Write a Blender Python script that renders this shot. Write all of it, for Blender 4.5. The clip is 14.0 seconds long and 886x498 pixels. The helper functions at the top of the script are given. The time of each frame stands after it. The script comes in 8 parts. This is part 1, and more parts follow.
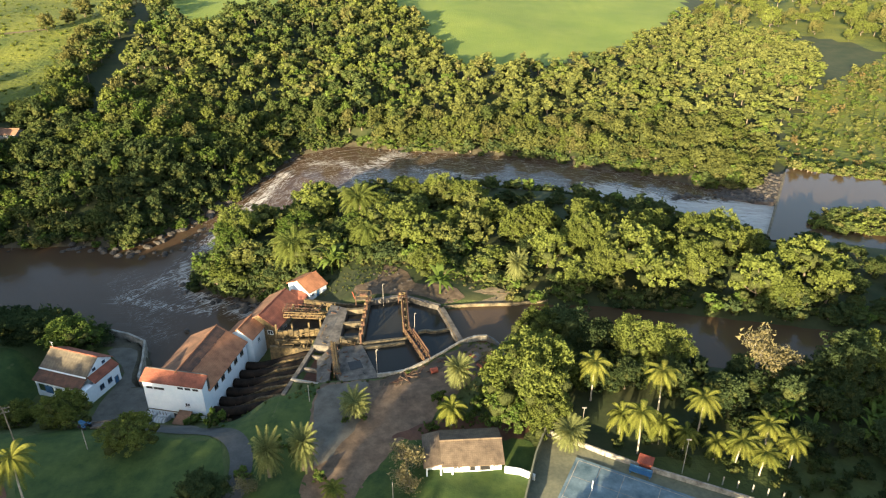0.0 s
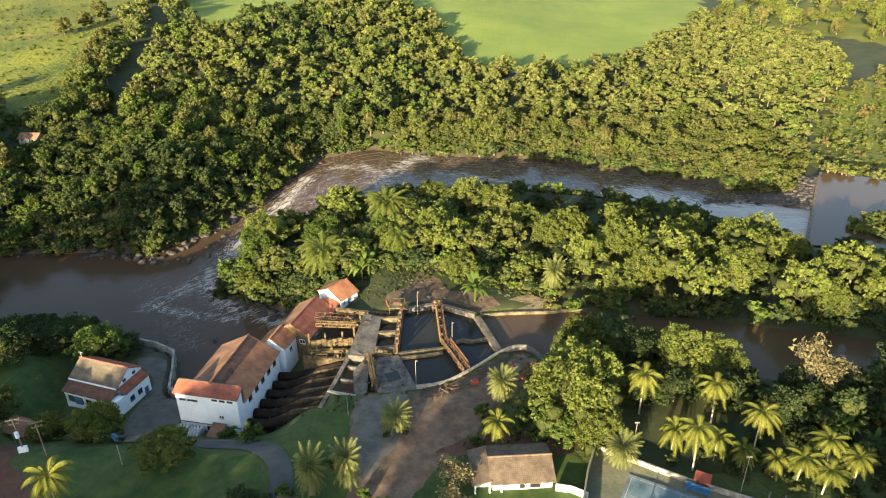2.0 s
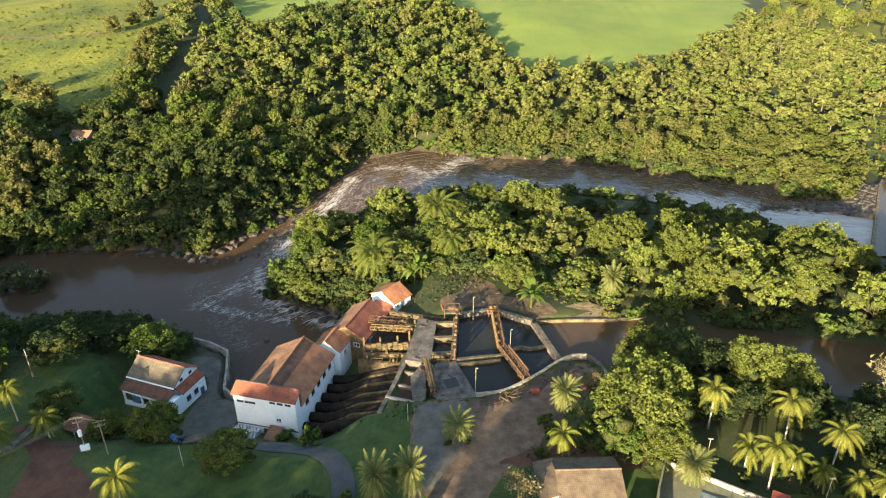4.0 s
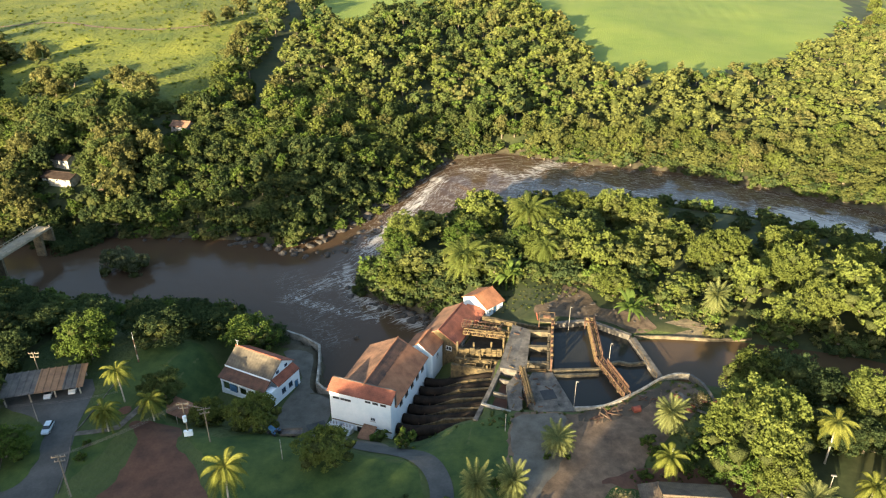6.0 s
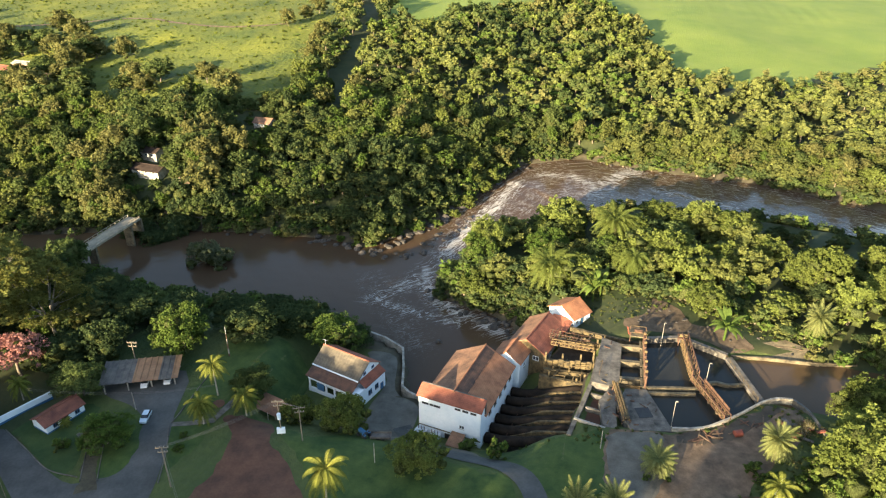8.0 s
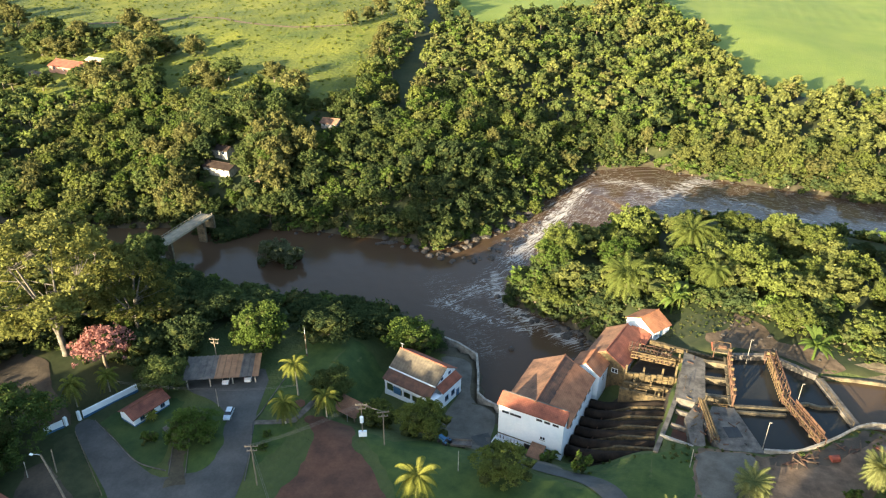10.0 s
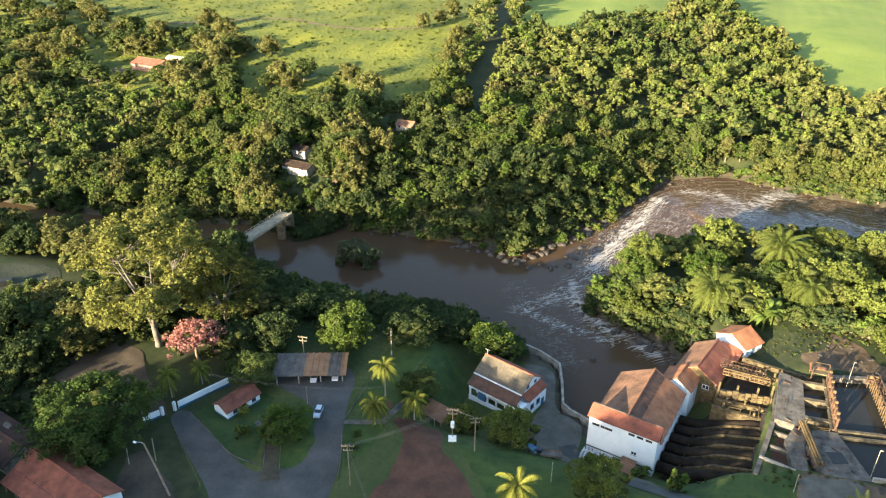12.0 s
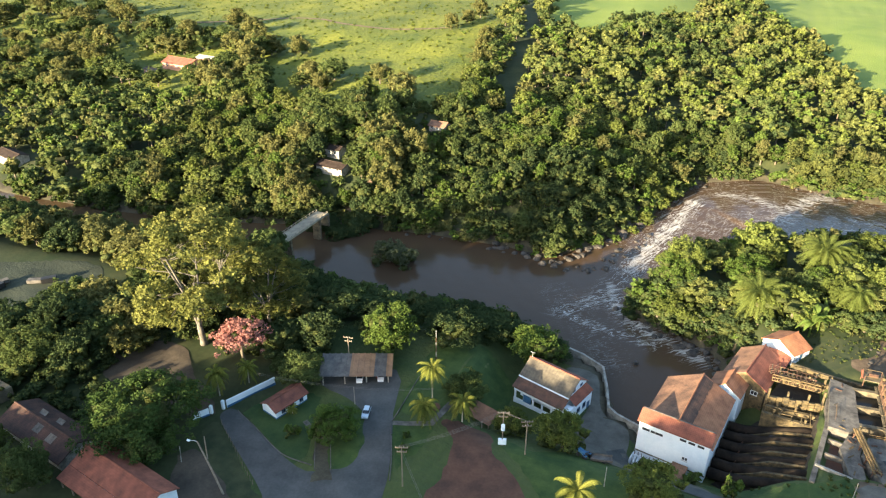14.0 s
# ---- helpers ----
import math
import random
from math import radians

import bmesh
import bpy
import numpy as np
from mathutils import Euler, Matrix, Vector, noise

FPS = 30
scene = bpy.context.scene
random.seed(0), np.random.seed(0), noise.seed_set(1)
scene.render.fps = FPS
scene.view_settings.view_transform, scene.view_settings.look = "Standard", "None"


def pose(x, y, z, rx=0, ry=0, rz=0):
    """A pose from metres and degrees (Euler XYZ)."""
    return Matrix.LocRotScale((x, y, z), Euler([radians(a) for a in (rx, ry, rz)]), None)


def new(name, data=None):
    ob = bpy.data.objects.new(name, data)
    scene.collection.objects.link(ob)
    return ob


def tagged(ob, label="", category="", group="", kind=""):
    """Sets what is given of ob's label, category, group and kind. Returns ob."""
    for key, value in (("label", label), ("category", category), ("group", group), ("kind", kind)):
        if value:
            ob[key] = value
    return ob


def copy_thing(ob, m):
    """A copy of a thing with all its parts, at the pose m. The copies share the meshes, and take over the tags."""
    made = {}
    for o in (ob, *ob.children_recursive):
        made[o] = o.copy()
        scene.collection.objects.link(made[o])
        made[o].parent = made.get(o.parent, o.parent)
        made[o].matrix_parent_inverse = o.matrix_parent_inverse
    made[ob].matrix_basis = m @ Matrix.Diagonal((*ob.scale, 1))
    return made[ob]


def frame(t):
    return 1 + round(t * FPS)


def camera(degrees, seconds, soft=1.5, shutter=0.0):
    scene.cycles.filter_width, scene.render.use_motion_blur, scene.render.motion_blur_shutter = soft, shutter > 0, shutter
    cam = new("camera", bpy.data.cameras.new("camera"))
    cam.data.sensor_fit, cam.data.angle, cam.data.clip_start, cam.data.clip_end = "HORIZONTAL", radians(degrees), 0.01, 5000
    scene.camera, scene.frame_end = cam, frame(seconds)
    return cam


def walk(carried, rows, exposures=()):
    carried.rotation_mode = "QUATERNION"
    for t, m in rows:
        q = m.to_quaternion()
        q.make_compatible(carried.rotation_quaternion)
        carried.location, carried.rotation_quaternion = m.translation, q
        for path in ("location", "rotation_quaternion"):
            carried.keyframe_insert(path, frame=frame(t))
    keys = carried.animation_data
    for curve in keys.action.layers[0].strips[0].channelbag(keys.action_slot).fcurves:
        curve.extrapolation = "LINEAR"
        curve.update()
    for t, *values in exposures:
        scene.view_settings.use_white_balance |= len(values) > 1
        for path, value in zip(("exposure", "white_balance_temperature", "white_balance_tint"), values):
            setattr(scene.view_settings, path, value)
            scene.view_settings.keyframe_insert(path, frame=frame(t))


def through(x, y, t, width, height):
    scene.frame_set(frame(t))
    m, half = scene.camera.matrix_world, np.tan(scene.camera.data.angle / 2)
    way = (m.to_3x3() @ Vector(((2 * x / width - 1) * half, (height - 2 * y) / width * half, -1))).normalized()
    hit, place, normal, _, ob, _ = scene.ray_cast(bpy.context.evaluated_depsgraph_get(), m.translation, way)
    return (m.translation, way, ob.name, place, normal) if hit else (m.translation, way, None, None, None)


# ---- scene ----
import itertools
# Camera: seconds, x, y, z, yaw, pitch, lean. The river below the rapids is z = 0.
cam = camera(65.53, 14.0, 1.2)
PATH = [
    (0, -0.00, 0.00, 118.00, 0.00, -27.23, 0.03),
    (0.5, -1.99, 1.30, 117.66, 0.14, -27.14, 0.06),
    (1, -4.02, 2.64, 117.37, 0.30, -27.10, 0.18),
    (1.5, -6.00, 3.90, 117.20, 0.46, -27.08, 0.30),
    (2, -7.93, 4.97, 117.04, 0.64, -27.08, 0.42),
    (4.5, -18.51, 8.24, 116.81, 4.57, -27.04, 0.45),
    (5, -20.98, 8.64, 116.95, 6.57, -27.04, 0.28),
    (5.5, -23.61, 9.17, 116.95, 8.56, -27.04, 0.14),
    (6, -26.31, 9.53, 117.02, 8.78, -27.05, 0.12),
    (6.5, -29.10, 9.71, 117.20, 8.95, -27.07, 0.11),
    (7, -31.91, 9.87, 117.23, 9.77, -27.05, 0.04),
    (7.5, -34.68, 10.01, 117.34, 11.48, -27.03, -0.04),
    (8, -37.33, 9.91, 117.55, 13.43, -27.03, -0.11),
    (8.5, -39.97, 9.70, 117.80, 14.92, -27.04, -0.17),
    (11, -53.61, 7.65, 118.39, 18.35, -26.91, -0.24),
    (11.5, -56.31, 6.84, 118.52, 19.56, -26.87, -0.27),
    (12, -58.91, 5.92, 118.59, 21.37, -26.78, -0.30),
    (12.5, -61.43, 5.00, 118.76, 22.57, -26.76, -0.32),
    (13, -63.86, 4.12, 119.00, 22.71, -26.75, -0.22),
    (13.5, -65.63, 3.48, 119.12, 22.79, -26.80, -0.19),
    (14, -66.89, 3.08, 119.05, 22.63, -26.83, -0.29),
]
walk(cam, [(t, pose(x, y, z, 90 + pitch, 0, yaw) @ pose(0, 0, 0, 0, 0, -lean)) for t, x, y, z, yaw, pitch, lean in PATH], [(0, 2.22, 6450, 10), (5, 2.32, 6450, 10), (8.5, 2.43, 6300, 10), (14, 2.60, 6150, 10)])

# ---- light: a low warm sun behind and left of the camera, clear sky ----
SUN_ELEV = 11.0
SUN_TO = Vector((0.43, 0.90, 0.0)).normalized()
world = bpy.data.worlds.new("sky")
scene.world = world
world.use_nodes = True
wn = world.node_tree.nodes
sky = wn.new("ShaderNodeTexSky")
sky.sky_type = "NISHITA"
sky.sun_disc = False
sky.sun_elevation = radians(SUN_ELEV)
sky.sun_rotation = math.atan2(-SUN_TO.x, -SUN_TO.y)
sky.air_density, sky.dust_density, sky.ozone_density = 1.0, 1.5, 1.0
world.node_tree.links.new(sky.outputs[0], wn["Background"].inputs[0])
wn["Background"].inputs[1].default_value = 0.098
sun = new("sun", bpy.data.lights.new("sun", "SUN"))
sun.data.energy, sun.data.angle, sun.data.color = 5.0, radians(0.6), (1.0, 0.80, 0.50)
sun_dir = Vector((SUN_TO.x, SUN_TO.y, -math.tan(radians(SUN_ELEV))))
sun.matrix_world = Matrix.Translation((-200, -300, 200)) @ sun_dir.to_track_quat("-Z", "Y").to_matrix().to_4x4()
scene.view_settings.exposure = 2.2


# ---- materials ----
def material(name, base, second=None, rough=0.85, scale=1.0, fine=8.0, bump=0.3, metal=0.0, spread=0.0, islands=0.0, spec=0.3, courses=0.0, relief=0.1, grain=0.5):
    """Two scales of noise between two base colours, fine bump; spread: value change per object, islands: per loose piece."""
    m = bpy.data.materials.new(name)
    m.use_nodes = True
    n, l = m.node_tree.nodes, m.node_tree.links
    bsdf = n["Principled BSDF"]
    bsdf.inputs["Roughness"].default_value = rough
    bsdf.inputs["Metallic"].default_value = metal
    bsdf.inputs["Specular IOR Level"].default_value = spec
    geo = n.new("ShaderNodeNewGeometry")
    big = n.new("ShaderNodeTexNoise")
    big.inputs["Scale"].default_value, big.inputs["Detail"].default_value, big.inputs["Roughness"].default_value = scale, 5, 0.6
    small = n.new("ShaderNodeTexNoise")
    small.inputs["Scale"].default_value, small.inputs["Detail"].default_value = scale * fine, 4
    l.new(geo.outputs["Position"], big.inputs["Vector"])
    l.new(geo.outputs["Position"], small.inputs["Vector"])
    ramp = n.new("ShaderNodeValToRGB")
    ramp.color_ramp.elements[0].position, ramp.color_ramp.elements[1].position = 0.32, 0.68
    ramp.color_ramp.elements[0].color = (*base, 1)
    ramp.color_ramp.elements[1].color = (*(second or [c * 1.35 for c in base]), 1)
    l.new(big.outputs[0], ramp.inputs[0])
    hsv = n.new("ShaderNodeHueSaturation")
    l.new(ramp.outputs[0], hsv.inputs["Color"])
    val = n.new("ShaderNodeMath")
    val.operation = "MULTIPLY_ADD"
    val.inputs[1].default_value, val.inputs[2].default_value = grain, 1 - grain / 2
    l.new(small.outputs[0], val.inputs[0])
    last = val
    for amount, node, out in ((spread, "ShaderNodeObjectInfo", "Random"), (islands, "ShaderNodeNewGeometry", "Random Per Island")):
        if amount:
            src = n.new(node)
            k = n.new("ShaderNodeMath")
            k.operation = "MULTIPLY_ADD"
            k.inputs[1].default_value = amount
            l.new(src.outputs[out], k.inputs[0])
            off = n.new("ShaderNodeMath")
            off.operation = "SUBTRACT"
            off.inputs[1].default_value = amount / 2
            l.new(last.outputs[0], off.inputs[0])
            l.new(off.outputs[0], k.inputs[2])
            last = k
    l.new(last.outputs[0], hsv.inputs["Value"])
    l.new(hsv.outputs[0], bsdf.inputs["Base Color"])
    if courses:
        tex = n.new("ShaderNodeTexCoord")
        for axis, k in (("X", 0.10), ("Y", 0.10)):
            wave = n.new("ShaderNodeTexWave")
            wave.wave_type, wave.bands_direction = "BANDS", axis
            wave.inputs["Scale"].default_value, wave.inputs["Distortion"].default_value, wave.inputs["Detail"].default_value = courses, 2.5, 3
            l.new(tex.outputs["Object"], wave.inputs["Vector"])
            fold = n.new("ShaderNodeMath")
            fold.operation = "MULTIPLY_ADD"
            fold.inputs[1].default_value = 0.12
            l.new(wave.outputs["Fac"], fold.inputs[0])
            less = n.new("ShaderNodeMath")
            less.operation = "SUBTRACT"
            less.inputs[1].default_value = 0.06
            l.new(last.outputs[0], less.inputs[0])
            l.new(less.outputs[0], fold.inputs[2])
            last = fold
        l.new(last.outputs[0], hsv.inputs["Value"])
    if bump:
        b = n.new("ShaderNodeBump")
        b.inputs["Strength"].default_value, b.inputs["Distance"].default_value = bump, relief
        l.new(small.outputs[0], b.inputs["Height"])
        l.new(b.outputs[0], bsdf.inputs["Normal"])
    return m


def leaf_material(name, dark, light, through=0.34, spread=0.35, rugged=0.35):
    """Leaves: diffuse and translucent, hue and value by leaf and by tree."""
    m = bpy.data.materials.new(name)
    m.use_nodes = True
    n, l = m.node_tree.nodes, m.node_tree.links
    n.remove(n["Principled BSDF"])
    geo, info = n.new("ShaderNodeNewGeometry"), n.new("ShaderNodeObjectInfo")
    patch = n.new("ShaderNodeTexNoise")
    patch.inputs["Scale"].default_value, patch.inputs["Detail"].default_value = 0.09, 3
    l.new(geo.outputs["Position"], patch.inputs["Vector"])
    add = n.new("ShaderNodeMath")
    add.operation = "MULTIPLY_ADD"
    add.inputs[1].default_value = 0.22
    l.new(geo.outputs["Random Per Island"], add.inputs[0])
    shift = n.new("ShaderNodeMath")
    shift.operation = "MULTIPLY_ADD"
    shift.inputs[1].default_value, shift.inputs[2].default_value = 1.5, -0.40
    l.new(patch.outputs[0], shift.inputs[0])
    l.new(shift.outputs[0], add.inputs[2])
    ramp = n.new("ShaderNodeValToRGB")
    ramp.color_ramp.elements[0].color, ramp.color_ramp.elements[1].color = (*dark, 1), (*light, 1)
    l.new(add.outputs[0], ramp.inputs[0])
    hsv = n.new("ShaderNodeHueSaturation")
    tone = n.new("ShaderNodeMath")
    tone.operation = "MULTIPLY_ADD"
    tone.inputs[1].default_value, tone.inputs[2].default_value = spread, 1 - spread / 2
    l.new(info.outputs["Random"], tone.inputs[0])
    fine = n.new("ShaderNodeTexNoise")
    fine.inputs["Scale"].default_value, fine.inputs["Detail"].default_value = 3.6, 5
    l.new(geo.outputs["Position"], fine.inputs["Vector"])
    grain = n.new("ShaderNodeMath")
    grain.operation = "MULTIPLY_ADD"
    grain.inputs[1].default_value, grain.inputs[2].default_value = 1.3 + 0.5 * (rugged > 0.5), 0.35 - 0.22 * (rugged > 0.5)
    l.new(fine.outputs[0], grain.inputs[0])
    both = n.new("ShaderNodeMath")
    both.operation = "MULTIPLY"
    l.new(tone.outputs[0], both.inputs[0])
    l.new(grain.outputs[0], both.inputs[1])
    l.new(both.outputs[0], hsv.inputs["Value"])
    l.new(ramp.outputs[0], hsv.inputs["Color"])
    d, t, mix = n.new("ShaderNodeBsdfDiffuse"), n.new("ShaderNodeBsdfTranslucent"), n.new("ShaderNodeMixShader")
    l.new(hsv.outputs[0], d.inputs["Color"])
    l.new(hsv.outputs[0], t.inputs["Color"])
    mix.inputs[0].default_value = through
    relief = n.new("ShaderNodeBump")
    relief.inputs["Strength"].default_value, relief.inputs["Distance"].default_value = rugged, 0.3 + 0.5 * (rugged > 0.5)
    l.new(fine.outputs[0], relief.inputs["Height"])
    l.new(relief.outputs[0], d.inputs["Normal"])
    l.new(d.outputs[0], mix.inputs[1])
    l.new(t.outputs[0], mix.inputs[2])
    l.new(mix.outputs[0], n["Material Output"].inputs["Surface"])
    return m


def water_material(name, base, foam_amount):
    """Muddy water with ripples; where the mesh carries 'rapid', streaks of foam."""
    m = bpy.data.materials.new(name)
    m.use_nodes = True
    n, l = m.node_tree.nodes, m.node_tree.links
    bsdf = n["Principled BSDF"]
    geo = n.new("ShaderNodeNewGeometry")
    att = n.new("ShaderNodeAttribute")
    att.attribute_name = "rapid"
    noise_a = n.new("ShaderNodeTexNoise")
    noise_a.inputs["Scale"].default_value, noise_a.inputs["Detail"].default_value, noise_a.inputs["Roughness"].default_value = 0.22, 10, 0.72
    noise_a.inputs["Distortion"].default_value = 2.2
    flow = n.new("ShaderNodeAttribute")
    flow.attribute_name = "flow"
    stretched = flow.outputs["Vector"] if foam_amount else geo.outputs["Position"]
    l.new(stretched, noise_a.inputs["Vector"])
    def math(op, x, y=0.0, z=0.0, clamp=False):
        k = n.new("ShaderNodeMath")
        k.operation, k.use_clamp = op, clamp
        for i, value in enumerate((x, y, z)):
            if isinstance(value, bpy.types.NodeSocket):
                l.new(value, k.inputs[i])
            else:
                k.inputs[i].default_value = value
        return k.outputs[0]
    noise_b = n.new("ShaderNodeTexNoise")
    noise_b.inputs["Scale"].default_value, noise_b.inputs["Detail"].default_value, noise_b.inputs["Distortion"].default_value = 0.33, 5, 1.6
    l.new(stretched, noise_b.inputs["Vector"])
    ridge = math("ABSOLUTE", math("SUBTRACT", noise_b.outputs[0], 0.5))
    streak = math("MULTIPLY", math("SUBTRACT", math("MULTIPLY", att.outputs["Fac"], 0.056), ridge), 26.0 * (foam_amount > 0), clamp=True)
    blotch = math("MULTIPLY", math("ADD", noise_a.outputs[0], math("MULTIPLY_ADD", att.outputs["Fac"], 0.46, -0.90)), foam_amount, clamp=True)
    gain_out = math("MULTIPLY", math("MAXIMUM", streak, blotch), math("MULTIPLY_ADD", noise_a.outputs[0], 1.6, -0.1), clamp=True)
    ramp = n.new("ShaderNodeMix")
    ramp.data_type = "RGBA"
    ramp.inputs["A"].default_value, ramp.inputs["B"].default_value = (*base, 1), (0.52, 0.50, 0.46, 1)
    l.new(gain_out, ramp.inputs["Factor"])
    l.new(ramp.outputs["Result"], bsdf.inputs["Base Color"])
    rough = n.new("ShaderNodeMath")
    rough.operation = "MULTIPLY_ADD"
    rough.inputs[1].default_value, rough.inputs[2].default_value = 0.5, 0.10
    l.new(gain_out, rough.inputs[0])
    l.new(rough.outputs[0], bsdf.inputs["Roughness"])
    bsdf.inputs["IOR"].default_value = 1.33
    bsdf.inputs["Specular IOR Level"].default_value = 0.24
    rip = n.new("ShaderNodeTexNoise")
    rip.inputs["Scale"].default_value, rip.inputs["Detail"].default_value = 0.9, 6
    l.new(geo.outputs["Position"], rip.inputs["Vector"])
    b = n.new("ShaderNodeBump")
    b.inputs["Strength"].default_value, b.inputs["Distance"].default_value = 0.25, 0.15
    l.new(rip.outputs[0], b.inputs["Height"])
    l.new(b.outputs[0], bsdf.inputs["Normal"])
    return m


M_LAND = material("grass_and_scrub", (0.032, 0.055, 0.014), (0.08, 0.095, 0.026), scale=0.05, fine=14, bump=0.8, relief=0.5)
M_LAWN = material("mown_lawn", (0.020, 0.047, 0.009), (0.060, 0.090, 0.018), scale=0.3, fine=12, bump=0.5)
# darker copy of the lawn, with shade put into its colour
M_LAWN_SHADED = material("shade_toned_lawn", (0.020, 0.046, 0.011), (0.045, 0.072, 0.018), scale=0.3, fine=12, bump=0.4)
M_PASTURE = material("pasture", (0.048, 0.074, 0.012), (0.162, 0.172, 0.018), scale=0.03, fine=16, bump=0.9, relief=1.1)
M_GRAVEL = material("grey_tan_gravel", (0.070, 0.066, 0.054), (0.135, 0.126, 0.104), scale=0.3, fine=12, bump=0.4)
M_CANE = material("young_cane", (0.125, 0.182, 0.028), (0.180, 0.226, 0.038), scale=0.03, fine=30, bump=0.8, relief=0.4)
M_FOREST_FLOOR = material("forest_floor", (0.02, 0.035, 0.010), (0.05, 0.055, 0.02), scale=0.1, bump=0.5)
M_SOIL = material("red_soil", (0.062, 0.031, 0.020), (0.128, 0.062, 0.037), scale=0.2, fine=10)
M_DIRT = material("dirt_track", (0.072, 0.051, 0.034), (0.190, 0.132, 0.085), scale=0.35, fine=12, bump=0.4, relief=0.12)
M_ASPHALT = material("old_asphalt", (0.050, 0.052, 0.050), (0.092, 0.093, 0.087), scale=0.15, fine=12, bump=0.2)
M_CONCRETE = material("weathered_concrete", (0.052, 0.048, 0.042), (0.165, 0.150, 0.128), scale=0.55, fine=7, bump=0.5)
M_CONCRETE_DARK = material("stained_concrete", (0.055, 0.048, 0.034), (0.19, 0.155, 0.095), scale=0.6, fine=6, bump=0.5)
M_CONCRETE_PALE = material("limewashed_concrete", (0.15, 0.135, 0.11), (0.42, 0.395, 0.335), scale=0.8, fine=6)
M_MOSSY = material("lichen_stained_wall", (0.030, 0.026, 0.018), (0.165, 0.122, 0.058), scale=1.0, fine=5, bump=0.6)
M_WHITE = material("white_wall", (0.70, 0.78, 0.82), (0.82, 0.87, 0.89), scale=0.35, fine=6, bump=0.03, grain=0.14)
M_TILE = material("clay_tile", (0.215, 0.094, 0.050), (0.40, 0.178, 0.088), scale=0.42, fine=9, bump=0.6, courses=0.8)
M_TILE_RED = material("red_clay_tile", (0.145, 0.052, 0.034), (0.31, 0.108, 0.064), scale=0.45, fine=9, bump=0.6, courses=0.8)
# red tile dulled in colour for the shade over the gatehouse roof
M_TILE_DULL = material("shade_dulled_red_clay_tile", (0.095, 0.038, 0.028), (0.21, 0.080, 0.052), scale=0.45, fine=9, bump=0.6, courses=0.8)
M_TILE_OLD = material("darker_clay_tile", (0.105, 0.062, 0.042), (0.29, 0.155, 0.090), scale=0.3, fine=8, bump=0.6, courses=0.8)
M_TILE_BROWN = material("brown_clay_tile", (0.075, 0.056, 0.040), (0.165, 0.125, 0.085), scale=0.5, fine=9, bump=0.6, courses=0.8)
M_TILE_SOOT = material("soot_black_clay_tile", (0.055, 0.038, 0.030), (0.155, 0.080, 0.052), scale=0.5, fine=8, bump=0.6, courses=0.8)
# old dark tile, lowered again in colour, mostly for shade on the roof
M_TILE_DARK = material("shade_darkened_clay_tile", (0.030, 0.020, 0.017), (0.085, 0.042, 0.030), scale=0.5, fine=8, bump=0.6, courses=0.8)
M_FIBRE = material("grey_brown_sheet_roof", (0.062, 0.055, 0.045), (0.155, 0.130, 0.092), scale=0.3, fine=8, bump=0.3, courses=0.35)
M_RUST = material("rusted_steel", (0.046, 0.028, 0.020), (0.145, 0.078, 0.048), scale=1.2, fine=6, rough=0.8)
M_RUST_YELLOW = material("rusted_yellow_steel", (0.060, 0.044, 0.026), (0.185, 0.128, 0.055), scale=1.3, fine=6, rough=0.8)
M_PIPE = material("black_penstock", (0.010, 0.009, 0.008), (0.036, 0.027, 0.020), scale=0.5, fine=6, rough=0.95, spec=0.1)
# dull grey-green grass, darkened further in colour for the lot's shadow
M_LOT_GRASS = material("shade_dulled_grass", (0.022, 0.029, 0.018), (0.050, 0.058, 0.035), scale=0.12, fine=12, bump=0.6, relief=0.3)
# grass darkened in colour to stand in for shade by hut and drive
M_SHADE_GRASS = material("shade_toned_grass", (0.018, 0.030, 0.011), (0.050, 0.056, 0.022), scale=0.3, fine=12, bump=0.5)
M_MUD = material("dark_bank_mud", (0.04, 0.034, 0.022), (0.085, 0.075, 0.045), scale=0.3, fine=8, bump=0.8)
M_WIRE = material("dark_wire", (0.12, 0.11, 0.10), (0.16, 0.15, 0.14), rough=0.6, bump=0)
# trodden earth whose colour already holds the shade of the trees
M_TRODDEN = material("shade_toned_trodden_earth", (0.045, 0.036, 0.026), (0.095, 0.075, 0.052), scale=0.2, fine=9, bump=0.5)
M_CLEARING = material("stony_earth", (0.052, 0.037, 0.023), (0.140, 0.102, 0.066), scale=0.5, fine=7, bump=0.9)
M_PIT = material("near_black_earth", (0.014, 0.012, 0.010), (0.045, 0.036, 0.026), scale=0.7, fine=6, bump=0.8)
M_ROCK = material("river_rock", (0.032, 0.029, 0.026), (0.095, 0.084, 0.072), scale=0.4, fine=6, bump=0.8)
M_BRIDGE = material("tan_concrete", (0.20, 0.175, 0.125), (0.32, 0.28, 0.205), scale=0.4, fine=6)
M_RUBBLE = material("pale_broken_rock", (0.07, 0.055, 0.045), (0.20, 0.16, 0.13), scale=0.5, fine=6, bump=0.9)
M_BARK = material("bark", (0.10, 0.08, 0.055), (0.20, 0.165, 0.12), scale=1.0, fine=6)
M_BARK_PALE = material("pale_bark", (0.27, 0.24, 0.195), (0.46, 0.42, 0.35), scale=0.8, fine=6)
# grey bark at half its tone, so the sunlit trunk looks shaded
M_BARK_GREY = material("shade_toned_grey_bark", (0.095, 0.085, 0.07), (0.21, 0.19, 0.155), scale=0.8, fine=6)
M_TWIG = material("grey_twigs", (0.20, 0.18, 0.14), (0.32, 0.29, 0.24), scale=0.8, fine=6)
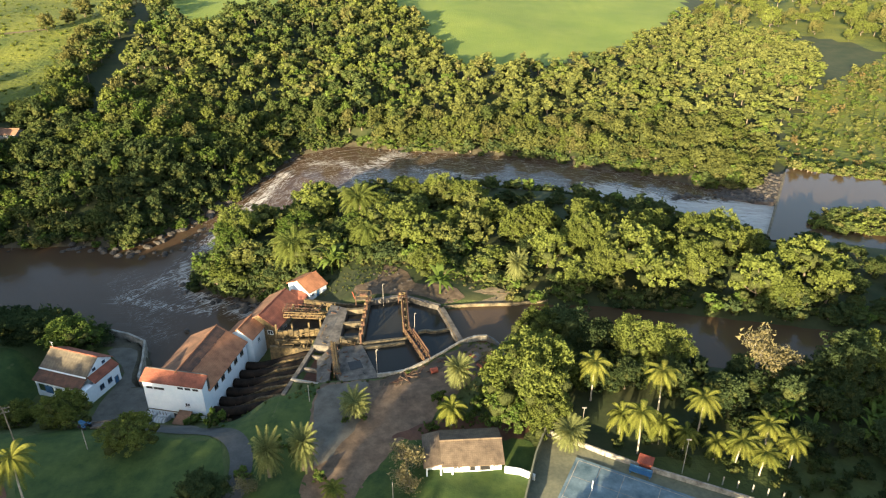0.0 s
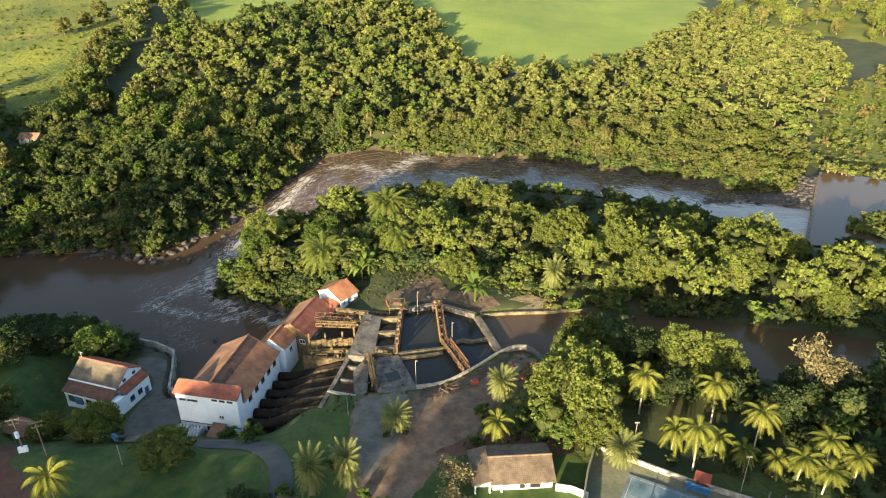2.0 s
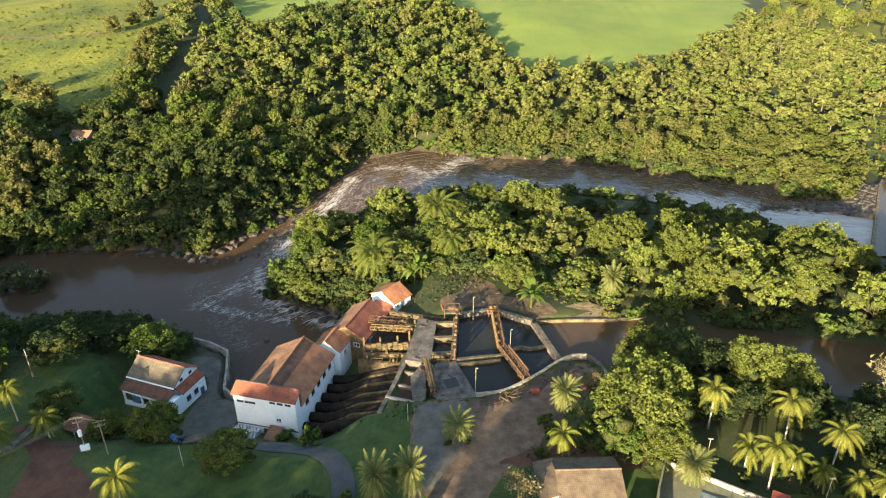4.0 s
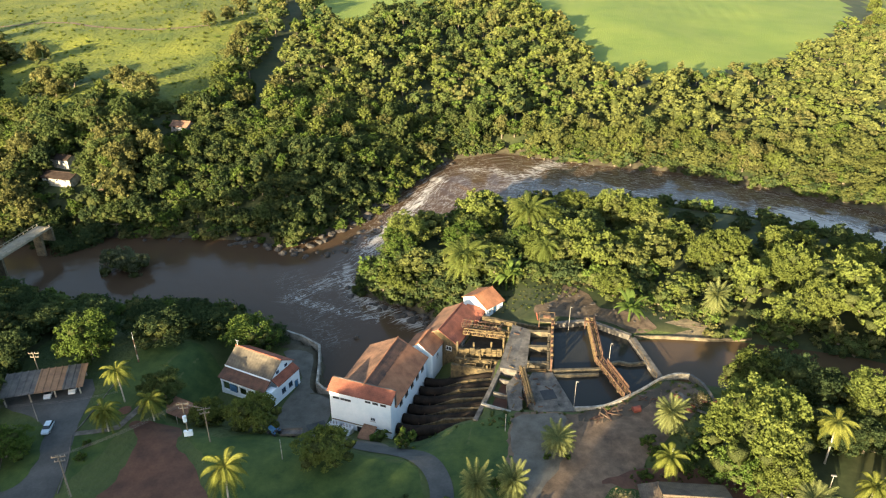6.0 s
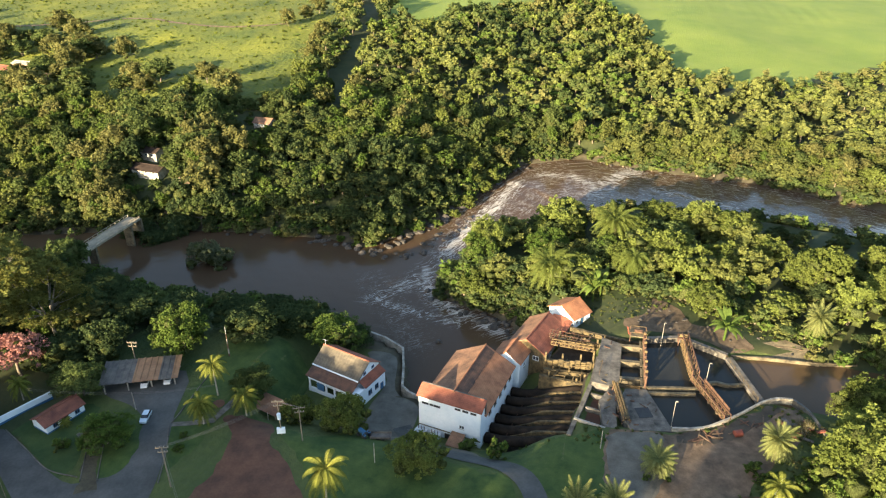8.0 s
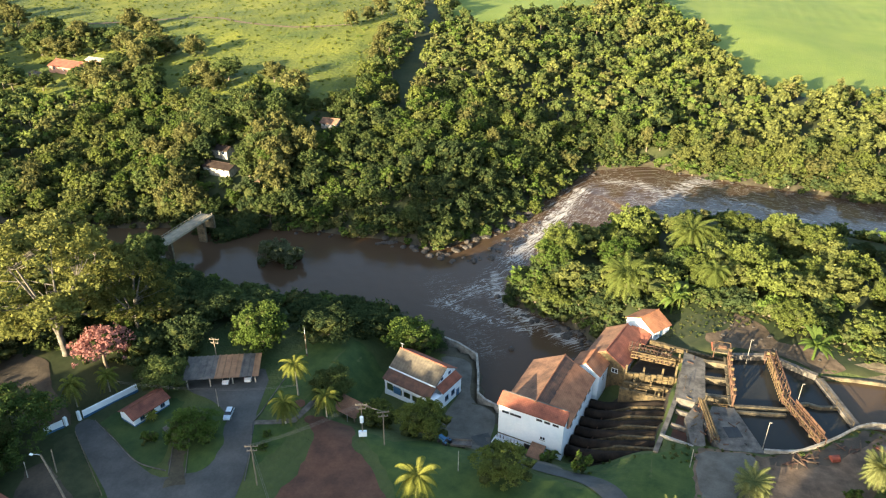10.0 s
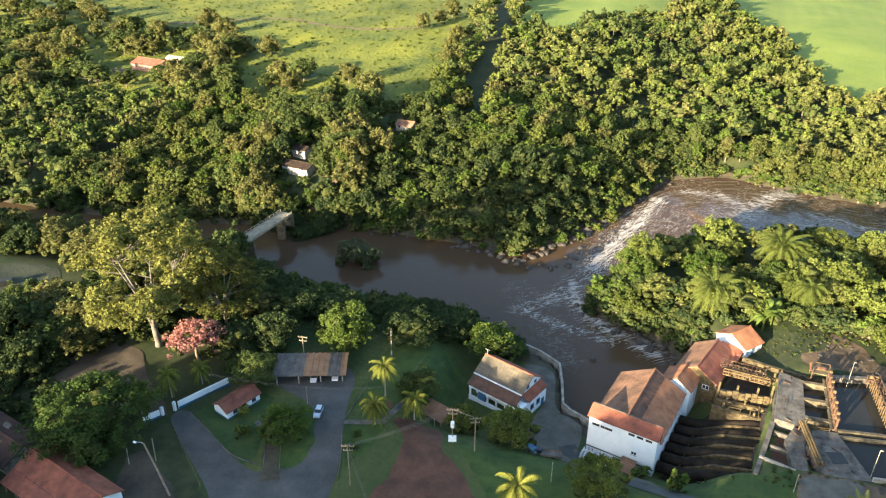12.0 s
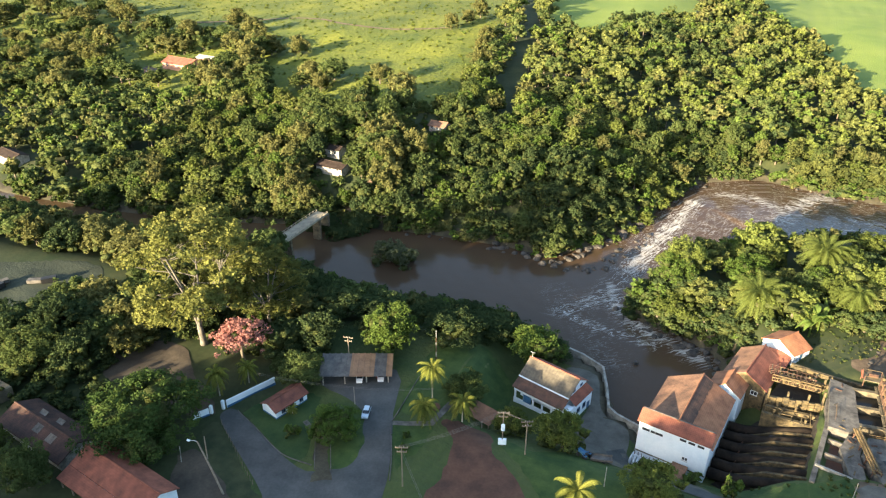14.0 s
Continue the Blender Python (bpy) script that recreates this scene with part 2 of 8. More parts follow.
M_POLE = material("weathered_pole", (0.15, 0.12, 0.085), (0.27, 0.225, 0.16), scale=1.5, fine=6)
M_GREY_METAL = material("grey_painted_metal", (0.42, 0.44, 0.45), (0.58, 0.60, 0.60), scale=1.0, fine=5, rough=0.5)
M_DARK = material("flat_black", (0.015, 0.015, 0.016), (0.03, 0.03, 0.03), rough=0.5, bump=0)
M_BLUE = material("blue_paint", (0.03, 0.10, 0.20), (0.05, 0.145, 0.27), rough=0.6)
M_RED_PAINT = material("red_paint", (0.20, 0.05, 0.032), (0.30, 0.085, 0.05), rough=0.7)
M_CAR = material("pale_car_paint", (0.52, 0.60, 0.66), (0.58, 0.66, 0.72), rough=0.25, bump=0, spec=0.6)
M_CAR_WHITE = material("white_car_paint", (0.72, 0.72, 0.70), (0.8, 0.8, 0.78), rough=0.25, bump=0, spec=0.6)
M_GLASS = material("dark_glass", (0.02, 0.025, 0.03), (0.03, 0.035, 0.04), rough=0.08, bump=0, spec=0.7)
M_RUBBER = material("rubber", (0.02, 0.02, 0.02), (0.03, 0.03, 0.03), rough=0.8, bump=0)
M_COURT = material("blue_court_paint", (0.055, 0.098, 0.122), (0.175, 0.245, 0.275), scale=0.25, fine=7, bump=0.1)
M_COURT_EDGE = material("green_court_paint", (0.10, 0.11, 0.075), (0.17, 0.17, 0.11), scale=0.2, fine=8, bump=0.1)
M_CORR = material("rusted_corrugated_sheet", (0.20, 0.11, 0.06), (0.33, 0.19, 0.10), scale=0.5, fine=6, rough=0.6)
M_CORR_GREY = material("grey_corrugated_sheet", (0.07, 0.065, 0.06), (0.165, 0.148, 0.128), scale=0.5, fine=6, rough=0.6)
M_RIVER = water_material("muddy_river", (0.070, 0.045, 0.027), 6.5)
# basin copy of the muddy water, darkened in colour for its shade
M_BASIN = water_material("shade_toned_still_water", (0.026, 0.026, 0.022), 0.0)
# canal copy, lifted in colour for the sun on its mouth
M_POOL = water_material("still_muddy_water", (0.080, 0.053, 0.029), 0.0)
# leaf tones, some with blue added to the colour for distant haze
L_MID = leaf_material("leaves_mid_green", (0.044, 0.067, 0.024), (0.118, 0.148, 0.046))
L_YELLOW = leaf_material("leaves_yellow_green", (0.082, 0.096, 0.029), (0.202, 0.218, 0.066))
L_DARK = leaf_material("leaves_dark_green", (0.028, 0.045, 0.020), (0.076, 0.103, 0.040))
L_OLIVE = leaf_material("leaves_olive", (0.080, 0.086, 0.030), (0.190, 0.184, 0.066))
L_BRIGHT = leaf_material("leaves_bright_green", (0.050, 0.088, 0.018), (0.132, 0.180, 0.043))
L_FRESH = leaf_material("leaves_fresh_green", (0.068, 0.092, 0.022), (0.184, 0.214, 0.054))
L_GREY = leaf_material("leaves_grey_green", (0.070, 0.085, 0.045), (0.170, 0.190, 0.105))
L_RUST = leaf_material("leaves_rusty", (0.100, 0.080, 0.030), (0.240, 0.180, 0.075))
L_PALM = leaf_material("palm_leaves", (0.062, 0.084, 0.016), (0.205, 0.205, 0.045), through=0.25)
L_DATE = leaf_material("date_palm_leaves", (0.078, 0.100, 0.032), (0.220, 0.228, 0.085), through=0.25)
L_PASTURE = leaf_material("tall_grass", (0.060, 0.088, 0.014), (0.165, 0.185, 0.026))
L_PINK = leaf_material("pink_blossom", (0.26, 0.115, 0.10), (0.48, 0.25, 0.215))
L_DRY = leaf_material("dry_pale_leaves", (0.11, 0.10, 0.05), (0.23, 0.20, 0.10))
L_DOME = leaf_material("glossy_mid_green_leaves", (0.036, 0.066, 0.020), (0.096, 0.138, 0.038))
L_EUC = leaf_material("eucalyptus_leaves", (0.088, 0.098, 0.026), (0.205, 0.206, 0.060))
# inner leaves lightened and blued in colour, for haze in crown gaps
L_CORE = leaf_material("inner_leaves", (0.054, 0.068, 0.024), (0.112, 0.128, 0.044), through=0.15, rugged=1.0)


# ---- mesh helpers ----
class Shape:
    """Collects faces of one mesh."""

    def __init__(self):
        self.v, self.f = [], []

    def add(self, verts, faces):
        k = len(self.v)
        self.v += [tuple(p) for p in verts]
        self.f += [tuple(i + k for i in q) for q in faces]
        return self

    def hexa(self, p):
        """Eight corners: bottom ring, then top ring, both anticlockwise from above."""
        return self.add(p, [(3, 2, 1, 0), (4, 5, 6, 7), (0, 1, 5, 4), (1, 2, 6, 5), (2, 3, 7, 6), (3, 0, 4, 7)])

    def box(self, x0, x1, y0, y1, z0, z1, m=None):
        p = [(x0, y0, z0), (x1, y0, z0), (x1, y1, z0), (x0, y1, z0), (x0, y0, z1), (x1, y0, z1), (x1, y1, z1), (x0, y1, z1)]
        return self.hexa([m @ Vector(q) for q in p] if m else p)

    def beam(self, a, b, w, h):
        """A bar of width w and height h from a to b."""
        a, b = Vector(a), Vector(b)
        d = (b - a).normalized()
        s = d.cross(Vector((0, 0, 1)))
        s = (s.normalized() if s.length > 0.05 else Vector((1, 0, 0))) * (w / 2)
        u = s.cross(d).normalized() * (h / 2)
        return self.hexa([a - s - u, a + s - u, b + s - u, b - s - u, a - s + u, a + s + u, b + s + u, b - s + u])

    def tube(self, points, radii, n=8, cap=True):
        pts = [Vector(p) for p in points]
        rings = []
        for i, p in enumerate(pts):
            d = (pts[min(i + 1, len(pts) - 1)] - pts[max(i - 1, 0)]).normalized()
            a = d.cross(Vector((0.31, 0.95, 0.02)))
            a = a.normalized() if a.length > 0.1 else d.cross(Vector((1, 0, 0))).normalized()
            b = d.cross(a)
            rings.append([p + (a * math.cos(t) + b * math.sin(t)) * radii[i] for t in (2 * math.pi * j / n for j in range(n))])
        faces = [(i * n + j, i * n + (j + 1) % n, (i + 1) * n + (j + 1) % n, (i + 1) * n + j) for i in range(len(pts) - 1) for j in range(n)]
        if cap:
            faces += [tuple(range(n))[::-1], tuple((len(pts) - 1) * n + j for j in range(n))]
        return self.add([v for r in rings for v in r], faces)

    def prism(self, outline, z0, z1):
        """Upright walls over a plan outline (anticlockwise), closed above and below; z may be numbers or functions."""
        n = len(outline)
        low = z0 if callable(z0) else (lambda x, y: z0)
        high = z1 if callable(z1) else (lambda x, y: z1)
        verts = [(x, y, low(x, y)) for x, y in outline] + [(x, y, high(x, y)) for x, y in outline]
        faces = [tuple(range(n))[::-1], tuple(range(n, 2 * n))] + [(i, (i + 1) % n, n + (i + 1) % n, n + i) for i in range(n)]
        return self.add(verts, faces)

    def wall(self, line, width, z0, z1):
        """A wall of that width along an open plan line, mitred at its bends."""
        p = [Vector((x, y, 0)) for x, y in line]
        left, right = [], []
        for i, q in enumerate(p):
            d0 = (p[i] - p[i - 1]).normalized() if i else (p[1] - p[0]).normalized()
            d1 = (p[i + 1] - p[i]).normalized() if i < len(p) - 1 else d0
            nrm = Vector((-(d0 + d1).y, (d0 + d1).x, 0)).normalized()
            k = width / 2 / max(0.4, nrm.dot(Vector((-d0.y, d0.x, 0))))
            left.append(q + nrm * k)
            right.append(q - nrm * k)
        low = z0 if callable(z0) else (lambda x, y: z0)
        high = z1 if callable(z1) else (lambda x, y: z1)
        for i in range(len(p) - 1):
            ring = [right[i], right[i + 1], left[i + 1], left[i]]
            self.hexa([(q.x, q.y, low(q.x, q.y)) for q in ring] + [(q.x, q.y, high(q.x, q.y)) for q in ring])
        return self

    def mesh(self, name, mat):
        me = bpy.data.meshes.new(name)
        me.from_pydata(self.v, [], self.f)
        me.materials.append(mat)
        return me


def part(name, shape, mat, parent, label="", smooth=False):
    """One mesh object under a thing or a part."""
    ob = new(name, shape.mesh(name, mat) if isinstance(shape, Shape) else shape)
    if smooth:
        ob.data.shade_smooth()
    ob.parent = parent
    if label:
        ob["label"] = label
    return ob


def thing(name, m, label, category, group=""):
    """An Empty at the base of a thing, for its parts."""
    ob = new(name)
    ob.empty_display_size = 0.5
    ob.matrix_world = m
    return tagged(ob, label, category, group)


def solid(name, shape, mat, label, category, group="", kind="", smooth=False):
    """A thing or a piece of the setting that is one mesh."""
    ob = new(name, shape.mesh(name, mat) if isinstance(shape, Shape) else shape)
    if smooth:
        ob.data.shade_smooth()
    return tagged(ob, label, category, group, kind)


def mesh_arrays(name, verts, quads, mats, index=None, smooth=False):
    """A mesh from numpy arrays of corners and of triangles or quads."""
    me = bpy.data.meshes.new(name)
    quads = np.asarray(quads, dtype=np.int32)
    me.vertices.add(len(verts))
    me.vertices.foreach_set("co", np.asarray(verts, dtype=np.float32).ravel())
    me.loops.add(quads.size)
    me.loops.foreach_set("vertex_index", quads.ravel())
    me.polygons.add(len(quads))
    me.polygons.foreach_set("loop_start", np.arange(0, quads.size, quads.shape[1], dtype=np.int32))
    for m in mats:
        me.materials.append(m)
    if index is not None:
        me.polygons.foreach_set("material_index", np.asarray(index, dtype=np.int32))
    if smooth:
        me.polygons.foreach_set("use_smooth", np.ones(len(quads), dtype=bool))
    me.update(calc_edges=True)
    me.validate()
    return me


# ---- the plan ----
RIVER = [(-700, 235), (-360, 193), (-300, 197), (-258, 204), (-205, 222), (-170, 229), (-135, 231), (-118.1, 227.2), (-105.1, 245), (-87.5, 278.4), (-72.6, 320.4), (-46.5, 332.1),
         (-11.9, 321.7), (32.1, 314.9), (81.4, 290.9), (126, 258), (145, 272), (116, 212), (89.8, 235.9), (72.6, 248.2), (47.7, 261), (16.4, 266.8), (-16, 268.2), (-47.2, 263.8),
         (-61.4, 253.3), (-71.2, 240.8), (-82.5, 223.7), (-88.1, 207.3), (-86.1, 200.3), (-76.1, 195.3), (-66.1, 192.3), (-58.1, 187.3), (-55.1, 178.3), (-57.1, 168.2), (-62, 157.1), (-70, 154),
         (-73, 143), (-80, 146), (-85, 163), (-98, 169), (-112, 184), (-135, 184), (-158, 180), (-203, 186), (-258, 182), (-337, 172), (-700, 205)]
UPPER = [(145, 272), (178, 258), (230, 244), (320, 245), (600, 280), (600, 180), (330, 150), (230, 128), (160, 124), (110, 130), (88, 136), (70, 138), (40, 146), (14, 149),
         (6, 150), (1, 163), (20, 167), (50, 164), (73, 159.5), (99, 153.5), (118, 149), (200, 158), (232, 178), (190, 192), (146, 202), (116, 212)]
FALL = [(-700, 220, 0), (-205, 204, 0), (-118, 205, 0), (-98, 222.4, 0), (-87.4, 247.8, 0.3), (-78.1, 271, 1.6), (-66.4, 295.3, 3.6), (-43.3, 304.9, 5), (0.7, 300.8, 5.6),
        (63.3, 282.8, 6.6), (100, 258, 8.2), (127.3, 240.9, 12)]
UPPER_Z = 14.3
RIVER_MIDDLE = ([-700, -205, -118, -96, -85, -72, -46, 1, 63, 100, 128, 150, 400], [220, 204, 206, 225, 248, 292, 306, 301, 283, 259, 242, 236, 200])
# heights of the slope north of the river, by columns of x and rows of y
SLOPE_X = [-450, -300, -230, -150, -75, 0, 130, 300]
SLOPE_Y = [230, 265, 300, 340, 380, 425, 470, 540, 620, 1000]
SLOPE_Z = [[6, 10, 14, 20, 26, 32, 36, 41, 46, 58], [7, 13, 20, 27, 33, 41, 45, 50, 55, 65], [8, 21, 28, 32.5, 36, 42, 46, 50, 55, 65], [8, 15, 22, 24.5, 31.5, 37, 41, 45, 50, 62],
           [8, 10, 11, 13, 20, 26, 32, 37, 42, 56], [10, 11, 11, 11, 13, 19, 23, 29, 35, 50], [11, 11, 11.5, 12, 13, 15, 17.5, 21, 26, 40], [12, 12, 12.5, 13, 14, 15, 16, 18, 21, 30]]


def step(a, b, x):
    t = np.clip((np.asarray(x, dtype=float) - a) / (b - a), 0, 1)
    return t * t * (3 - 2 * t)


def signed_distance(poly, x, y):
    """Distance to a closed outline, negative inside."""
    best = np.full(x.shape, 1e18)
    inside = np.zeros(x.shape, dtype=bool)
    for (ax, ay), (bx, by) in zip(poly, poly[1:] + poly[:1]):
        dx, dy = bx - ax, by - ay
        t = np.clip(((x - ax) * dx + (y - ay) * dy) / (dx * dx + dy * dy), 0, 1)
        best = np.minimum(best, (x - ax - t * dx) ** 2 + (y - ay - t * dy) ** 2)
        cross = (ay > y) != (by > y)
        inside ^= cross & (x < dx * (y - ay) / (dy if dy else 1e-9) + ax)
    return np.where(inside, -1, 1) * np.sqrt(best)


def river_level(x, y):
    """Height of the river, by the nearest place on its fall line, and how broken the water is."""
    best, level, rough = np.full(x.shape, 1e18), np.zeros(x.shape), np.zeros(x.shape)
    for (ax, ay, az), (bx, by, bz) in zip(FALL, FALL[1:]):
        dx, dy = bx - ax, by - ay
        t = np.clip(((x - ax) * dx + (y - ay) * dy) / (dx * dx + dy * dy), 0, 1)
        d = (x - ax - t * dx) ** 2 + (y - ay - t * dy) ** 2
        near = d < best
        best = np.where(near, d, best)
        level = np.where(near, az + t * (bz - az), level)
    return level


def river_flow(x, y):
    """How far down the river a place lies, and how far to the side of its middle."""
    best, along, across, total = np.full(x.shape, 1e18), np.zeros(x.shape), np.zeros(x.shape), 0.0
    for (ax, ay, az), (bx, by, bz) in zip(FALL, FALL[1:]):
        dx, dy = bx - ax, by - ay
        size = math.hypot(dx, dy)
        t = np.clip(((x - ax) * dx + (y - ay) * dy) / size ** 2, 0, 1)
        d = (x - ax - t * dx) ** 2 + (y - ay - t * dy) ** 2
        side = ((x - ax) * dy - (y - ay) * dx) / size
        near = d < best
        best = np.where(near, d, best)
        along = np.where(near, total + t * size, along)
        across = np.where(near, side, across)
        total += size
    return along, across


def waves(x, y, size, seed=0.0):
    """Smooth unevenness of about -1 to 1, at that size in metres."""
    x, y = x / size + seed, y / size - seed
    return (np.sin(x * 2.1 + 1.7 * np.sin(y * 1.3 + seed)) + np.sin(y * 1.9 + 1.3 * np.sin(x * 1.1)) + np.sin((x + y) * 1.3 + seed)) / 3


def height(x, y):
    """The ground's height."""
    x, y = np.asarray(x, dtype=float), np.asarray(y, dtype=float)
    d = signed_distance(RIVER, x, y)
    zw = river_level(x, y)
    mid = np.interp(x, *RIVER_MIDDLE)
    north = (y > mid)
    # south bank and island
    plateau = np.interp(x, [-300, -190, -150, -125, -95, -60, -25, 10, 80, 200], [8.0, 8.4, 8.9, 10.6, 11.8, 12.6, 15.0, 15.6, 15.8, 15.8])
    yard = step(-118, -106, x) * (1 - step(-53, -37, x)) * step(113, 134, y) * (1 - step(158, 172, y))
    hut = step(-70, -56, x) * (1 - step(-40, -25, x)) * step(158, 172, y)
    land = plateau * (1 - yard) + 3.3 * yard - 3.0 * hut
    # an unseen wooded hill to the south-west, added to shade the near bank
    land = land + (18 + 17 * step(-270, -190, x)) * (1 - step(-48, 44, y)) * (1 - step(-95, -55, x)) * step(-900, -500, x)
    # an unseen rise to the south-east, added to deepen shade by the court
    land = land + 11 * step(48, 66, x) * (1 - step(62, 84, y))
    # north bank: a slope up to the fields
    rows = np.stack([np.interp(y, SLOPE_Y, row) for row in SLOPE_Z])
    at = np.clip(np.interp(x, SLOPE_X, np.arange(len(SLOPE_X))), 0, len(SLOPE_X) - 1.001)
    k = at.astype(int)
    part_way = step(0, 1, at - k)
    hill = np.take_along_axis(rows, k[None], 0)[0] * (1 - part_way) + np.take_along_axis(rows, k[None] + 1, 0)[0] * part_way + 0.8 * waves(x, y, 40)
    land = np.where(north, hill, land)
    width = np.where(north, 24 - 8 * step(-100, -60, x), np.where(x < -104, 36, 15))
    bank = zw - 0.35 + 1.3 * step(0, 3.0, d) + (land - zw - 1.0) * step(1.0, width, d) + 0.25 * waves(x, y, 4) * step(2, 6, d) * (d > 0)
    bed = zw - 0.35 + np.maximum(d * 0.5, -2.2)
    z = np.where(d > 0, bank, bed)
    # retaining wall and yard stand straight over the tail water
    z = np.where((d > 0.2) & (x > -104) & (x < -72) & (y > 128) & (y < 171), np.maximum(z, np.minimum(land, 3.3)), z)
    # canal and reservoir
    u = signed_distance(UPPER, x, y)
    z = np.where(u < 0, UPPER_Z - 0.3 + np.maximum(u * 0.5, -2), np.where((u < 5) & (d > 0), UPPER_Z - 0.3 + (z - UPPER_Z + 0.3) * step(0, 5, u), z))
    # the ground under basins and slabs of the intake
    b = signed_distance(WORKS, x, y)
    z = np.where(b < 0, z + (12.6 - z) * step(0, -1.8, b), z)
    p = signed_distance(PIT, x, y)
    z = np.where(p < 0, z + (np.interp(x, [-55, -50, -36], [3.0, 3.4, 9.0]) - z) * step(0, -1.5, p), z)
    return z


WORKS = [(-36, 131.5), (-30, 131.5), (-15.5, 132.5), (-4.5, 138.5), (4.5, 146.5), (6, 151), (-1, 166), (-12, 170), (-33, 168)]
PIT = [(-57, 129), (-37, 128), (-31.5, 166), (-42, 168), (-51, 153)]


def z_at(x, y):
    return float(height(np.array([x]), np.array([y]))[0])


def smooth_line(points, steps=6, closed=False):
    """A soft curve through plan points."""
    p = [Vector((*q, 0)) for q in points]
    n, out = len(p), []
    for i in range(n if closed else n - 1):
        a, b, c, d = (p[j % n] if closed else p[min(max(j, 0), n - 1)] for j in (i - 1, i, i + 1, i + 2))
        for k in range(steps):
            t = k / steps
            q = 0.5 * ((2 * b) + (c - a) * t + (2 * a - 5 * b + 4 * c - d) * t * t + (3 * b - a - 3 * c + d) * t ** 3)
            out.append((q.x, q.y))
    if not closed:
        out.append((p[-1].x, p[-1].y))
    return out


def strip_outline(line, width):
    """The outline of a way of that width along a plan line."""
    p = smooth_line(line)
    left, right = [], []
    for i, (x, y) in enumerate(p):
        ax, ay = p[max(i - 1, 0)]
        bx, by = p[min(i + 1, len(p) - 1)]
        k = width / 2 / max(1e-6, math.hypot(bx - ax, by - ay))
        left.append((x - (by - ay) * k, y + (bx - ax) * k))
        right.append((x + (by - ay) * k, y - (bx - ax) * k))
    return right + left[::-1]


def drape(name, outline, mat, lift, label, category, cell=1.5, kind="structure", rough=0.0):
    """A sheet with that outline laid on the ground."""
    from mathutils import geometry
    out = [Vector(q) for q in outline]
    xs, ys = [q.x for q in out], [q.y for q in out]
    gx, gy = np.meshgrid(np.arange(min(xs) + cell / 2, max(xs), cell), np.arange(min(ys) + cell / 2, max(ys), cell))
    keep = signed_distance([(q.x, q.y) for q in out], gx, gy) < -cell * 0.45
    edge = []
    for a, b in zip(out, out[1:] + out[:1]):
        k = max(1, int((b - a).length / cell))
        edge += [a.lerp(b, i / k) for i in range(k)]
    if rough:
        ex, ey = np.array([q.x for q in edge]), np.array([q.y for q in edge])
        dx, dy = rough * (waves(ex, ey, 2.3) + waves(ex, ey, 0.9, 4.0)), rough * (waves(ey, ex, 2.6, 2.0) + waves(ey, ex, 1.0, 7.0))
        edge = [Vector((q.x + float(u), q.y + float(w))) for q, u, w in zip(edge, dx, dy)]
    pts = edge + [Vector((x, y)) for x, y in zip(gx[keep], gy[keep])]
    v, _, f, _, _, _ = geometry.delaunay_2d_cdt(pts, [], [list(range(len(edge)))], 1, 1e-4)
    z = ground_z(np.array([q.x for q in v]), np.array([q.y for q in v])) + lift
    s = Shape().add([(q.x, q.y, z[i]) for i, q in enumerate(v)], [tuple(q) for q in f])
    return solid(name, s, mat, label, category, kind=kind)


# ---- ground ----
def spread_axis(fine0, fine1, fine, mid0, mid1, mid, far):
    a = list(np.arange(fine0, fine1 + 0.01, fine))
    a = list(np.arange(mid0, fine0 - 0.01, mid)) + a + list(np.arange(fine1 + mid, mid1, mid))
    return np.array([-far, -far * 0.6, -far * 0.35, -1100] + a + [1100, far * 0.35, far * 0.6, far])


GX = spread_axis(-230, 150, 2.0, -720, 720, 10, 4000)
GY = spread_axis(70, 346, 2.0, -300, 1000, 10, 4000)
GXX, GYY = np.meshgrid(GX, GY)
GZZ = height(GXX, GYY)


def ground_z(x, y):
    """The height of the ground sheet itself, on its own grid."""
    i = np.clip(np.searchsorted(GX, x) - 1, 0, len(GX) - 2)
    j = np.clip(np.searchsorted(GY, y) - 1, 0, len(GY) - 2)
    s, t = (x - GX[i]) / (GX[i + 1] - GX[i]), (y - GY[j]) / (GY[j + 1] - GY[j])
    return (GZZ[j, i] * (1 - s) + GZZ[j, i + 1] * s) * (1 - t) + (GZZ[j + 1, i] * (1 - s) + GZZ[j + 1, i + 1] * s) * t


PASTURE = [(-190, 326), (-193, 354), (-204, 424), (-222, 497), (-236, 560), (-262, 660), (-330, 800), (-600, 1000), (-1100, 900), (-1000, 420), (-620, 290), (-467, 279), (-440, 291), (-401, 301), (-354, 296), (-334, 310),
           (-319, 319), (-284, 303), (-254, 289), (-239, 307), (-222, 306), (-204, 300)]
CANE = [(-44, 605), (-14, 540), (-4, 490), (4, 462), (16, 440), (36, 438), (65, 449), (86, 474), (118, 498), (143, 533), (203, 622), (232, 690), (330, 1090), (-150, 1090), (-90, 760)]
CANE_B = [(-206, 545), (-187, 466), (-160, 472), (-146, 511), (-102, 571), (-101, 606), (-110, 720), (-170, 1090), (-360, 1090), (-262, 720)]
FAR_MEADOW = [(215, 560), (290, 560), (330, 480), (420, 640), (600, 900), (400, 1080), (270, 760)]
MEADOW_E = [(150, 284), (178, 264), (230, 250), (320, 252), (480, 330), (480, 520), (420, 540), (314, 495), (215, 398), (176, 343), (160, 308)]


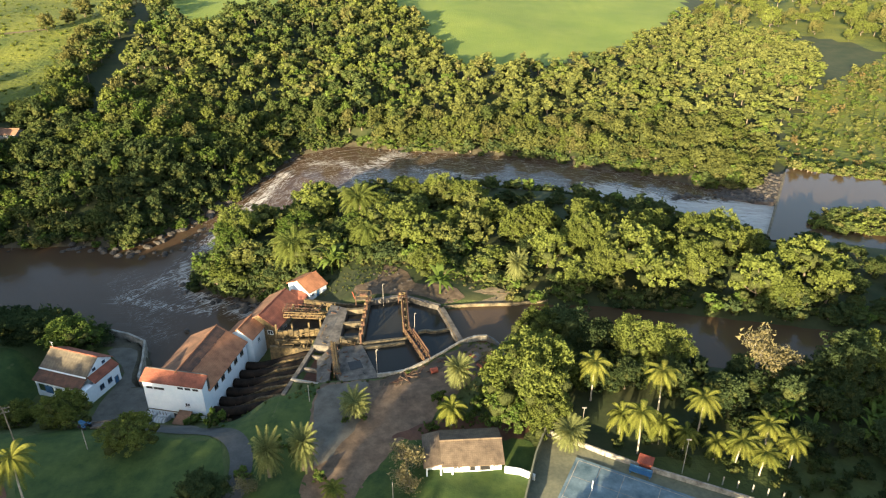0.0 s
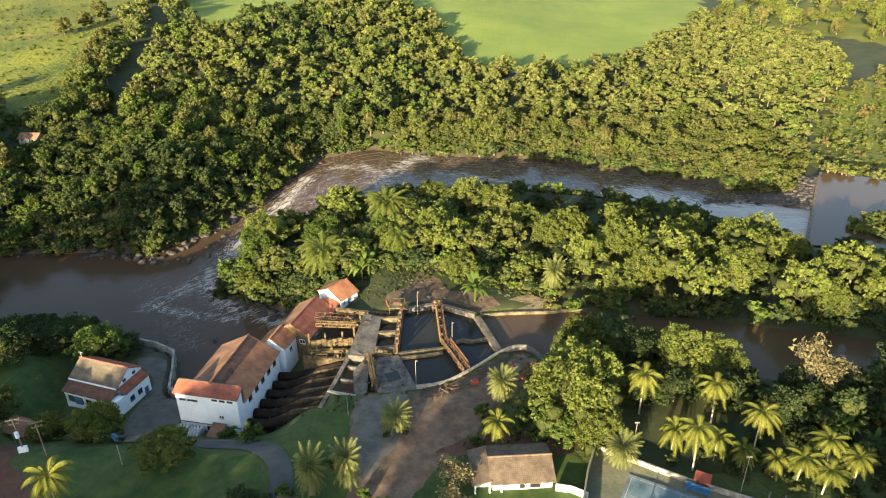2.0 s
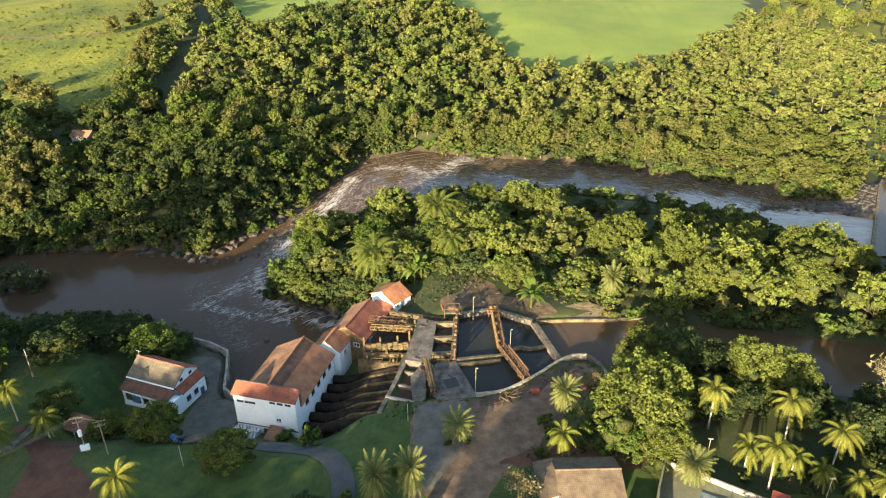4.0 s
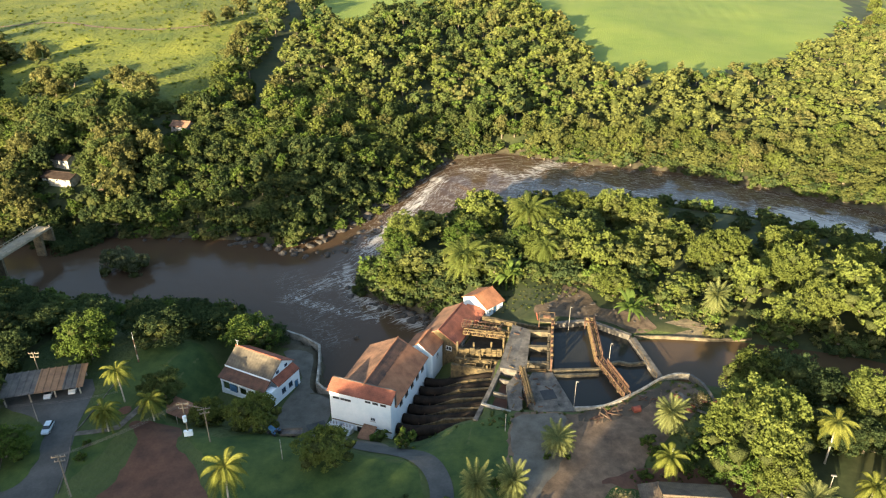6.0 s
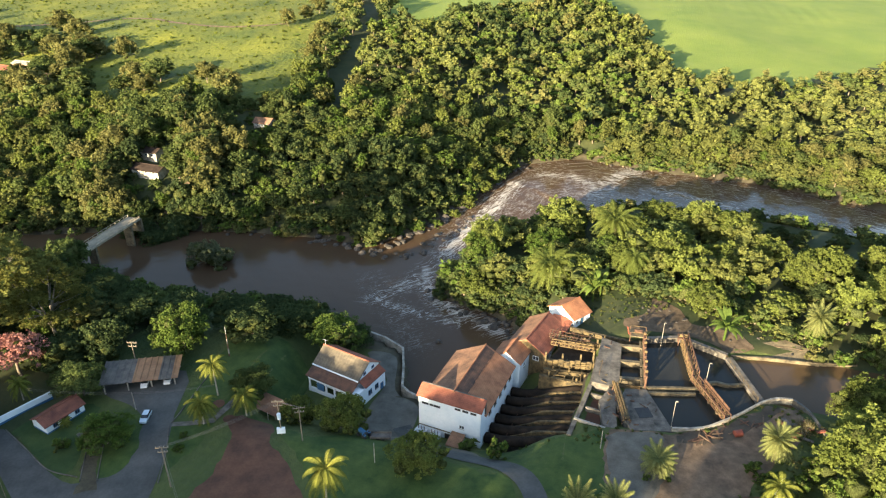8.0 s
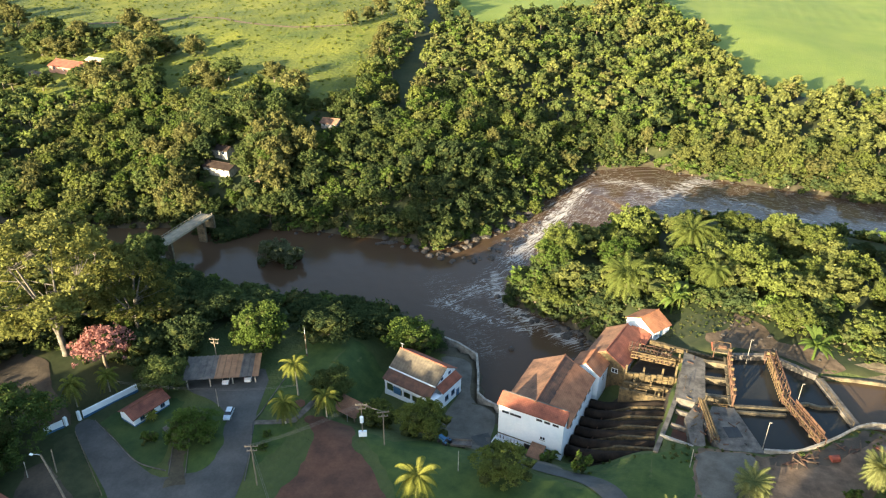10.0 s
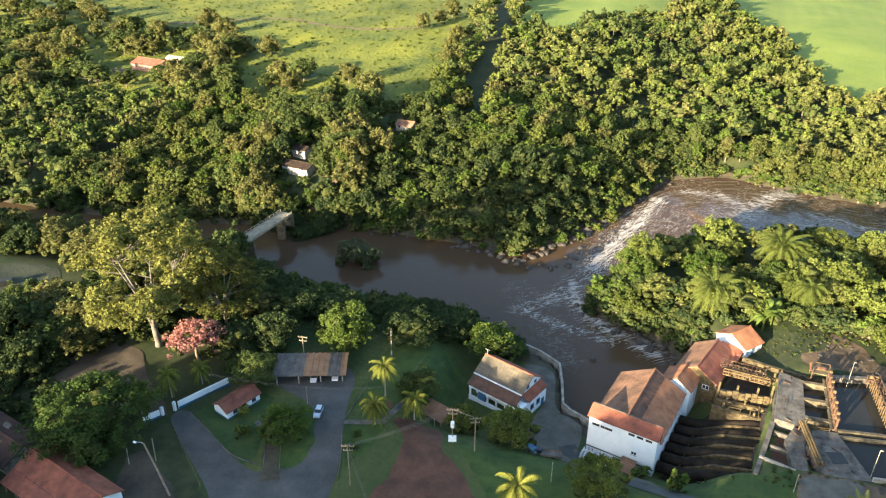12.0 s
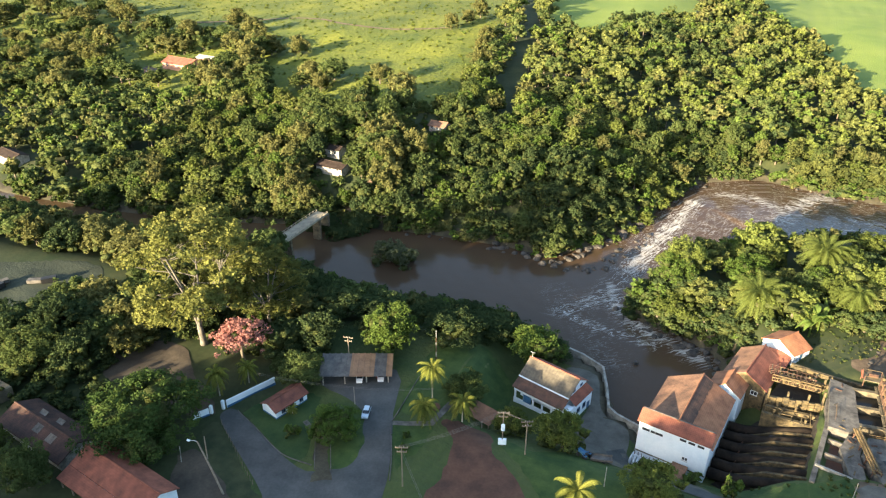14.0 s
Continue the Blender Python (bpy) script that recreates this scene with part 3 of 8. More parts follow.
def ground_zone(x, y):
    """Which cover each place of the ground has."""
    zone = np.zeros(x.shape, dtype=int)
    wob = 4 * waves(x, y, 16) + 2 * waves(x, y, 6, 3.0)
    mid = np.interp(x, *RIVER_MIDDLE)
    zone = np.where(y > mid, 3, zone)
    zone = np.where((y < mid) & (x > -90) & (y > 168), 3, zone)
    zone = np.where((x < -158) & (y > 30) & (y < mid), 3, zone)
    zone = np.where((x > 24) & (y > 106) & (y < 170) & (x < 200), 3, zone)
    zone = np.where((np.abs(signed_distance(RIVER, x, y) - 1.5 - 0.3 * wob) < 4.5), 4, zone)
    for k, poly in ((1, PASTURE), (2, CANE), (2, CANE_B), (1, FAR_MEADOW), (1, MEADOW_E)):
        zone = np.where(signed_distance(poly, x, y) + (wob if k == 1 else wob * 0.3) < 0, k, zone)
    return zone


gi, gj = np.meshgrid(np.arange(len(GX) - 1), np.arange(len(GY) - 1))
corner = gj * len(GX) + gi
quads = np.stack([corner, corner + 1, corner + 1 + len(GX), corner + len(GX)], -1).reshape(-1, 4)
cx, cy = (GX[gi] + GX[gi + 1]) / 2, (GY[gj] + GY[gj + 1]) / 2
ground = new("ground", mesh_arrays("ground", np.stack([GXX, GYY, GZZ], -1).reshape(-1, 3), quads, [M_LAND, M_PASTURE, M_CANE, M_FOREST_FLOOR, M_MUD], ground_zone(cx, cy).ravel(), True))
tagged(ground, "rolling river valley with grass, pasture and cane fields", "ground", kind="structure")


RAPIDS = [([(-72.6, 296), (-77.3, 280.3), (-80.9, 263.6), (-84.4, 248), (-88.7, 231.2)], 6, 1.0), ([(-88.7, 231.2), (-93, 216), (-97, 204), (-105, 194)], 4.5, 0.75), ([(-93, 218), (-90, 206), (-84, 197), (-72, 190), (-61, 184)], 4, 1.05), ([(-104, 193), (-90, 189), (-74, 186)], 3, 0.8),
          ([(-38.1, 289.2), (-30.7, 308), (-18.1, 326.9)], 8, 0.95), ([(-62.2, 310), (-49.6, 310.1), (-37, 299.6)], 6, 0.85), ([(-11.9, 300.7), (4.9, 293.3), (17.5, 285.7)], 4, 0.8), ([(97, 224), (114, 222), (126, 242)], 13, 1.6), ([(69, 267.4), (92, 248), (120, 240)], 14, 1.45),
          ([(-108, 205), (-98, 192), (-86, 174)], 8, 0.35)]


def water(name, x0, x1, y0, y1, cell, poly, level, mat, label):
    xs, ys = np.arange(x0, x1, cell), np.arange(y0, y1, cell)
    xx, yy = np.meshgrid(xs, ys)
    d = signed_distance(poly, xx, yy)
    z = level(xx, yy) if callable(level) else np.full(xx.shape, float(level))
    rapid = np.zeros(xx.shape)
    if callable(level):
        rapid = 0.42 * step(-108, -88, xx) * step(214, 246, yy)
        for line, wide, strong in RAPIDS:
            near = np.full(xx.shape, 1e9)
            for (ax, ay), (bx, by) in zip(line, line[1:]):
                t = np.clip(((xx - ax) * (bx - ax) + (yy - ay) * (by - ay)) / ((bx - ax) ** 2 + (by - ay) ** 2), 0, 1)
                near = np.minimum(near, np.hypot(xx - ax - t * (bx - ax), yy - ay - t * (by - ay)))
            rapid = np.maximum(rapid, strong * np.exp(-(near / wide) ** 2))
        z = z + rapid * (0.16 * waves(xx, yy, 2.2) + 0.10 * waves(xx, yy, 1.1, 2.0)) + 0.03 * waves(xx, yy, 1.7)
    keep = (d[:-1, :-1] < 4) | (d[1:, 1:] < 4)
    if not callable(level) and mat is M_POOL and x1 > 200:
        mx_, my_ = (xx[:-1, :-1] + xx[1:, 1:]) / 2, (yy[:-1, :-1] + yy[1:, 1:]) / 2
        past_weir = ((mx_ - 112.5) * 54.5 - (my_ - 214) * 29.5) / 62
        keep &= (past_weir > -1.0) | (my_ < 206) | (my_ > 280)
        # the pond's edge lies straight along the weir
        short = ((xx - 112.5) * 54.5 - (yy - 214) * 29.5) / 62
        short = np.where((short < 0) & (short > -4) & (yy > 200) & (yy < 286), short, 0)
        xx, yy = xx - short * 54.5 / 62, yy + short * 29.5 / 62
    gi, gj = np.meshgrid(np.arange(len(xs) - 1), np.arange(len(ys) - 1))
    c = (gj * len(xs) + gi)[keep]
    q = np.stack([c, c + 1, c + 1 + len(xs), c + len(xs)], -1)
    used, inverse = np.unique(q, return_inverse=True)
    me = mesh_arrays(name, np.stack([xx, yy, z], -1).reshape(-1, 3)[used], inverse.reshape(-1, 4), [mat], None, True)
    att = me.attributes.new("rapid", "FLOAT", "POINT")
    att.data.foreach_set("value", rapid.ravel()[used].astype(np.float32))
    along, across = river_flow(xx, yy)
    flow = np.stack([along * 0.38, across * 1.5, 0 * across], -1).reshape(-1, 3)[used]
    att = me.attributes.new("flow", "FLOAT_VECTOR", "POINT")
    att.data.foreach_set("vector", flow.astype(np.float32).ravel())
    return tagged(new(name, me), label, "river" if callable(level) else "water", kind="structure")


water("river_water", -220, 150, 130, 340, 1.2, RIVER, river_level, M_RIVER, "muddy brown river with white rapids between wooded banks")
water("river_water", -712, -219, 160, 250, 6, RIVER, 0.0, M_POOL, "slow muddy brown river reach beyond the bridge")
water("reservoir_water", -5, 600, 118, 290, 2, UPPER, UPPER_Z, M_POOL, "still brown water of canal and weir pond")


BRIDGE_LINE = strip_outline([(-204, 217), (-204, 228), (-203, 240), (-196, 246), (-180, 252)], 5)


# ---- trees ----
def cube_sphere():
    """A rounded cube of 24 faces, for the shaded inside of a crown."""
    verts, faces = [], []
    for axis in range(3):
        for sign in (-1, 1):
            k = len(verts)
            for a in (-1, 0, 1):
                for b in (-1, 0, 1):
                    p = [0, 0, 0]
                    p[axis], p[(axis + 1) % 3], p[(axis + 2) % 3] = sign, a * sign, b
                    verts.append(np.array(p) / np.linalg.norm(p))
            for i in range(2):
                for j in range(2):
                    q = [k + i * 3 + j, k + (i + 1) * 3 + j, k + (i + 1) * 3 + j + 1, k + i * 3 + j + 1]
                    faces.append(q)
    return np.array(verts), np.array(faces)


CORE_V, CORE_F = cube_sphere()
CUBE_V = np.array([(x, y, z) for z in (-1, 1) for y in (-1, 1) for x in (-1, 1)]) * 0.66
CUBE_F = np.array([(0, 2, 3, 1), (4, 5, 7, 6), (0, 1, 5, 4), (2, 6, 7, 3), (0, 4, 6, 2), (1, 3, 7, 5)])


def crown_arrays(rng, lobes, count, size, ragged=0.45, long=1.25, coarse=False, core=0.78, clump=26, insides=13):
    """Leaf sprays on the clumps of a crown's lobes, and the dark insides. Returns corners, triangles and which triangles are inside."""
    lobes = np.array(lobes, dtype=float)
    area = lobes[:, 3] * lobes[:, 4] + lobes[:, 5] * (lobes[:, 3] + lobes[:, 4])
    many = max(10, count // clump)
    pick = rng.choice(len(lobes), many, p=area / area.sum())
    d = rng.normal(size=(many, 3))
    d[:, 2] = np.where(d[:, 2] < -0.35, -d[:, 2], d[:, 2])
    d /= np.linalg.norm(d, axis=1)[:, None]
    r = lobes[pick, 3:]
    c = lobes[pick, :3] + d * r * rng.uniform(0.70, 1.0, (many, 1))
    rs = r.mean(axis=1) * rng.uniform(0.26, 0.55, many)
    # drop clumps buried in other lobes
    keep = np.min(np.linalg.norm((c[:, None] - lobes[None, :, :3]) / lobes[None, :, 3:], axis=2), axis=1) > 0.68
    c, d, rs = c[keep], d[keep], rs[keep]
    sub = rng.choice(len(c), count, p=rs ** 2 / (rs ** 2).sum())
    e = rng.normal(size=(count, 3)) + d[sub] * 0.9 + np.array([0, 0, 0.25])
    e /= np.linalg.norm(e, axis=1)[:, None]
    p = c[sub] + e * (rs[sub] * rng.uniform(0.55, 1.25, count))[:, None]
    n = e + ragged * rng.normal(size=e.shape)
    n /= np.linalg.norm(n, axis=1)[:, None]
    a = np.cross(n, rng.normal(size=n.shape))
    a /= np.linalg.norm(a, axis=1)[:, None]
    b = np.cross(n, a)
    s = size * rng.uniform(0.6, 1.3, (count, 1))
    v = np.stack([p - a * s * 0.55, p + a * s * 0.55, p + b * s * 0.9 * long - 0.2 * s * n], 1).reshape(-1, 3)
    q = np.arange(count * 3).reshape(-1, 3)
    cv, cf = (CUBE_V, CUBE_F) if coarse else (CORE_V, CORE_F)
    cf = np.concatenate([cf[:, (0, 1, 2)], cf[:, (0, 2, 3)]])
    inner = lobes[:insides]
    core_v = (inner[:, None, :3] + cv[None] * inner[:, None, 3:] * core).reshape(-1, 3)
    core_q = (cf[None] + np.arange(len(inner))[:, None, None] * len(cv)).reshape(-1, 3) + len(v)
    return np.concatenate([v, core_v]), np.concatenate([q, core_q]), np.concatenate([np.zeros(len(q), int), np.ones(len(core_q), int)])


def round_lobes(rng, radius, base, top, count, flat=1.0, knob=(0.20, 0.37)):
    """Lobes of a broad uneven crown between two heights."""
    out = [(0, 0, (base + top) / 2, radius * 0.66, radius * 0.66, (top - base) * 0.40)]
    for i in range(count):
        a = 2.4 * i + rng.uniform(-0.4, 0.4)
        up = rng.uniform(0.12, 0.92)
        k = radius * math.sqrt(max(0.1, 1 - (2 * up - 0.85) ** 2)) * rng.uniform(0.58, 0.92)
        r = radius * rng.uniform(*knob)
        out.append((k * math.cos(a), k * math.sin(a), base + (top - base) * up, r, r * rng.uniform(0.8, 1.25), r * flat * rng.uniform(0.6, 0.95)))
    for i in range(max(2, count // 4)):
        r = radius * rng.uniform(*knob)
        out.append((rng.uniform(-0.5, 0.5) * radius, rng.uniform(-0.5, 0.5) * radius, top - r * flat * rng.uniform(0.6, 1.6), r, r * rng.uniform(0.8, 1.2), r * flat * 0.8))
    return out


def trunk_shape(rng, lobes, base_radius, fork, lean=0.4):
    """A tapered trunk that forks into limbs, each to a lobe of the crown."""
    s = Shape()
    foot = Vector((0, 0, -0.4))
    top = Vector((rng.uniform(-lean, lean), rng.uniform(-lean, lean), fork))
    s.tube([foot, foot.lerp(top, 0.12), foot.lerp(top, 0.55) + Vector((lean * 0.3, 0, 0)), top], [base_radius * 1.5, base_radius, base_radius * 0.85, base_radius * 0.7], 7)
    for x, y, z, r, *_ in lobes[1:15 if base_radius > 0.5 else 9]:
        end = Vector((x, y, z - r * 0.1))
        mid = top.lerp(end, 0.5) + Vector((0, 0, -0.08 * (end - top).length))
        s.tube([top, mid, end], [base_radius * 0.5, base_radius * 0.32, base_radius * 0.12], 5, False)
    return s


def tree_kind(name, label, leaf, seed, radius, base, top, lobes, count, size, bark=None, flat=1.0, ragged=0.7, trunk=0.28, fork=None, core=0.77):
    """A tree standing at the origin, far below the ground, from which the others are copied."""
    rng = np.random.default_rng(seed)
    lb = round_lobes(rng, radius, base, top, lobes, flat, (0.20, 0.42)) if core < 0.3 else round_lobes(rng, radius, base, top, int(lobes * 1.7), flat)
    if core < 0.3:
        # an open crown of separate boughs
        lb = [(x, y, z, a * 0.72, b * 0.72, c * 0.62) for x, y, z, a, b, c in lb[1:]]
    v, q, inside = crown_arrays(rng, lb, count, size, ragged, coarse=True, core=core)
    ob = thing(name, Matrix(), label, "tree")
    part("trunk", trunk_shape(rng, lb, trunk, fork or base + 0.15 * (top - base)), bark or M_BARK, ob, smooth=True)
    part("crown", mesh_arrays("crown", v, q, [leaf, L_CORE], inside), leaf, ob)
    return ob



def plant(kind, x, y, turn, scale, tall=1.0, sink=0.15):
    return copy_thing(kind, pose(x, y, z_at(x, y) - sink, 0, 0, turn) @ Matrix.Diagonal((scale, scale, scale * tall, 1)))


def scatter(rng, poly, spacing, avoid=(), jitter=0.45):
    """Places on a loose grid inside a plan outline."""
    xs, ys = [p[0] for p in poly], [p[1] for p in poly]
    gx, gy = np.meshgrid(np.arange(min(xs), max(xs), spacing), np.arange(min(ys), max(ys), spacing))
    gx = gx + (np.arange(gx.shape[0])[:, None] % 2) * spacing / 2
    gx = gx + rng.uniform(-jitter, jitter, gx.shape) * spacing
    gy = gy + rng.uniform(-jitter, jitter, gy.shape) * spacing
    keep = signed_distance(list(poly), gx, gy) < 0
    for other in avoid:
        keep &= signed_distance(list(other), gx, gy) > 0
    return gx[keep], gy[keep]


def woods(name, seed, places, kinds, label, leaf_mats, scale=(1.0, 2.1), sink=0.4, lean=0.0):
    """Trees that nobody could count, in one mesh: crowns of leaf clumps on short trunks."""
    rng = np.random.default_rng(seed)
    x, y = places
    z = height(x, y)
    pick = rng.integers(0, len(kinds), len(x))
    s = (scale[0] + (scale[1] - scale[0]) * rng.beta(1.6, 2.2, len(x))) * (1 + 0.12 * waves(x, y, 30))
    tall = rng.uniform(0.60, 1.05, len(x)) - 0.18 * step(10, 90, x) * lean
    a = rng.uniform(0, 2 * math.pi, len(x))
    # west valley band gets darker leaves, its shade put into the tone
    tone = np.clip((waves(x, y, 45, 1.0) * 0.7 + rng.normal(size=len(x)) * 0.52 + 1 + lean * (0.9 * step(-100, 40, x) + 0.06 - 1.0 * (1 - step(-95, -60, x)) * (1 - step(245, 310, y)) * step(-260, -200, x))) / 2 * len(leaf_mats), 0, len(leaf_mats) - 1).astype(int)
    vs, qs, ms, k = [], [], [], 0
    for i, (kv, kq, ki) in enumerate(kinds):
        sel = np.where(pick == i)[0]
        if not len(sel):
            continue
        c, n = np.cos(a[sel])[:, None], np.sin(a[sel])[:, None]
        px = (kv[None, :, 0] * c - kv[None, :, 1] * n) * s[sel, None] + x[sel, None]
        py = (kv[None, :, 0] * n + kv[None, :, 1] * c) * s[sel, None] + y[sel, None]
        pz = kv[None, :, 2] * (s * tall)[sel, None] + z[sel, None] - sink
        vs.append(np.stack([px, py, pz], -1).reshape(-1, 3))
        qs.append((kq[None] + (np.arange(len(sel)) * len(kv))[:, None, None]).reshape(-1, 3) + k)
        ms.append(np.where(ki[None] == 1, len(leaf_mats), np.where(ki[None] == 2, len(leaf_mats) + 1, tone[sel][:, None])).ravel())
        k += len(sel) * len(kv)
    me = mesh_arrays(name, np.concatenate(vs), np.concatenate(qs), [*leaf_mats, L_CORE, M_BARK], np.concatenate(ms))
    return tagged(new(name, me), label, "woods", kind="stuff")


def woods_kind(seed, radius, base, top, lobes, count, size, flat=1.0, clump=20, insides=13):
    """Corners and quads of one tree of the woods, with a four-sided trunk."""
    rng = np.random.default_rng(seed)
    v, q, inside = crown_arrays(rng, round_lobes(rng, radius, base, top, int(lobes * 1.5), flat), count, size, 0.6, 1.2, True, 0.80, clump, insides)
    t = np.array([(sx * w, sy * w, z) for z, w in ((-0.6, 0.3), (base + 0.4 * (top - base), 0.16)) for sx, sy in ((-1, -1), (1, -1), (1, 1), (-1, 1))])
    tq = np.array([f for i in range(4) for f in ((i, (i + 1) % 4, 4 + (i + 1) % 4), (i, 4 + (i + 1) % 4, 4 + i))]) + len(v)
    return np.concatenate([v, t]), np.concatenate([q, tq]), np.concatenate([inside, np.full(8, 2)])


rng = np.random.default_rng(11)
KINDS_NEAR = [woods_kind(20 + i, r, b, t, n + 6, 860, 0.66, f, 12, 16) for i, (r, b, t, n, f) in enumerate(((4.6, 0.8, 9.0, 8, 1.0), (3.9, 0.8, 11.0, 7, 1.1), (5.2, 1.2, 8.2, 9, 0.75), (3.2, 0.4, 7.0, 6, 1.0), (4.4, 1.0, 9.8, 8, 0.9)))]
KINDS_FAR = [woods_kind(40 + i, r, b, t, n + 3, 260, 1.02, f, 12, 10) for i, (r, b, t, n, f) in enumerate(((4.8, 1.5, 9.5, 6, 1.0), (4.2, 2.0, 11.5, 5, 1.1), (5.4, 2.0, 8.8, 6, 0.8)))]
KINDS_LOW = [woods_kind(60 + i, r, b, t, n, 100, 0.72, f, 10, 4) for i, (r, b, t, n, f) in enumerate(((2.2, 0.1, 2.9, 5, 1.0), (1.6, 0.1, 2.2, 4, 1.0), (2.9, 0.2, 3.6, 6, 0.8)))]
KINDS_SCRUB = [woods_kind(80 + i, r, 0.1, t, 2, 36, 0.62, 0.8, 8, 1) for i, (r, t) in enumerate(((1.6, 1.6), (2.2, 1.9)))]
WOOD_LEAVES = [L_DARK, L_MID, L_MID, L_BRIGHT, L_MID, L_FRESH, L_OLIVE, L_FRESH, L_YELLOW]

BRIDGE_ROAD = strip_outline([(-204, 212), (-204, 228), (-203, 240), (-196, 246), (-180, 252)], 6)
HOUSE_GAP = [(-230, 242), (-216, 231), (-206, 234), (-207, 243), (-213, 250), (-214, 262), (-228, 260)]
HOUSE_YARD = [(-212, 299), (-194, 303), (-181, 297), (-180, 285), (-192, 279), (-204, 287)]
NORTH = [(-480, 200), (-360, 196), (-300, 200), (-258, 207), (-205, 225), (-170, 232), (-135, 234), (-118.1, 230.2), (-107.3, 248.3), (-90.6, 280.5), (-75.8, 323.6), (-47.5, 336.3), (-11.9, 325.9), (32.1, 319.1),
         (81.5, 295.4), (126, 263), (148, 288), (158, 310), (174, 345), (213, 400), (250, 450), (270, 520), (232, 600), (205, 618), (145, 531), (120, 495), (88, 471), (66, 446),
         (36, 435), (14, 437), (1, 460), (-7, 490), (-17, 540), (-47, 605), (-92, 760), (-140, 1000), (-165, 1000), (-107, 720), (-98, 606), (-99, 570), (-143, 509), (-158, 469),
         (-186, 463), (-203, 545), (-222, 620), (-240, 620), (-226, 497), (-207, 424), (-196, 354), (-193, 327), (-206, 302), (-222, 308), (-239, 309), (-255, 292), (-284, 305), (-319, 322),
         (-334, 313), (-354, 298), (-401, 303), (-440, 293), (-470, 281), (-620, 280)]
BANK_GAP = [(-396, 198), (-366, 198), (-362, 212), (-366, 222), (-396, 222)]
GULLY = strip_outline([(-166, 312), (-169, 337), (-179, 380), (-190, 430), (-200, 470), (-215, 525), (-238, 610)], 10.5)
px, py = scatter(rng, NORTH, 6.0, (BRIDGE_ROAD, HOUSE_GAP, HOUSE_YARD, GULLY, BANK_GAP))
near = (py < 352) & (px > -320) & (px < 150)
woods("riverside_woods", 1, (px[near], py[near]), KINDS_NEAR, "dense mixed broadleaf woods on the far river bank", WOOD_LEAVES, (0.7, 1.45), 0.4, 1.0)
px, py = scatter(rng, NORTH, 8.6, (GULLY, BANK_GAP))
near = (py < 352) & (px > -320) & (px < 150)
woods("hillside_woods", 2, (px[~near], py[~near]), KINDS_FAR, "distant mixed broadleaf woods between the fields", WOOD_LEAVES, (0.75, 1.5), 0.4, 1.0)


px, py = scatter(rng, NORTH, 5.6, (BRIDGE_ROAD, [(-230, 243), (-213, 241), (-212, 251), (-219, 260), (-231, 260)], strip_outline([(-194, 291), (-184, 290)], 12), GULLY))
near = (py < 352) & (px > -320) & (px < 150)
woods("woodland_undergrowth", 3, (px[near], py[near]), KINDS_LOW, "tangled undergrowth below the far bank trees", [L_DARK, L_MID, L_MID, L_BRIGHT], (1.0, 2.0), 0.2)


# ---- ways, lawns and yards laid on the ground ----
drape("pavement_yard", smooth_line([(-95, 160), (-86.5, 160), (-82.5, 146), (-75, 141), (-74, 131), (-72.5, 127), (-60, 125), (-56, 120), (-70, 121), (-84, 127), (-87, 137), (-86, 150)], 4, True), M_GRAVEL, 0.10,
      "worn grey paved yard beside the power house", "pavement")
drape("pavement_drive", strip_outline([(-77, 133), (-70, 124), (-60, 119.5), (-50, 117), (-43.5, 111), (-41, 101), (-43, 84)], 4.6), M_ASPHALT, 0.14, "narrow curving grey paved drive on the lawn", "pavement")
drape("lawn_plaza", smooth_line([(-113, 124), (-104, 121), (-93, 117), (-84, 123), (-72, 119.5), (-60, 116), (-50, 113.5), (-46, 108), (-44, 96), (-46, 82), (-82, 82), (-83, 94), (-88, 104), (-95, 111), (-102, 117), (-110, 120)], 4, True), M_LAWN, 0.06,
      "mown green lawn above the yard", "lawn", rough=0.6)
drape("lawn_works", smooth_line([(-57, 127), (-37, 127.5), (-30.5, 130.5), (-29, 120), (-26, 108), (-25, 96), (-37, 90), (-38.5, 104), (-43, 114), (-52, 121)], 4, True), M_LAWN, 0.06, "mown green lawn sloping beside the intake", "lawn", rough=0.6)
drape("lawn_slope", smooth_line([(-128, 133), (-127, 121), (-121, 118), (-114, 125), (-107, 127), (-106, 146), (-116, 154), (-128, 148)], 4, True), M_LAWN, 0.06, "mown green lawn under the palms", "lawn", rough=0.6)
drape("lawn_palms", [(-125.6, 113.2), (-116.6, 116.2), (-115.5, 111), (-118, 100), (-119.5, 104), (-123, 108)], M_LAWN, 0.05, "green lawn strip beside the asphalt lot", "lawn", rough=0.6)
SOIL_LOT = [(-114, 118.5), (-110, 121), (-103, 120), (-101.5, 114), (-96, 109), (-90, 103), (-85, 94), (-84, 82), (-110, 82), (-109.5, 95), (-108.5, 104), (-110, 112)]
drape("soil_lot", smooth_line(SOIL_LOT, 4, True), M_SOIL, 0.09, "bare red-brown soil lot", "ground", rough=0.5)
drape("road_lot", smooth_line([(-134, 133), (-127, 117), (-121.5, 105), (-117.5, 93), (-117, 78), (-132, 74), (-141, 84.5), (-155, 94), (-164, 100), (-166, 103), (-163.5, 105), (-153, 100.2), (-144, 96),
      (-136, 93.5), (-131, 97), (-129.5, 103), (-132, 109), (-133, 114), (-140, 118.5), (-149, 121), (-152, 127)], 3, True), M_ASPHALT, 0.08, "grey asphalt lot and drive with worn edges", "road")
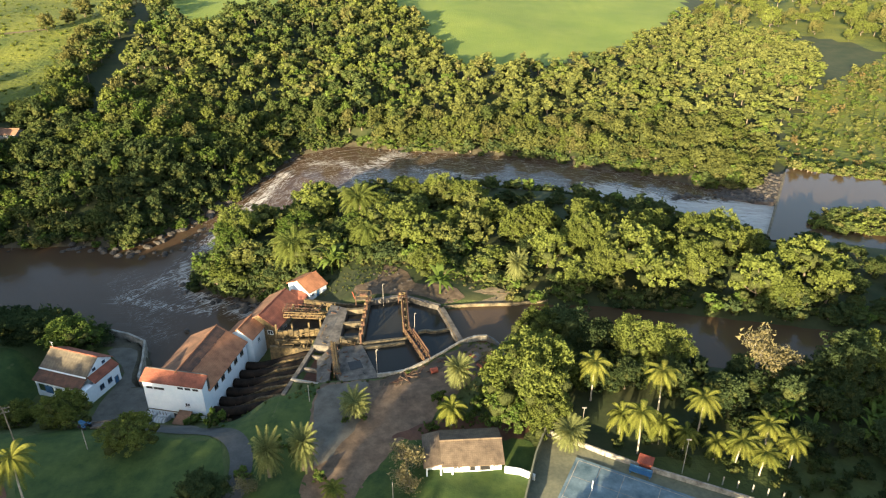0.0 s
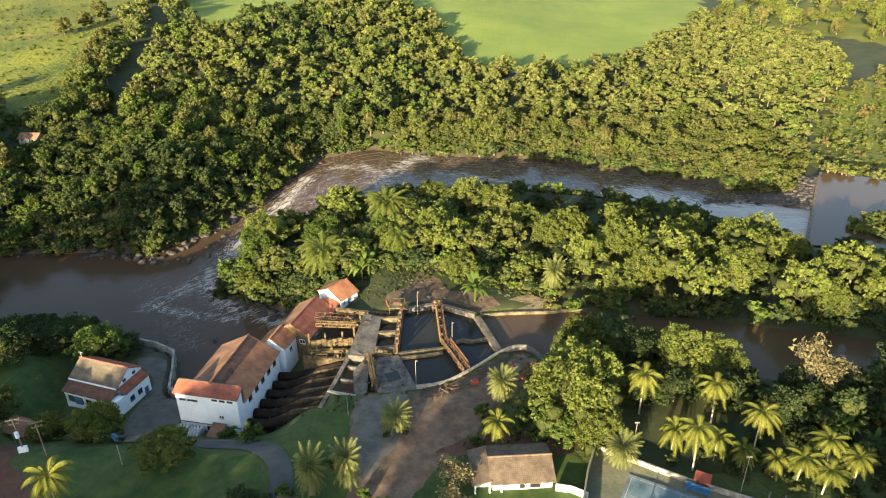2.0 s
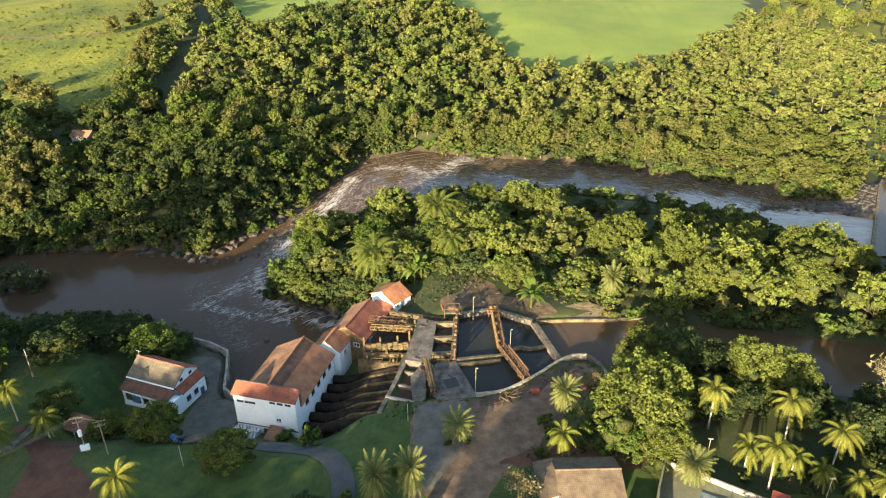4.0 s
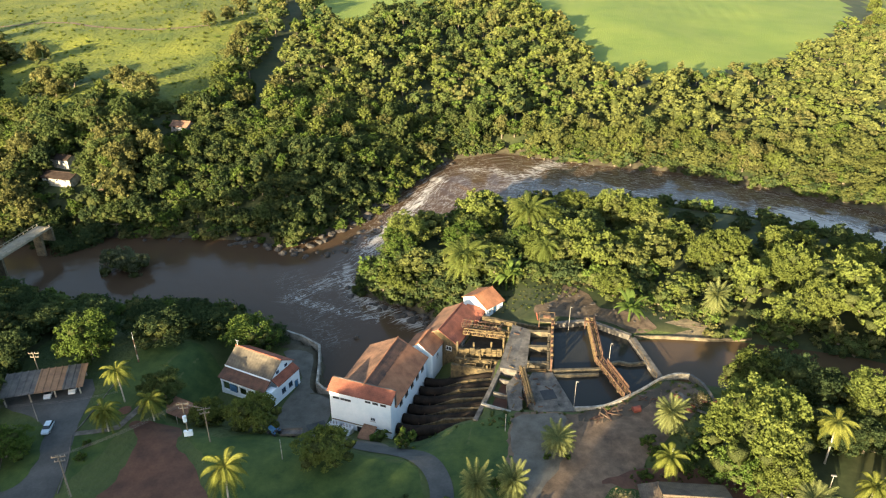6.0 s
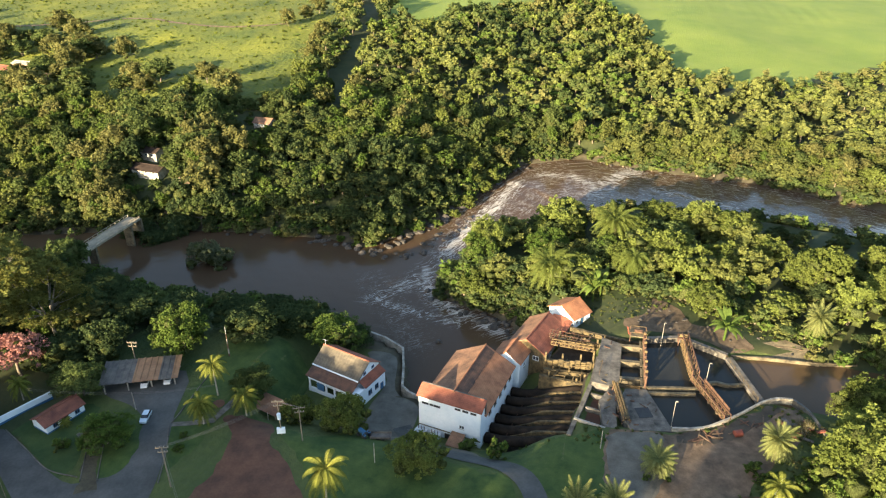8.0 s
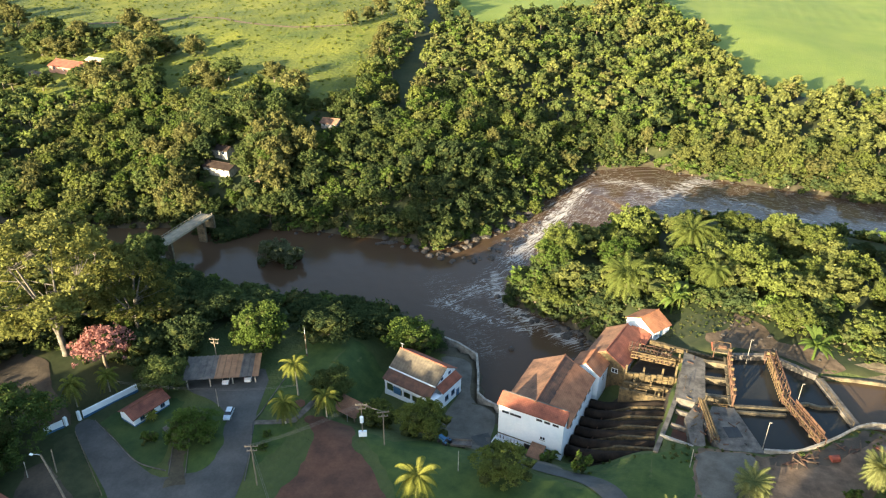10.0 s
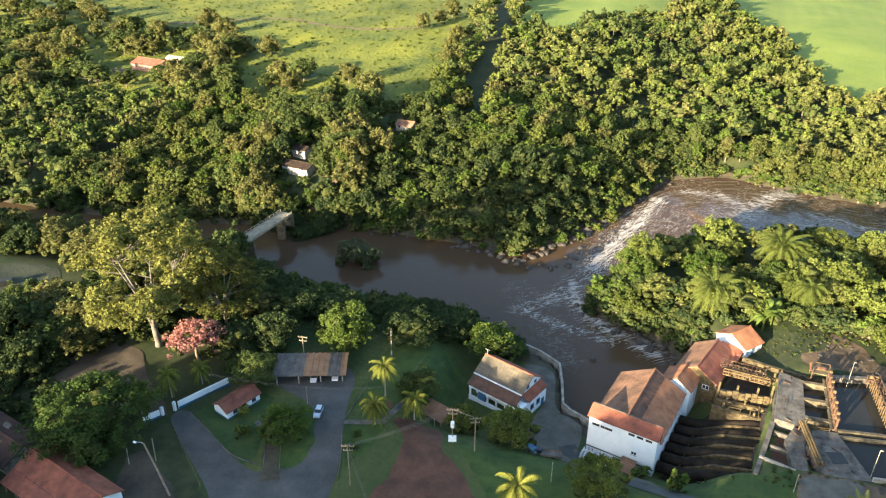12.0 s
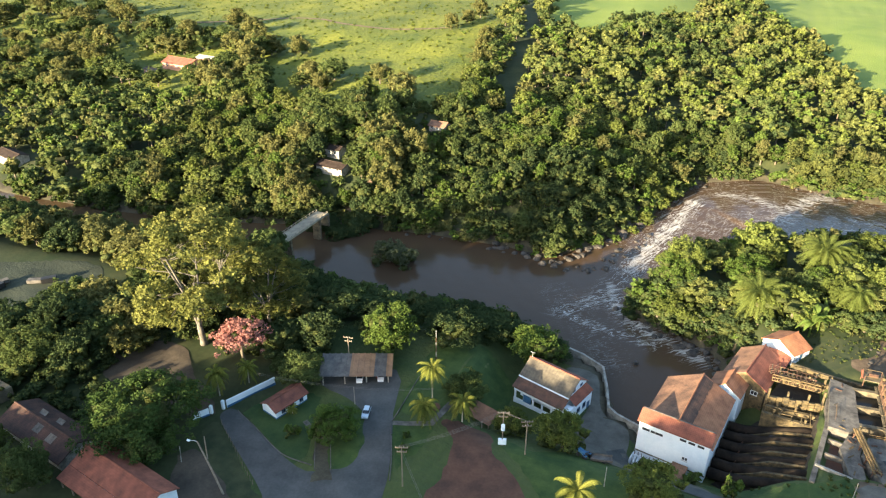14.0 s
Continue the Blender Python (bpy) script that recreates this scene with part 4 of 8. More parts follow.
drape("lawn_gatehouse", [(-161, 105), (-150, 99), (-141, 94.3), (-138.5, 96), (-142, 106), (-147, 117), (-158, 117)], M_LAWN_SHADED, 0.05, "mown lawn around the gatehouse", "lawn", rough=0.6)
drape("lawn_triangle", smooth_line([(-138, 115), (-137, 104), (-132, 96), (-128.6, 97.5), (-127.8, 103), (-131.5, 111), (-134, 115.5)], 3, True), M_LAWN, 0.12, "rounded lawn island in the asphalt lot", "lawn", rough=0.6)
drape("bed_dark", [(-141.5, 107), (-140, 104), (-133.5, 91.5), (-129.5, 92.5), (-137.5, 105), (-139, 108.5)], M_MUD, 0.13, "narrow dark planting bed between lawns", "ground", rough=0.6)
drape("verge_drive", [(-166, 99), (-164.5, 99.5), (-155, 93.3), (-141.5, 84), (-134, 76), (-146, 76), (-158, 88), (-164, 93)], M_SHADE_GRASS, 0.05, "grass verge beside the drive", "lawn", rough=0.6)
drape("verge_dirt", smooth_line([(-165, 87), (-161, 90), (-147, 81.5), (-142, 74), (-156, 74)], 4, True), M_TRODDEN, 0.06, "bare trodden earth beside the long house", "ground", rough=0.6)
drape("road_dirt", smooth_line([(-27.5, 96), (-29, 112), (-30, 125), (-27, 131), (-17, 131.5), (-7, 135.5), (3, 143.5), (11, 147.5), (13, 139), (6, 130), (0, 122), (-6, 113), (-14, 103), (-18, 88), (-26, 86)], 4, True), M_DIRT, 0.07,
      "wide brown dirt forecourt below the intake basin", "road", rough=0.6)
drape("road_worn", smooth_line([(-29, 128), (-27.5, 112), (-25, 104), (-19, 116), (-17.5, 127), (-20, 131)], 4, True), M_GRAVEL, 0.11, "worn grey paved patch of the forecourt", "road", rough=0.6)
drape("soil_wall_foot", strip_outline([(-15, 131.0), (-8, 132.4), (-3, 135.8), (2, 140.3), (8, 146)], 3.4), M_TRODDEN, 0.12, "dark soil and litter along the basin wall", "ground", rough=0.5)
# near-black sheet laid over the ground below the pipes
drape("pit_floor", [(-55, 130.2), (-38.2, 129), (-33.4, 157), (-44, 157.5), (-50, 151)], M_PIT, 0.08, "near-black earth under the penstocks", "ground", rough=0.3)
drape("soil_bank", smooth_line([(-11, 112), (-3, 117), (8, 118), (18, 118), (17, 111), (4, 112.5), (-5, 111)], 4, True), M_SOIL, 0.10, "reddish bare soil strip behind the cottage", "ground", rough=0.6)
drape("lawn_cottage", smooth_line([(-16, 98), (-9, 110), (-4, 113), (-2, 110), (16, 112), (20, 100), (16, 92), (-12, 84), (-17, 88)], 4, True), M_LAWN, 0.08, "sunlit mown lawn around the cottage", "lawn", rough=0.6)
drape("clearing_dirt", smooth_line([(-24, 171), (-14, 171.5), (-4, 169), (0, 166.5), (6, 169), (2, 175), (-8, 178), (-12, 186), (-18, 189), (-20, 181), (-26, 176)], 4, True), M_CLEARING, 0.08, "bare earth clearing on the island", "ground", rough=0.6)
drape("lawn_hut", smooth_line([(-36, 173), (-28, 173), (-24, 182), (-30, 188), (-37, 185)], 4, True), M_SHADE_GRASS, 0.07, "green grass patch beside the hut", "lawn", rough=0.6)
drape("lot_grass", smooth_line([(-300, 125), (-262, 148), (-243, 140), (-240, 124), (-262, 112)], 4, True), M_LOT_GRASS, 0.06, "dull green grassy lot among the trees", "lawn", rough=0.6)
drape("track_soil", smooth_line([(-168, 103.5), (-181.7, 112.4), (-191.3, 120), (-198.2, 121.3), (-206, 119), (-208, 110), (-204.7, 103), (-198.8, 102), (-192.7, 104), (-182.8, 102), (-174.5, 98.8), (-169, 100)], 4, True), M_TRODDEN, 0.08, "bare earth under the trees with shade in its colour", "ground", rough=0.6)
drape("road_far", BRIDGE_LINE, M_DIRT, 0.06, "pale dirt road leading from the bridge", "road", rough=0.6)
drape("court_ground", [(21.8, 112), (15.8, 95.5), (14, 84), (66, 84), (60, 93.5), (38.2, 103)], M_COURT_EDGE, 0.16, "worn green and brown painted concrete around the court", "court")


def frame_pose(x, y, z, yaw):
    return pose(x, y, z, 0, 0, yaw)


def gable_roof(parent, x0, x1, y0, y1, eave, ridge, mat_l, mat_r, over=0.5, thick=0.22, along="y"):
    """Two roof slopes of that thickness with a ridge cap; the ridge runs along y or x."""
    swap = along == "x"
    a0, a1, b0, b1 = (y0, y1, x0, x1) if swap else (x0, x1, y0, y1)
    mid, drop = (a0 + a1) / 2, (ridge - eave) / ((a1 - a0) / 2) * over

    def at(a, b, z):
        return (b, a, z) if swap else (a, b, z)
    for name, e, mat in (("roof_slope", a0 - over, mat_l), ("roof_slope", a1 + over, mat_r)):
        low = [at(e, b0 - over, eave - drop), at(mid, b0 - over, ridge), at(mid, b1 + over, ridge), at(e, b1 + over, eave - drop)]
        s = Shape().hexa([(x, y, z - thick) for x, y, z in low] + low)
        s.f = s.f if (e > mid) != swap else [f[::-1] for f in s.f]
        part(name, s, mat, parent)
    cap = Shape().tube([at(mid, b0 - over - 0.05, ridge + 0.02), at(mid, b1 + over + 0.05, ridge + 0.02)], [0.2, 0.2], 8)
    part("ridge_cap", cap, mat_r, parent)


def gable_walls(parent, x0, x1, y0, y1, z0, eave, ridge, mat, thick=0.35, along="y", front_mat=None):
    """Four walls with thickness; the two under the gables are five-sided."""
    if along == "y":
        mid = (x0 + x1) / 2
        for y, out in ((y0, 0), (y1, 1)):
            ya, yb = (y, y + thick) if not out else (y - thick, y)
            s = Shape().add([(x0, ya, z0), (x1, ya, z0), (x1, ya, eave), (mid, ya, ridge), (x0, ya, eave), (x0, yb, z0), (x1, yb, z0), (x1, yb, eave), (mid, yb, ridge), (x0, yb, eave)],
                            [(0, 1, 2, 3, 4), (9, 8, 7, 6, 5), (0, 5, 6, 1), (1, 6, 7, 2), (2, 7, 8, 3), (3, 8, 9, 4), (4, 9, 5, 0)])
            part("gable_wall", s, (front_mat or mat) if not out else mat, parent)
        part("side_wall", Shape().box(x0, x0 + thick, y0 + thick, y1 - thick, z0, eave), mat, parent)
        part("side_wall", Shape().box(x1 - thick, x1, y0 + thick, y1 - thick, z0, eave), mat, parent)
    else:
        mid = (y0 + y1) / 2
        for x, out in ((x0, 0), (x1, 1)):
            xa, xb = (x, x + thick) if not out else (x - thick, x)
            s = Shape().add([(xb, y0, z0), (xb, y1, z0), (xb, y1, eave), (xb, mid, ridge), (xb, y0, eave), (xa, y0, z0), (xa, y1, z0), (xa, y1, eave), (xa, mid, ridge), (xa, y0, eave)],
                            [(0, 1, 2, 3, 4), (9, 8, 7, 6, 5), (0, 5, 6, 1), (1, 6, 7, 2), (2, 7, 8, 3), (3, 8, 9, 4), (4, 9, 5, 0)])
            part("gable_wall", s, mat, parent)
        part("side_wall", Shape().box(x0 + thick, x1 - thick, y0, y0 + thick, z0, eave), front_mat or mat, parent)
        part("side_wall", Shape().box(x0 + thick, x1 - thick, y1 - thick, y1, z0, eave), mat, parent)


def window_on(parent, m, w, h, mat_frame=None, name="window", sill=True):
    """A recessed dark pane with a frame and a sill, on a wall whose outside looks to -y of m."""
    pane = Shape().box(-w / 2, w / 2, -0.012, 0.05, 0, h, m)
    ob = part(name, pane, M_GLASS, parent)
    fr = Shape()
    for x0, x1, z0, z1 in ((-w / 2 - 0.09, -w / 2, -0.09, h + 0.09), (w / 2, w / 2 + 0.09, -0.09, h + 0.09), (-w / 2, w / 2, h, h + 0.09), (-w / 2, w / 2, -0.09, 0), (-0.04, 0.04, 0, h)):
        fr.box(x0, x1, -0.06, 0.05, z0, z1, m)
    part("frame", fr, mat_frame or M_WHITE, ob)
    if sill:
        part("sill", Shape().box(-w / 2 - 0.15, w / 2 + 0.15, -0.16, -0.061, -0.20, -0.10, m), M_CONCRETE_PALE, ob)
    return ob


def door_on(parent, m, w, h, mat):
    ob = part("door", Shape().box(-w / 2, w / 2, -0.03, 0.05, 0, h, m), mat, parent)
    fr = Shape()
    for x0, x1, z0, z1 in ((-w / 2 - 0.1, -w / 2, 0, h + 0.1), (w / 2, w / 2 + 0.1, 0, h + 0.1), (-w / 2, w / 2, h, h + 0.1)):
        fr.box(x0, x1, -0.07, 0.05, z0, z1, m)
    part("frame", fr, M_CONCRETE_PALE, ob)
    part("handle", Shape().box(w / 2 - 0.18, w / 2 - 0.1, -0.09, -0.031, h * 0.45, h * 0.5, m), M_GREY_METAL, ob)
    return ob


# ---- power house ----
PH = frame_pose(-72.4, 132.6, 0, -10.9)
ph = thing("power_house", PH, "tall white power house with weathered clay tile roof", "building")
gable_walls(ph, 0, 15.6, 2.4, 22.8, 2.6, 11.9, 16.0, M_WHITE, 0.4)
# left slope takes the darker tile tone
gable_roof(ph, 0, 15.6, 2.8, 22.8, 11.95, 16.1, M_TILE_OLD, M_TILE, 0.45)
part("front_wall", Shape().box(0, 15.6, 0, 0.4, 2.6, 14.5), M_WHITE, ph)
soot = np.random.default_rng(61)
for y in np.arange(3.0, 22.6, 0.82):
    # blackened old tiles down from the ridge, course by course
    x1 = 7.95 + 2.3 + 0.22 * soot.uniform()
    z = [16.1 - (x - 7.8) * 4.15 / 7.8 + 0.012 for x in (7.95, x1)]
    part("old_tile_course", Shape().hexa([(7.95, y, z[0]), (x1, y, z[1]), (x1, y + 0.8, z[1]), (7.95, y + 0.8, z[0]), (7.95, y, z[0] + 0.05), (x1, y, z[1] + 0.05), (x1, y + 0.8, z[1] + 0.05), (7.95, y + 0.8, z[0] + 0.05)]), M_TILE_SOOT, ph)
for x0 in (0, 15.2):
    s = Shape().add([(x0, 0.402, 2.6), (x0 + 0.4, 0.402, 2.6), (x0 + 0.4, 2.398, 2.6), (x0, 2.398, 2.6), (x0, 0.402, 14.6), (x0 + 0.4, 0.402, 14.6), (x0 + 0.4, 2.398, 15.75), (x0, 2.398, 15.75)],
                    [(3, 2, 1, 0), (4, 5, 6, 7), (0, 1, 5, 4), (1, 2, 6, 5), (2, 3, 7, 6), (3, 0, 4, 7)])
    part("end_wall", s, M_WHITE, ph)
part("front_roof", Shape().hexa([(-0.4, -0.45, 14.32), (16.0, -0.45, 14.32), (16.0, 2.75, 15.86), (-0.4, 2.75, 15.86), (-0.4, -0.45, 14.56), (16.0, -0.45, 14.56), (16.0, 2.75, 16.1), (-0.4, 2.75, 16.1)]), M_TILE_RED, ph,
     "red-orange clay tile lean-to roof")
part("parapet", Shape().box(-0.2, 15.8, 2.76, 3.06, 11.5, 16.2), M_CONCRETE, ph)
part("belt_course", Shape().box(-0.12, 15.72, -0.12, -0.002, 5.75, 6.0), M_CONCRETE_DARK, ph)
part("plinth", Shape().box(-0.25, 15.85, -0.25, -0.003, 2.4, 3.5), M_CONCRETE_DARK, ph)
for x, w in ((1.7, 1.5), (3.3, 0.8), (4.7, 1.5)):
    window_on(ph, pose(x, -0.004, 12.3), w, 0.42, M_CONCRETE, sill=False)
for x in (9.9, 11.8, 13.8):
    window_on(ph, pose(x, -0.004, 13.2), 1.25, 0.42, M_CONCRETE, sill=False)
for x, z, w in ((1.6, 9.4, 1.7), (4.9, 9.2, 1.7), (1.7, 7.8, 1.7), (5.0, 7.6, 1.7)):
    part("bricked_window", Shape().box(x - w / 2, x + w / 2, -0.05, -0.004, z, z + 0.9), M_WHITE, ph)
window_on(ph, pose(11.0, -0.004, 8.2), 1.1, 0.8, M_WHITE)
window_on(ph, pose(13.3, -0.004, 4.6), 1.3, 0.6, M_WHITE)
door_on(ph, pose(7.8, -0.006, 2.7), 2.1, 2.6, M_DARK)
for y in (6.0, 9.5, 13.0, 16.5, 20.0):
    window_on(ph, pose(15.604, y, 9.6, 0, 0, 90), 1.5, 1.2, M_CONCRETE)
for y in (7.5, 12.0, 17.0):
    window_on(ph, pose(-0.004, y, 9.0, 0, 0, -90), 1.5, 1.2, M_CONCRETE)

canopy = thing("porch_canopy", PH @ pose(10.4, -2.6, 2.9), "small red tiled porch canopy on white posts against the power house", "canopy")
part("roof", Shape().hexa([(-1.7, -1.6, 2.9), (1.7, -1.6, 2.9), (1.7, 2.3, 3.9), (-1.7, 2.3, 3.9), (-1.7, -1.6, 3.1), (1.7, -1.6, 3.1), (1.7, 2.3, 4.1), (-1.7, 2.3, 4.1)]), M_TILE_OLD, canopy)
for x in (-1.4, 1.4):
    part("post", Shape().box(x - 0.12, x + 0.12, -1.4, -1.16, -0.3, 2.95), M_WHITE, canopy)

# grey transformers with cooling fins, on a slab by the front wall
TRANSFORMER_SLAB = Shape().box(-0.6, 6.7, -4.2, -0.4, 2.4, 3.3, PH)
solid("transformer_slab", TRANSFORMER_SLAB, M_CONCRETE, "low concrete slab under the transformers", "slab")
for i, x in enumerate((-0.2, 3.3)):
    tr = thing("transformer", PH @ pose(x, -4.0, 3.3), "pale grey power transformer with ribbed cooling fins on a slab", "transformer", "transformers by the power house")
    part("tank", Shape().box(0.1, 2.9, 2.0, 3.3, 0, 2.3), M_GREY_METAL, tr)
    for k in range(4):
        u = 0.1 + 0.76 * k
        part("cooling_fin", Shape().tube([(u + 0.26, 0.35, 0.1), (u + 0.26, 0.3, 1.7), (u + 0.26, 0.7, 2.25), (u + 0.26, 1.95, 2.4)], [0.27, 0.30, 0.30, 0.26], 8), M_GREY_METAL, tr, smooth=True)
        part("fin_base", Shape().box(u + 0.02, u + 0.5, 0.75, 1.95, 0.05, 1.9), M_GREY_METAL, tr)
    for k in range(3):
        part("bushing", Shape().tube([(0.6 + 0.8 * k, 2.7, 2.3), (0.6 + 0.8 * k, 2.7, 3.2)], [0.1, 0.06], 7), M_RUST, tr)
fence_t = thing("transformer_fence", PH @ pose(0, 0, 3.3), "low dark metal guard rail around the transformers", "railing")
for x0, y0, x1, y1 in ((-0.5, -4.1, 6.6, -4.1), (-0.5, -4.1, -0.5, -0.6)):
    for z in (0.5, 1.05):
        part("rail", Shape().beam((x0, y0, z), (x1, y1, z), 0.07, 0.07), M_DARK, fence_t)
for x, y in ((-0.5, -4.1), (1.9, -4.1), (4.2, -4.1), (6.6, -4.1), (-0.5, -0.7)):
    part("post", Shape().box(x - 0.05, x + 0.05, y - 0.05, y + 0.05, 0, 1.1), M_DARK, fence_t)

# ---- the lower roofs behind it ----
ln = thing("link_house", frame_pose(-58.6, 155.6, 0, -15), "small white link building with orange tile gable roof", "building")
gable_walls(ln, 0, 7.4, 0, 6.6, 2.5, 12.0, 14.3, M_WHITE, 0.3)
gable_roof(ln, 0, 7.4, 0, 6.6, 12.0, 14.35, M_TILE, M_TILE, 0.45)
window_on(ln, pose(7.404, 3.2, 9.0, 0, 0, 90), 1.2, 1.2)
th = thing("turbine_house", frame_pose(-55.6, 161.8, 0, -17), "old turbine house with red tile roof and ochre gable", "building")
gable_walls(th, 0, 10.4, 0, 14.4, 3.0, 12.2, 15.2, M_CONCRETE_PALE, 0.35, front_mat=M_MOSSY)
# darker tile tone on the left slope, red on the right
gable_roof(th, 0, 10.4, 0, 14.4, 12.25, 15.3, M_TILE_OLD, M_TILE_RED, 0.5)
window_on(th, pose(8.0, -0.004, 9.4), 1.5, 1.1)
window_on(th, pose(10.404, 4.0, 9.0, 0, 0, 90), 1.2, 1.2)
window_on(th, pose(10.404, 9.0, 9.0, 0, 0, 90), 1.2, 1.2)
sd = thing("lean_to", frame_pose(-46.3, 172.0, 0, -17), "low dark red tiled lean-to between turbine house and hut", "shed")
part("wall", Shape().box(0, 5.4, 0, 4.6, 3.0, 12.2), M_CONCRETE, sd)
part("roof", Shape().hexa([(-0.3, -0.3, 12.2), (5.7, -0.3, 12.2), (5.7, 4.9, 13.4), (-0.3, 4.9, 13.4), (-0.3, -0.3, 12.4), (5.7, -0.3, 12.4), (5.7, 4.9, 13.6), (-0.3, 4.9, 13.6)]), M_TILE_RED, sd)
hu = thing("white_hut", frame_pose(-46.6, 179.6, 0, -38), "small white hut with orange clay tile gable roof", "hut")
gable_walls(hu, 0, 9.2, 0, 6.8, 3.5, 14.3, 16.5, M_WHITE, 0.3)
gable_roof(hu, 0, 9.2, 0, 6.8, 14.35, 16.6, M_TILE, M_TILE, 0.4)
door_on(hu, pose(9.206, 3.4, 11.3, 0, 0, 90), 1.1, 2.2, M_BLUE)
window_on(hu, pose(9.204, 1.4, 12.4, 0, 0, 90), 0.8, 0.9)

# ---- penstocks down to the power house ----
def lerp2(a, b, t):
    return a[0] + (b[0] - a[0]) * t, a[1] + (b[1] - a[1]) * t


HEADWALL = [(-37.4, 127.6), (-35.2, 138), (-33.2, 148), (-32.2, 158)]
solid("headwall", Shape().wall(HEADWALL, 1.0, 6.0, 14.2), M_CONCRETE, "grey concrete intake headwall above the penstocks", "wall", kind="structure")
for i in range(6):
    t = i / 5
    hx, hy = lerp2((-36.3, 130.6), (-33.6, 149.4), t)
    bx, by = lerp2((-56.3, 132.5), (-52.7, 150.6), t)
    pn = thing("penstock", pose(hx, hy, 0), "black steel penstock pipe running down from the intake headwall", "pipe", "penstocks of the power house")
    rel = [(0, 0, 9.6), (-3.0, 0.1, 9.2), ((bx - hx) * 0.55, (by - hy) * 0.5 - 0.7, 6.9), ((bx - hx) * 0.82, (by - hy) * 0.85 - 0.4, 5.3), (bx - hx, by - hy, 5.0)]
    part("pipe", Shape().tube(rel, [1.25] * 5, 14), M_PIPE, pn, smooth=True)
    for k, u in enumerate((0.25, 0.52, 0.8)):
        x, y = (bx - hx) * u, (by - hy) * u - 0.5
        part("flange", Shape().tube([(x - 0.12, y, 9.4 - 5.4 * u), (x + 0.12, y, 9.4 - 5.5 * u)], [1.42, 1.42], 14), M_RUST, pn)
        part("saddle", Shape().box(x - 0.5, x + 0.5, y - 1.0, y + 1.0, 2.6, 8.5 - 5.4 * u), M_CONCRETE_DARK, pn)
for i in range(5):
    t = (i + 0.5) / 5
    hx, hy = lerp2((-36.3, 130.6), (-33.6, 149.4), t)
    bx, by = lerp2((-56.0, 132.5), (-52.7, 150.6), t)
    top = [(hx, hy, 10.8), lerp2((hx, hy), (bx, by), 0.45) + (8.6,), lerp2((hx, hy), (bx, by), 0.75) + (5.4,)]
    s = Shape()
    for a, b in zip(top, top[1:]):
        s.hexa([(a[0], a[1] - 0.3, 2.5), (b[0], b[1] - 0.3, 2.5), (b[0], b[1] + 0.3, 2.5), (a[0], a[1] + 0.3, 2.5), (a[0], a[1] - 0.3, a[2]), (b[0], b[1] - 0.3, b[2]), (b[0], b[1] + 0.3, b[2]), (a[0], a[1] + 0.3, a[2])])
        s.f[-6:] = [f[::-1] for f in s.f[-6:]]
    solid("penstock_wall", s, M_MOSSY, "lichen-stained low concrete wall between penstocks", "wall", "walls between the penstocks")

# ---- intake basin ----
BASIN = [(-20.5, 146.5), (-15.6, 133.4), (-9.5, 135), (-5, 138.2), (-0.5, 142.2), (4.2, 146.6), (-1.2, 163.6), (-11.8, 169), (-20.5, 166)]
solid("basin_water", Shape().prism(BASIN, 14.2, 14.55), M_BASIN, "still dark water of the intake basin", "water", kind="structure")
solid("basin_edge_arc", Shape().wall(smooth_line([(-15.8, 133), (-9.5, 134.6), (-4.8, 138), (-0.2, 142), (4.2, 146.4), (8, 148.9), (11.5, 149.4)], 3), 0.5, 11.5, 15.9), M_CONCRETE_PALE, "curved whitewashed wall around the intake basin", "wall", kind="structure")
solid("bank_wall", Shape().wall(smooth_line([(11.6, 149.1), (14.0, 146), (15.5, 140), (17.5, 131), (18.5, 124)], 3), 0.6, 12.0, 15.95), M_CONCRETE, "grass-grown low wall along the canal bank", "wall", kind="structure")
solid("basin_walkway", Shape().wall([(4.6, 146.9), (-0.6, 163.4)], 1.9, 11.5, 15.5), M_CONCRETE, "concrete walkway between basin and canal", "walkway", kind="structure")
solid("basin_edge_north", Shape().wall([(-0.9, 163.9), (-11.6, 169.4), (-21, 166.6)], 1.1, 11.5, 16.05), M_CONCRETE, "concrete wall along the north of the basin", "wall", kind="structure")
solid("divider_wall", Shape().wall(smooth_line([(-20.6, 146.8), (-14, 148.2), (-10, 149), (-8, 150.6)], 3), 0.7, 11.5, 15.4), M_CONCRETE_DARK, "stained concrete dividing wall in the basin", "wall", kind="structure")
solid("divider_wall", Shape().wall(smooth_line([(-20.4, 145.0), (-14, 146.2), (-9.8, 147.2)], 3), 0.6, 11.5, 15.3), M_CONCRETE_DARK, "stained concrete dividing wall in the basin", "wall", kind="structure")
solid("divider_wall", Shape().wall(smooth_line([(-6.5, 151.8), (-4.6, 152.6), (-2, 152.2), (2.4, 153.6)], 3), 0.7, 11.5, 15.4), M_CONCRETE_DARK, "stained concrete dividing wall in the basin", "wall", kind="structure")
solid("intake_slab", Shape().prism([(-33.4, 146), (-29.4, 145.4), (-27.0, 148.4), (-26.6, 163.6), (-31.6, 165.5), (-32.3, 158)], 11.5, 15.2), M_CONCRETE, "pale grey concrete deck of the intake", "deck", kind="structure")
solid("deck_south", Shape().prism([(-24.4, 131.2), (-15.4, 132.8), (-20.8, 146.2), (-25.6, 145.4), (-27.5, 139)], 11.5, 15.05), M_CONCRETE, "tan concrete apron with a black plate for its pit", "deck", kind="structure")
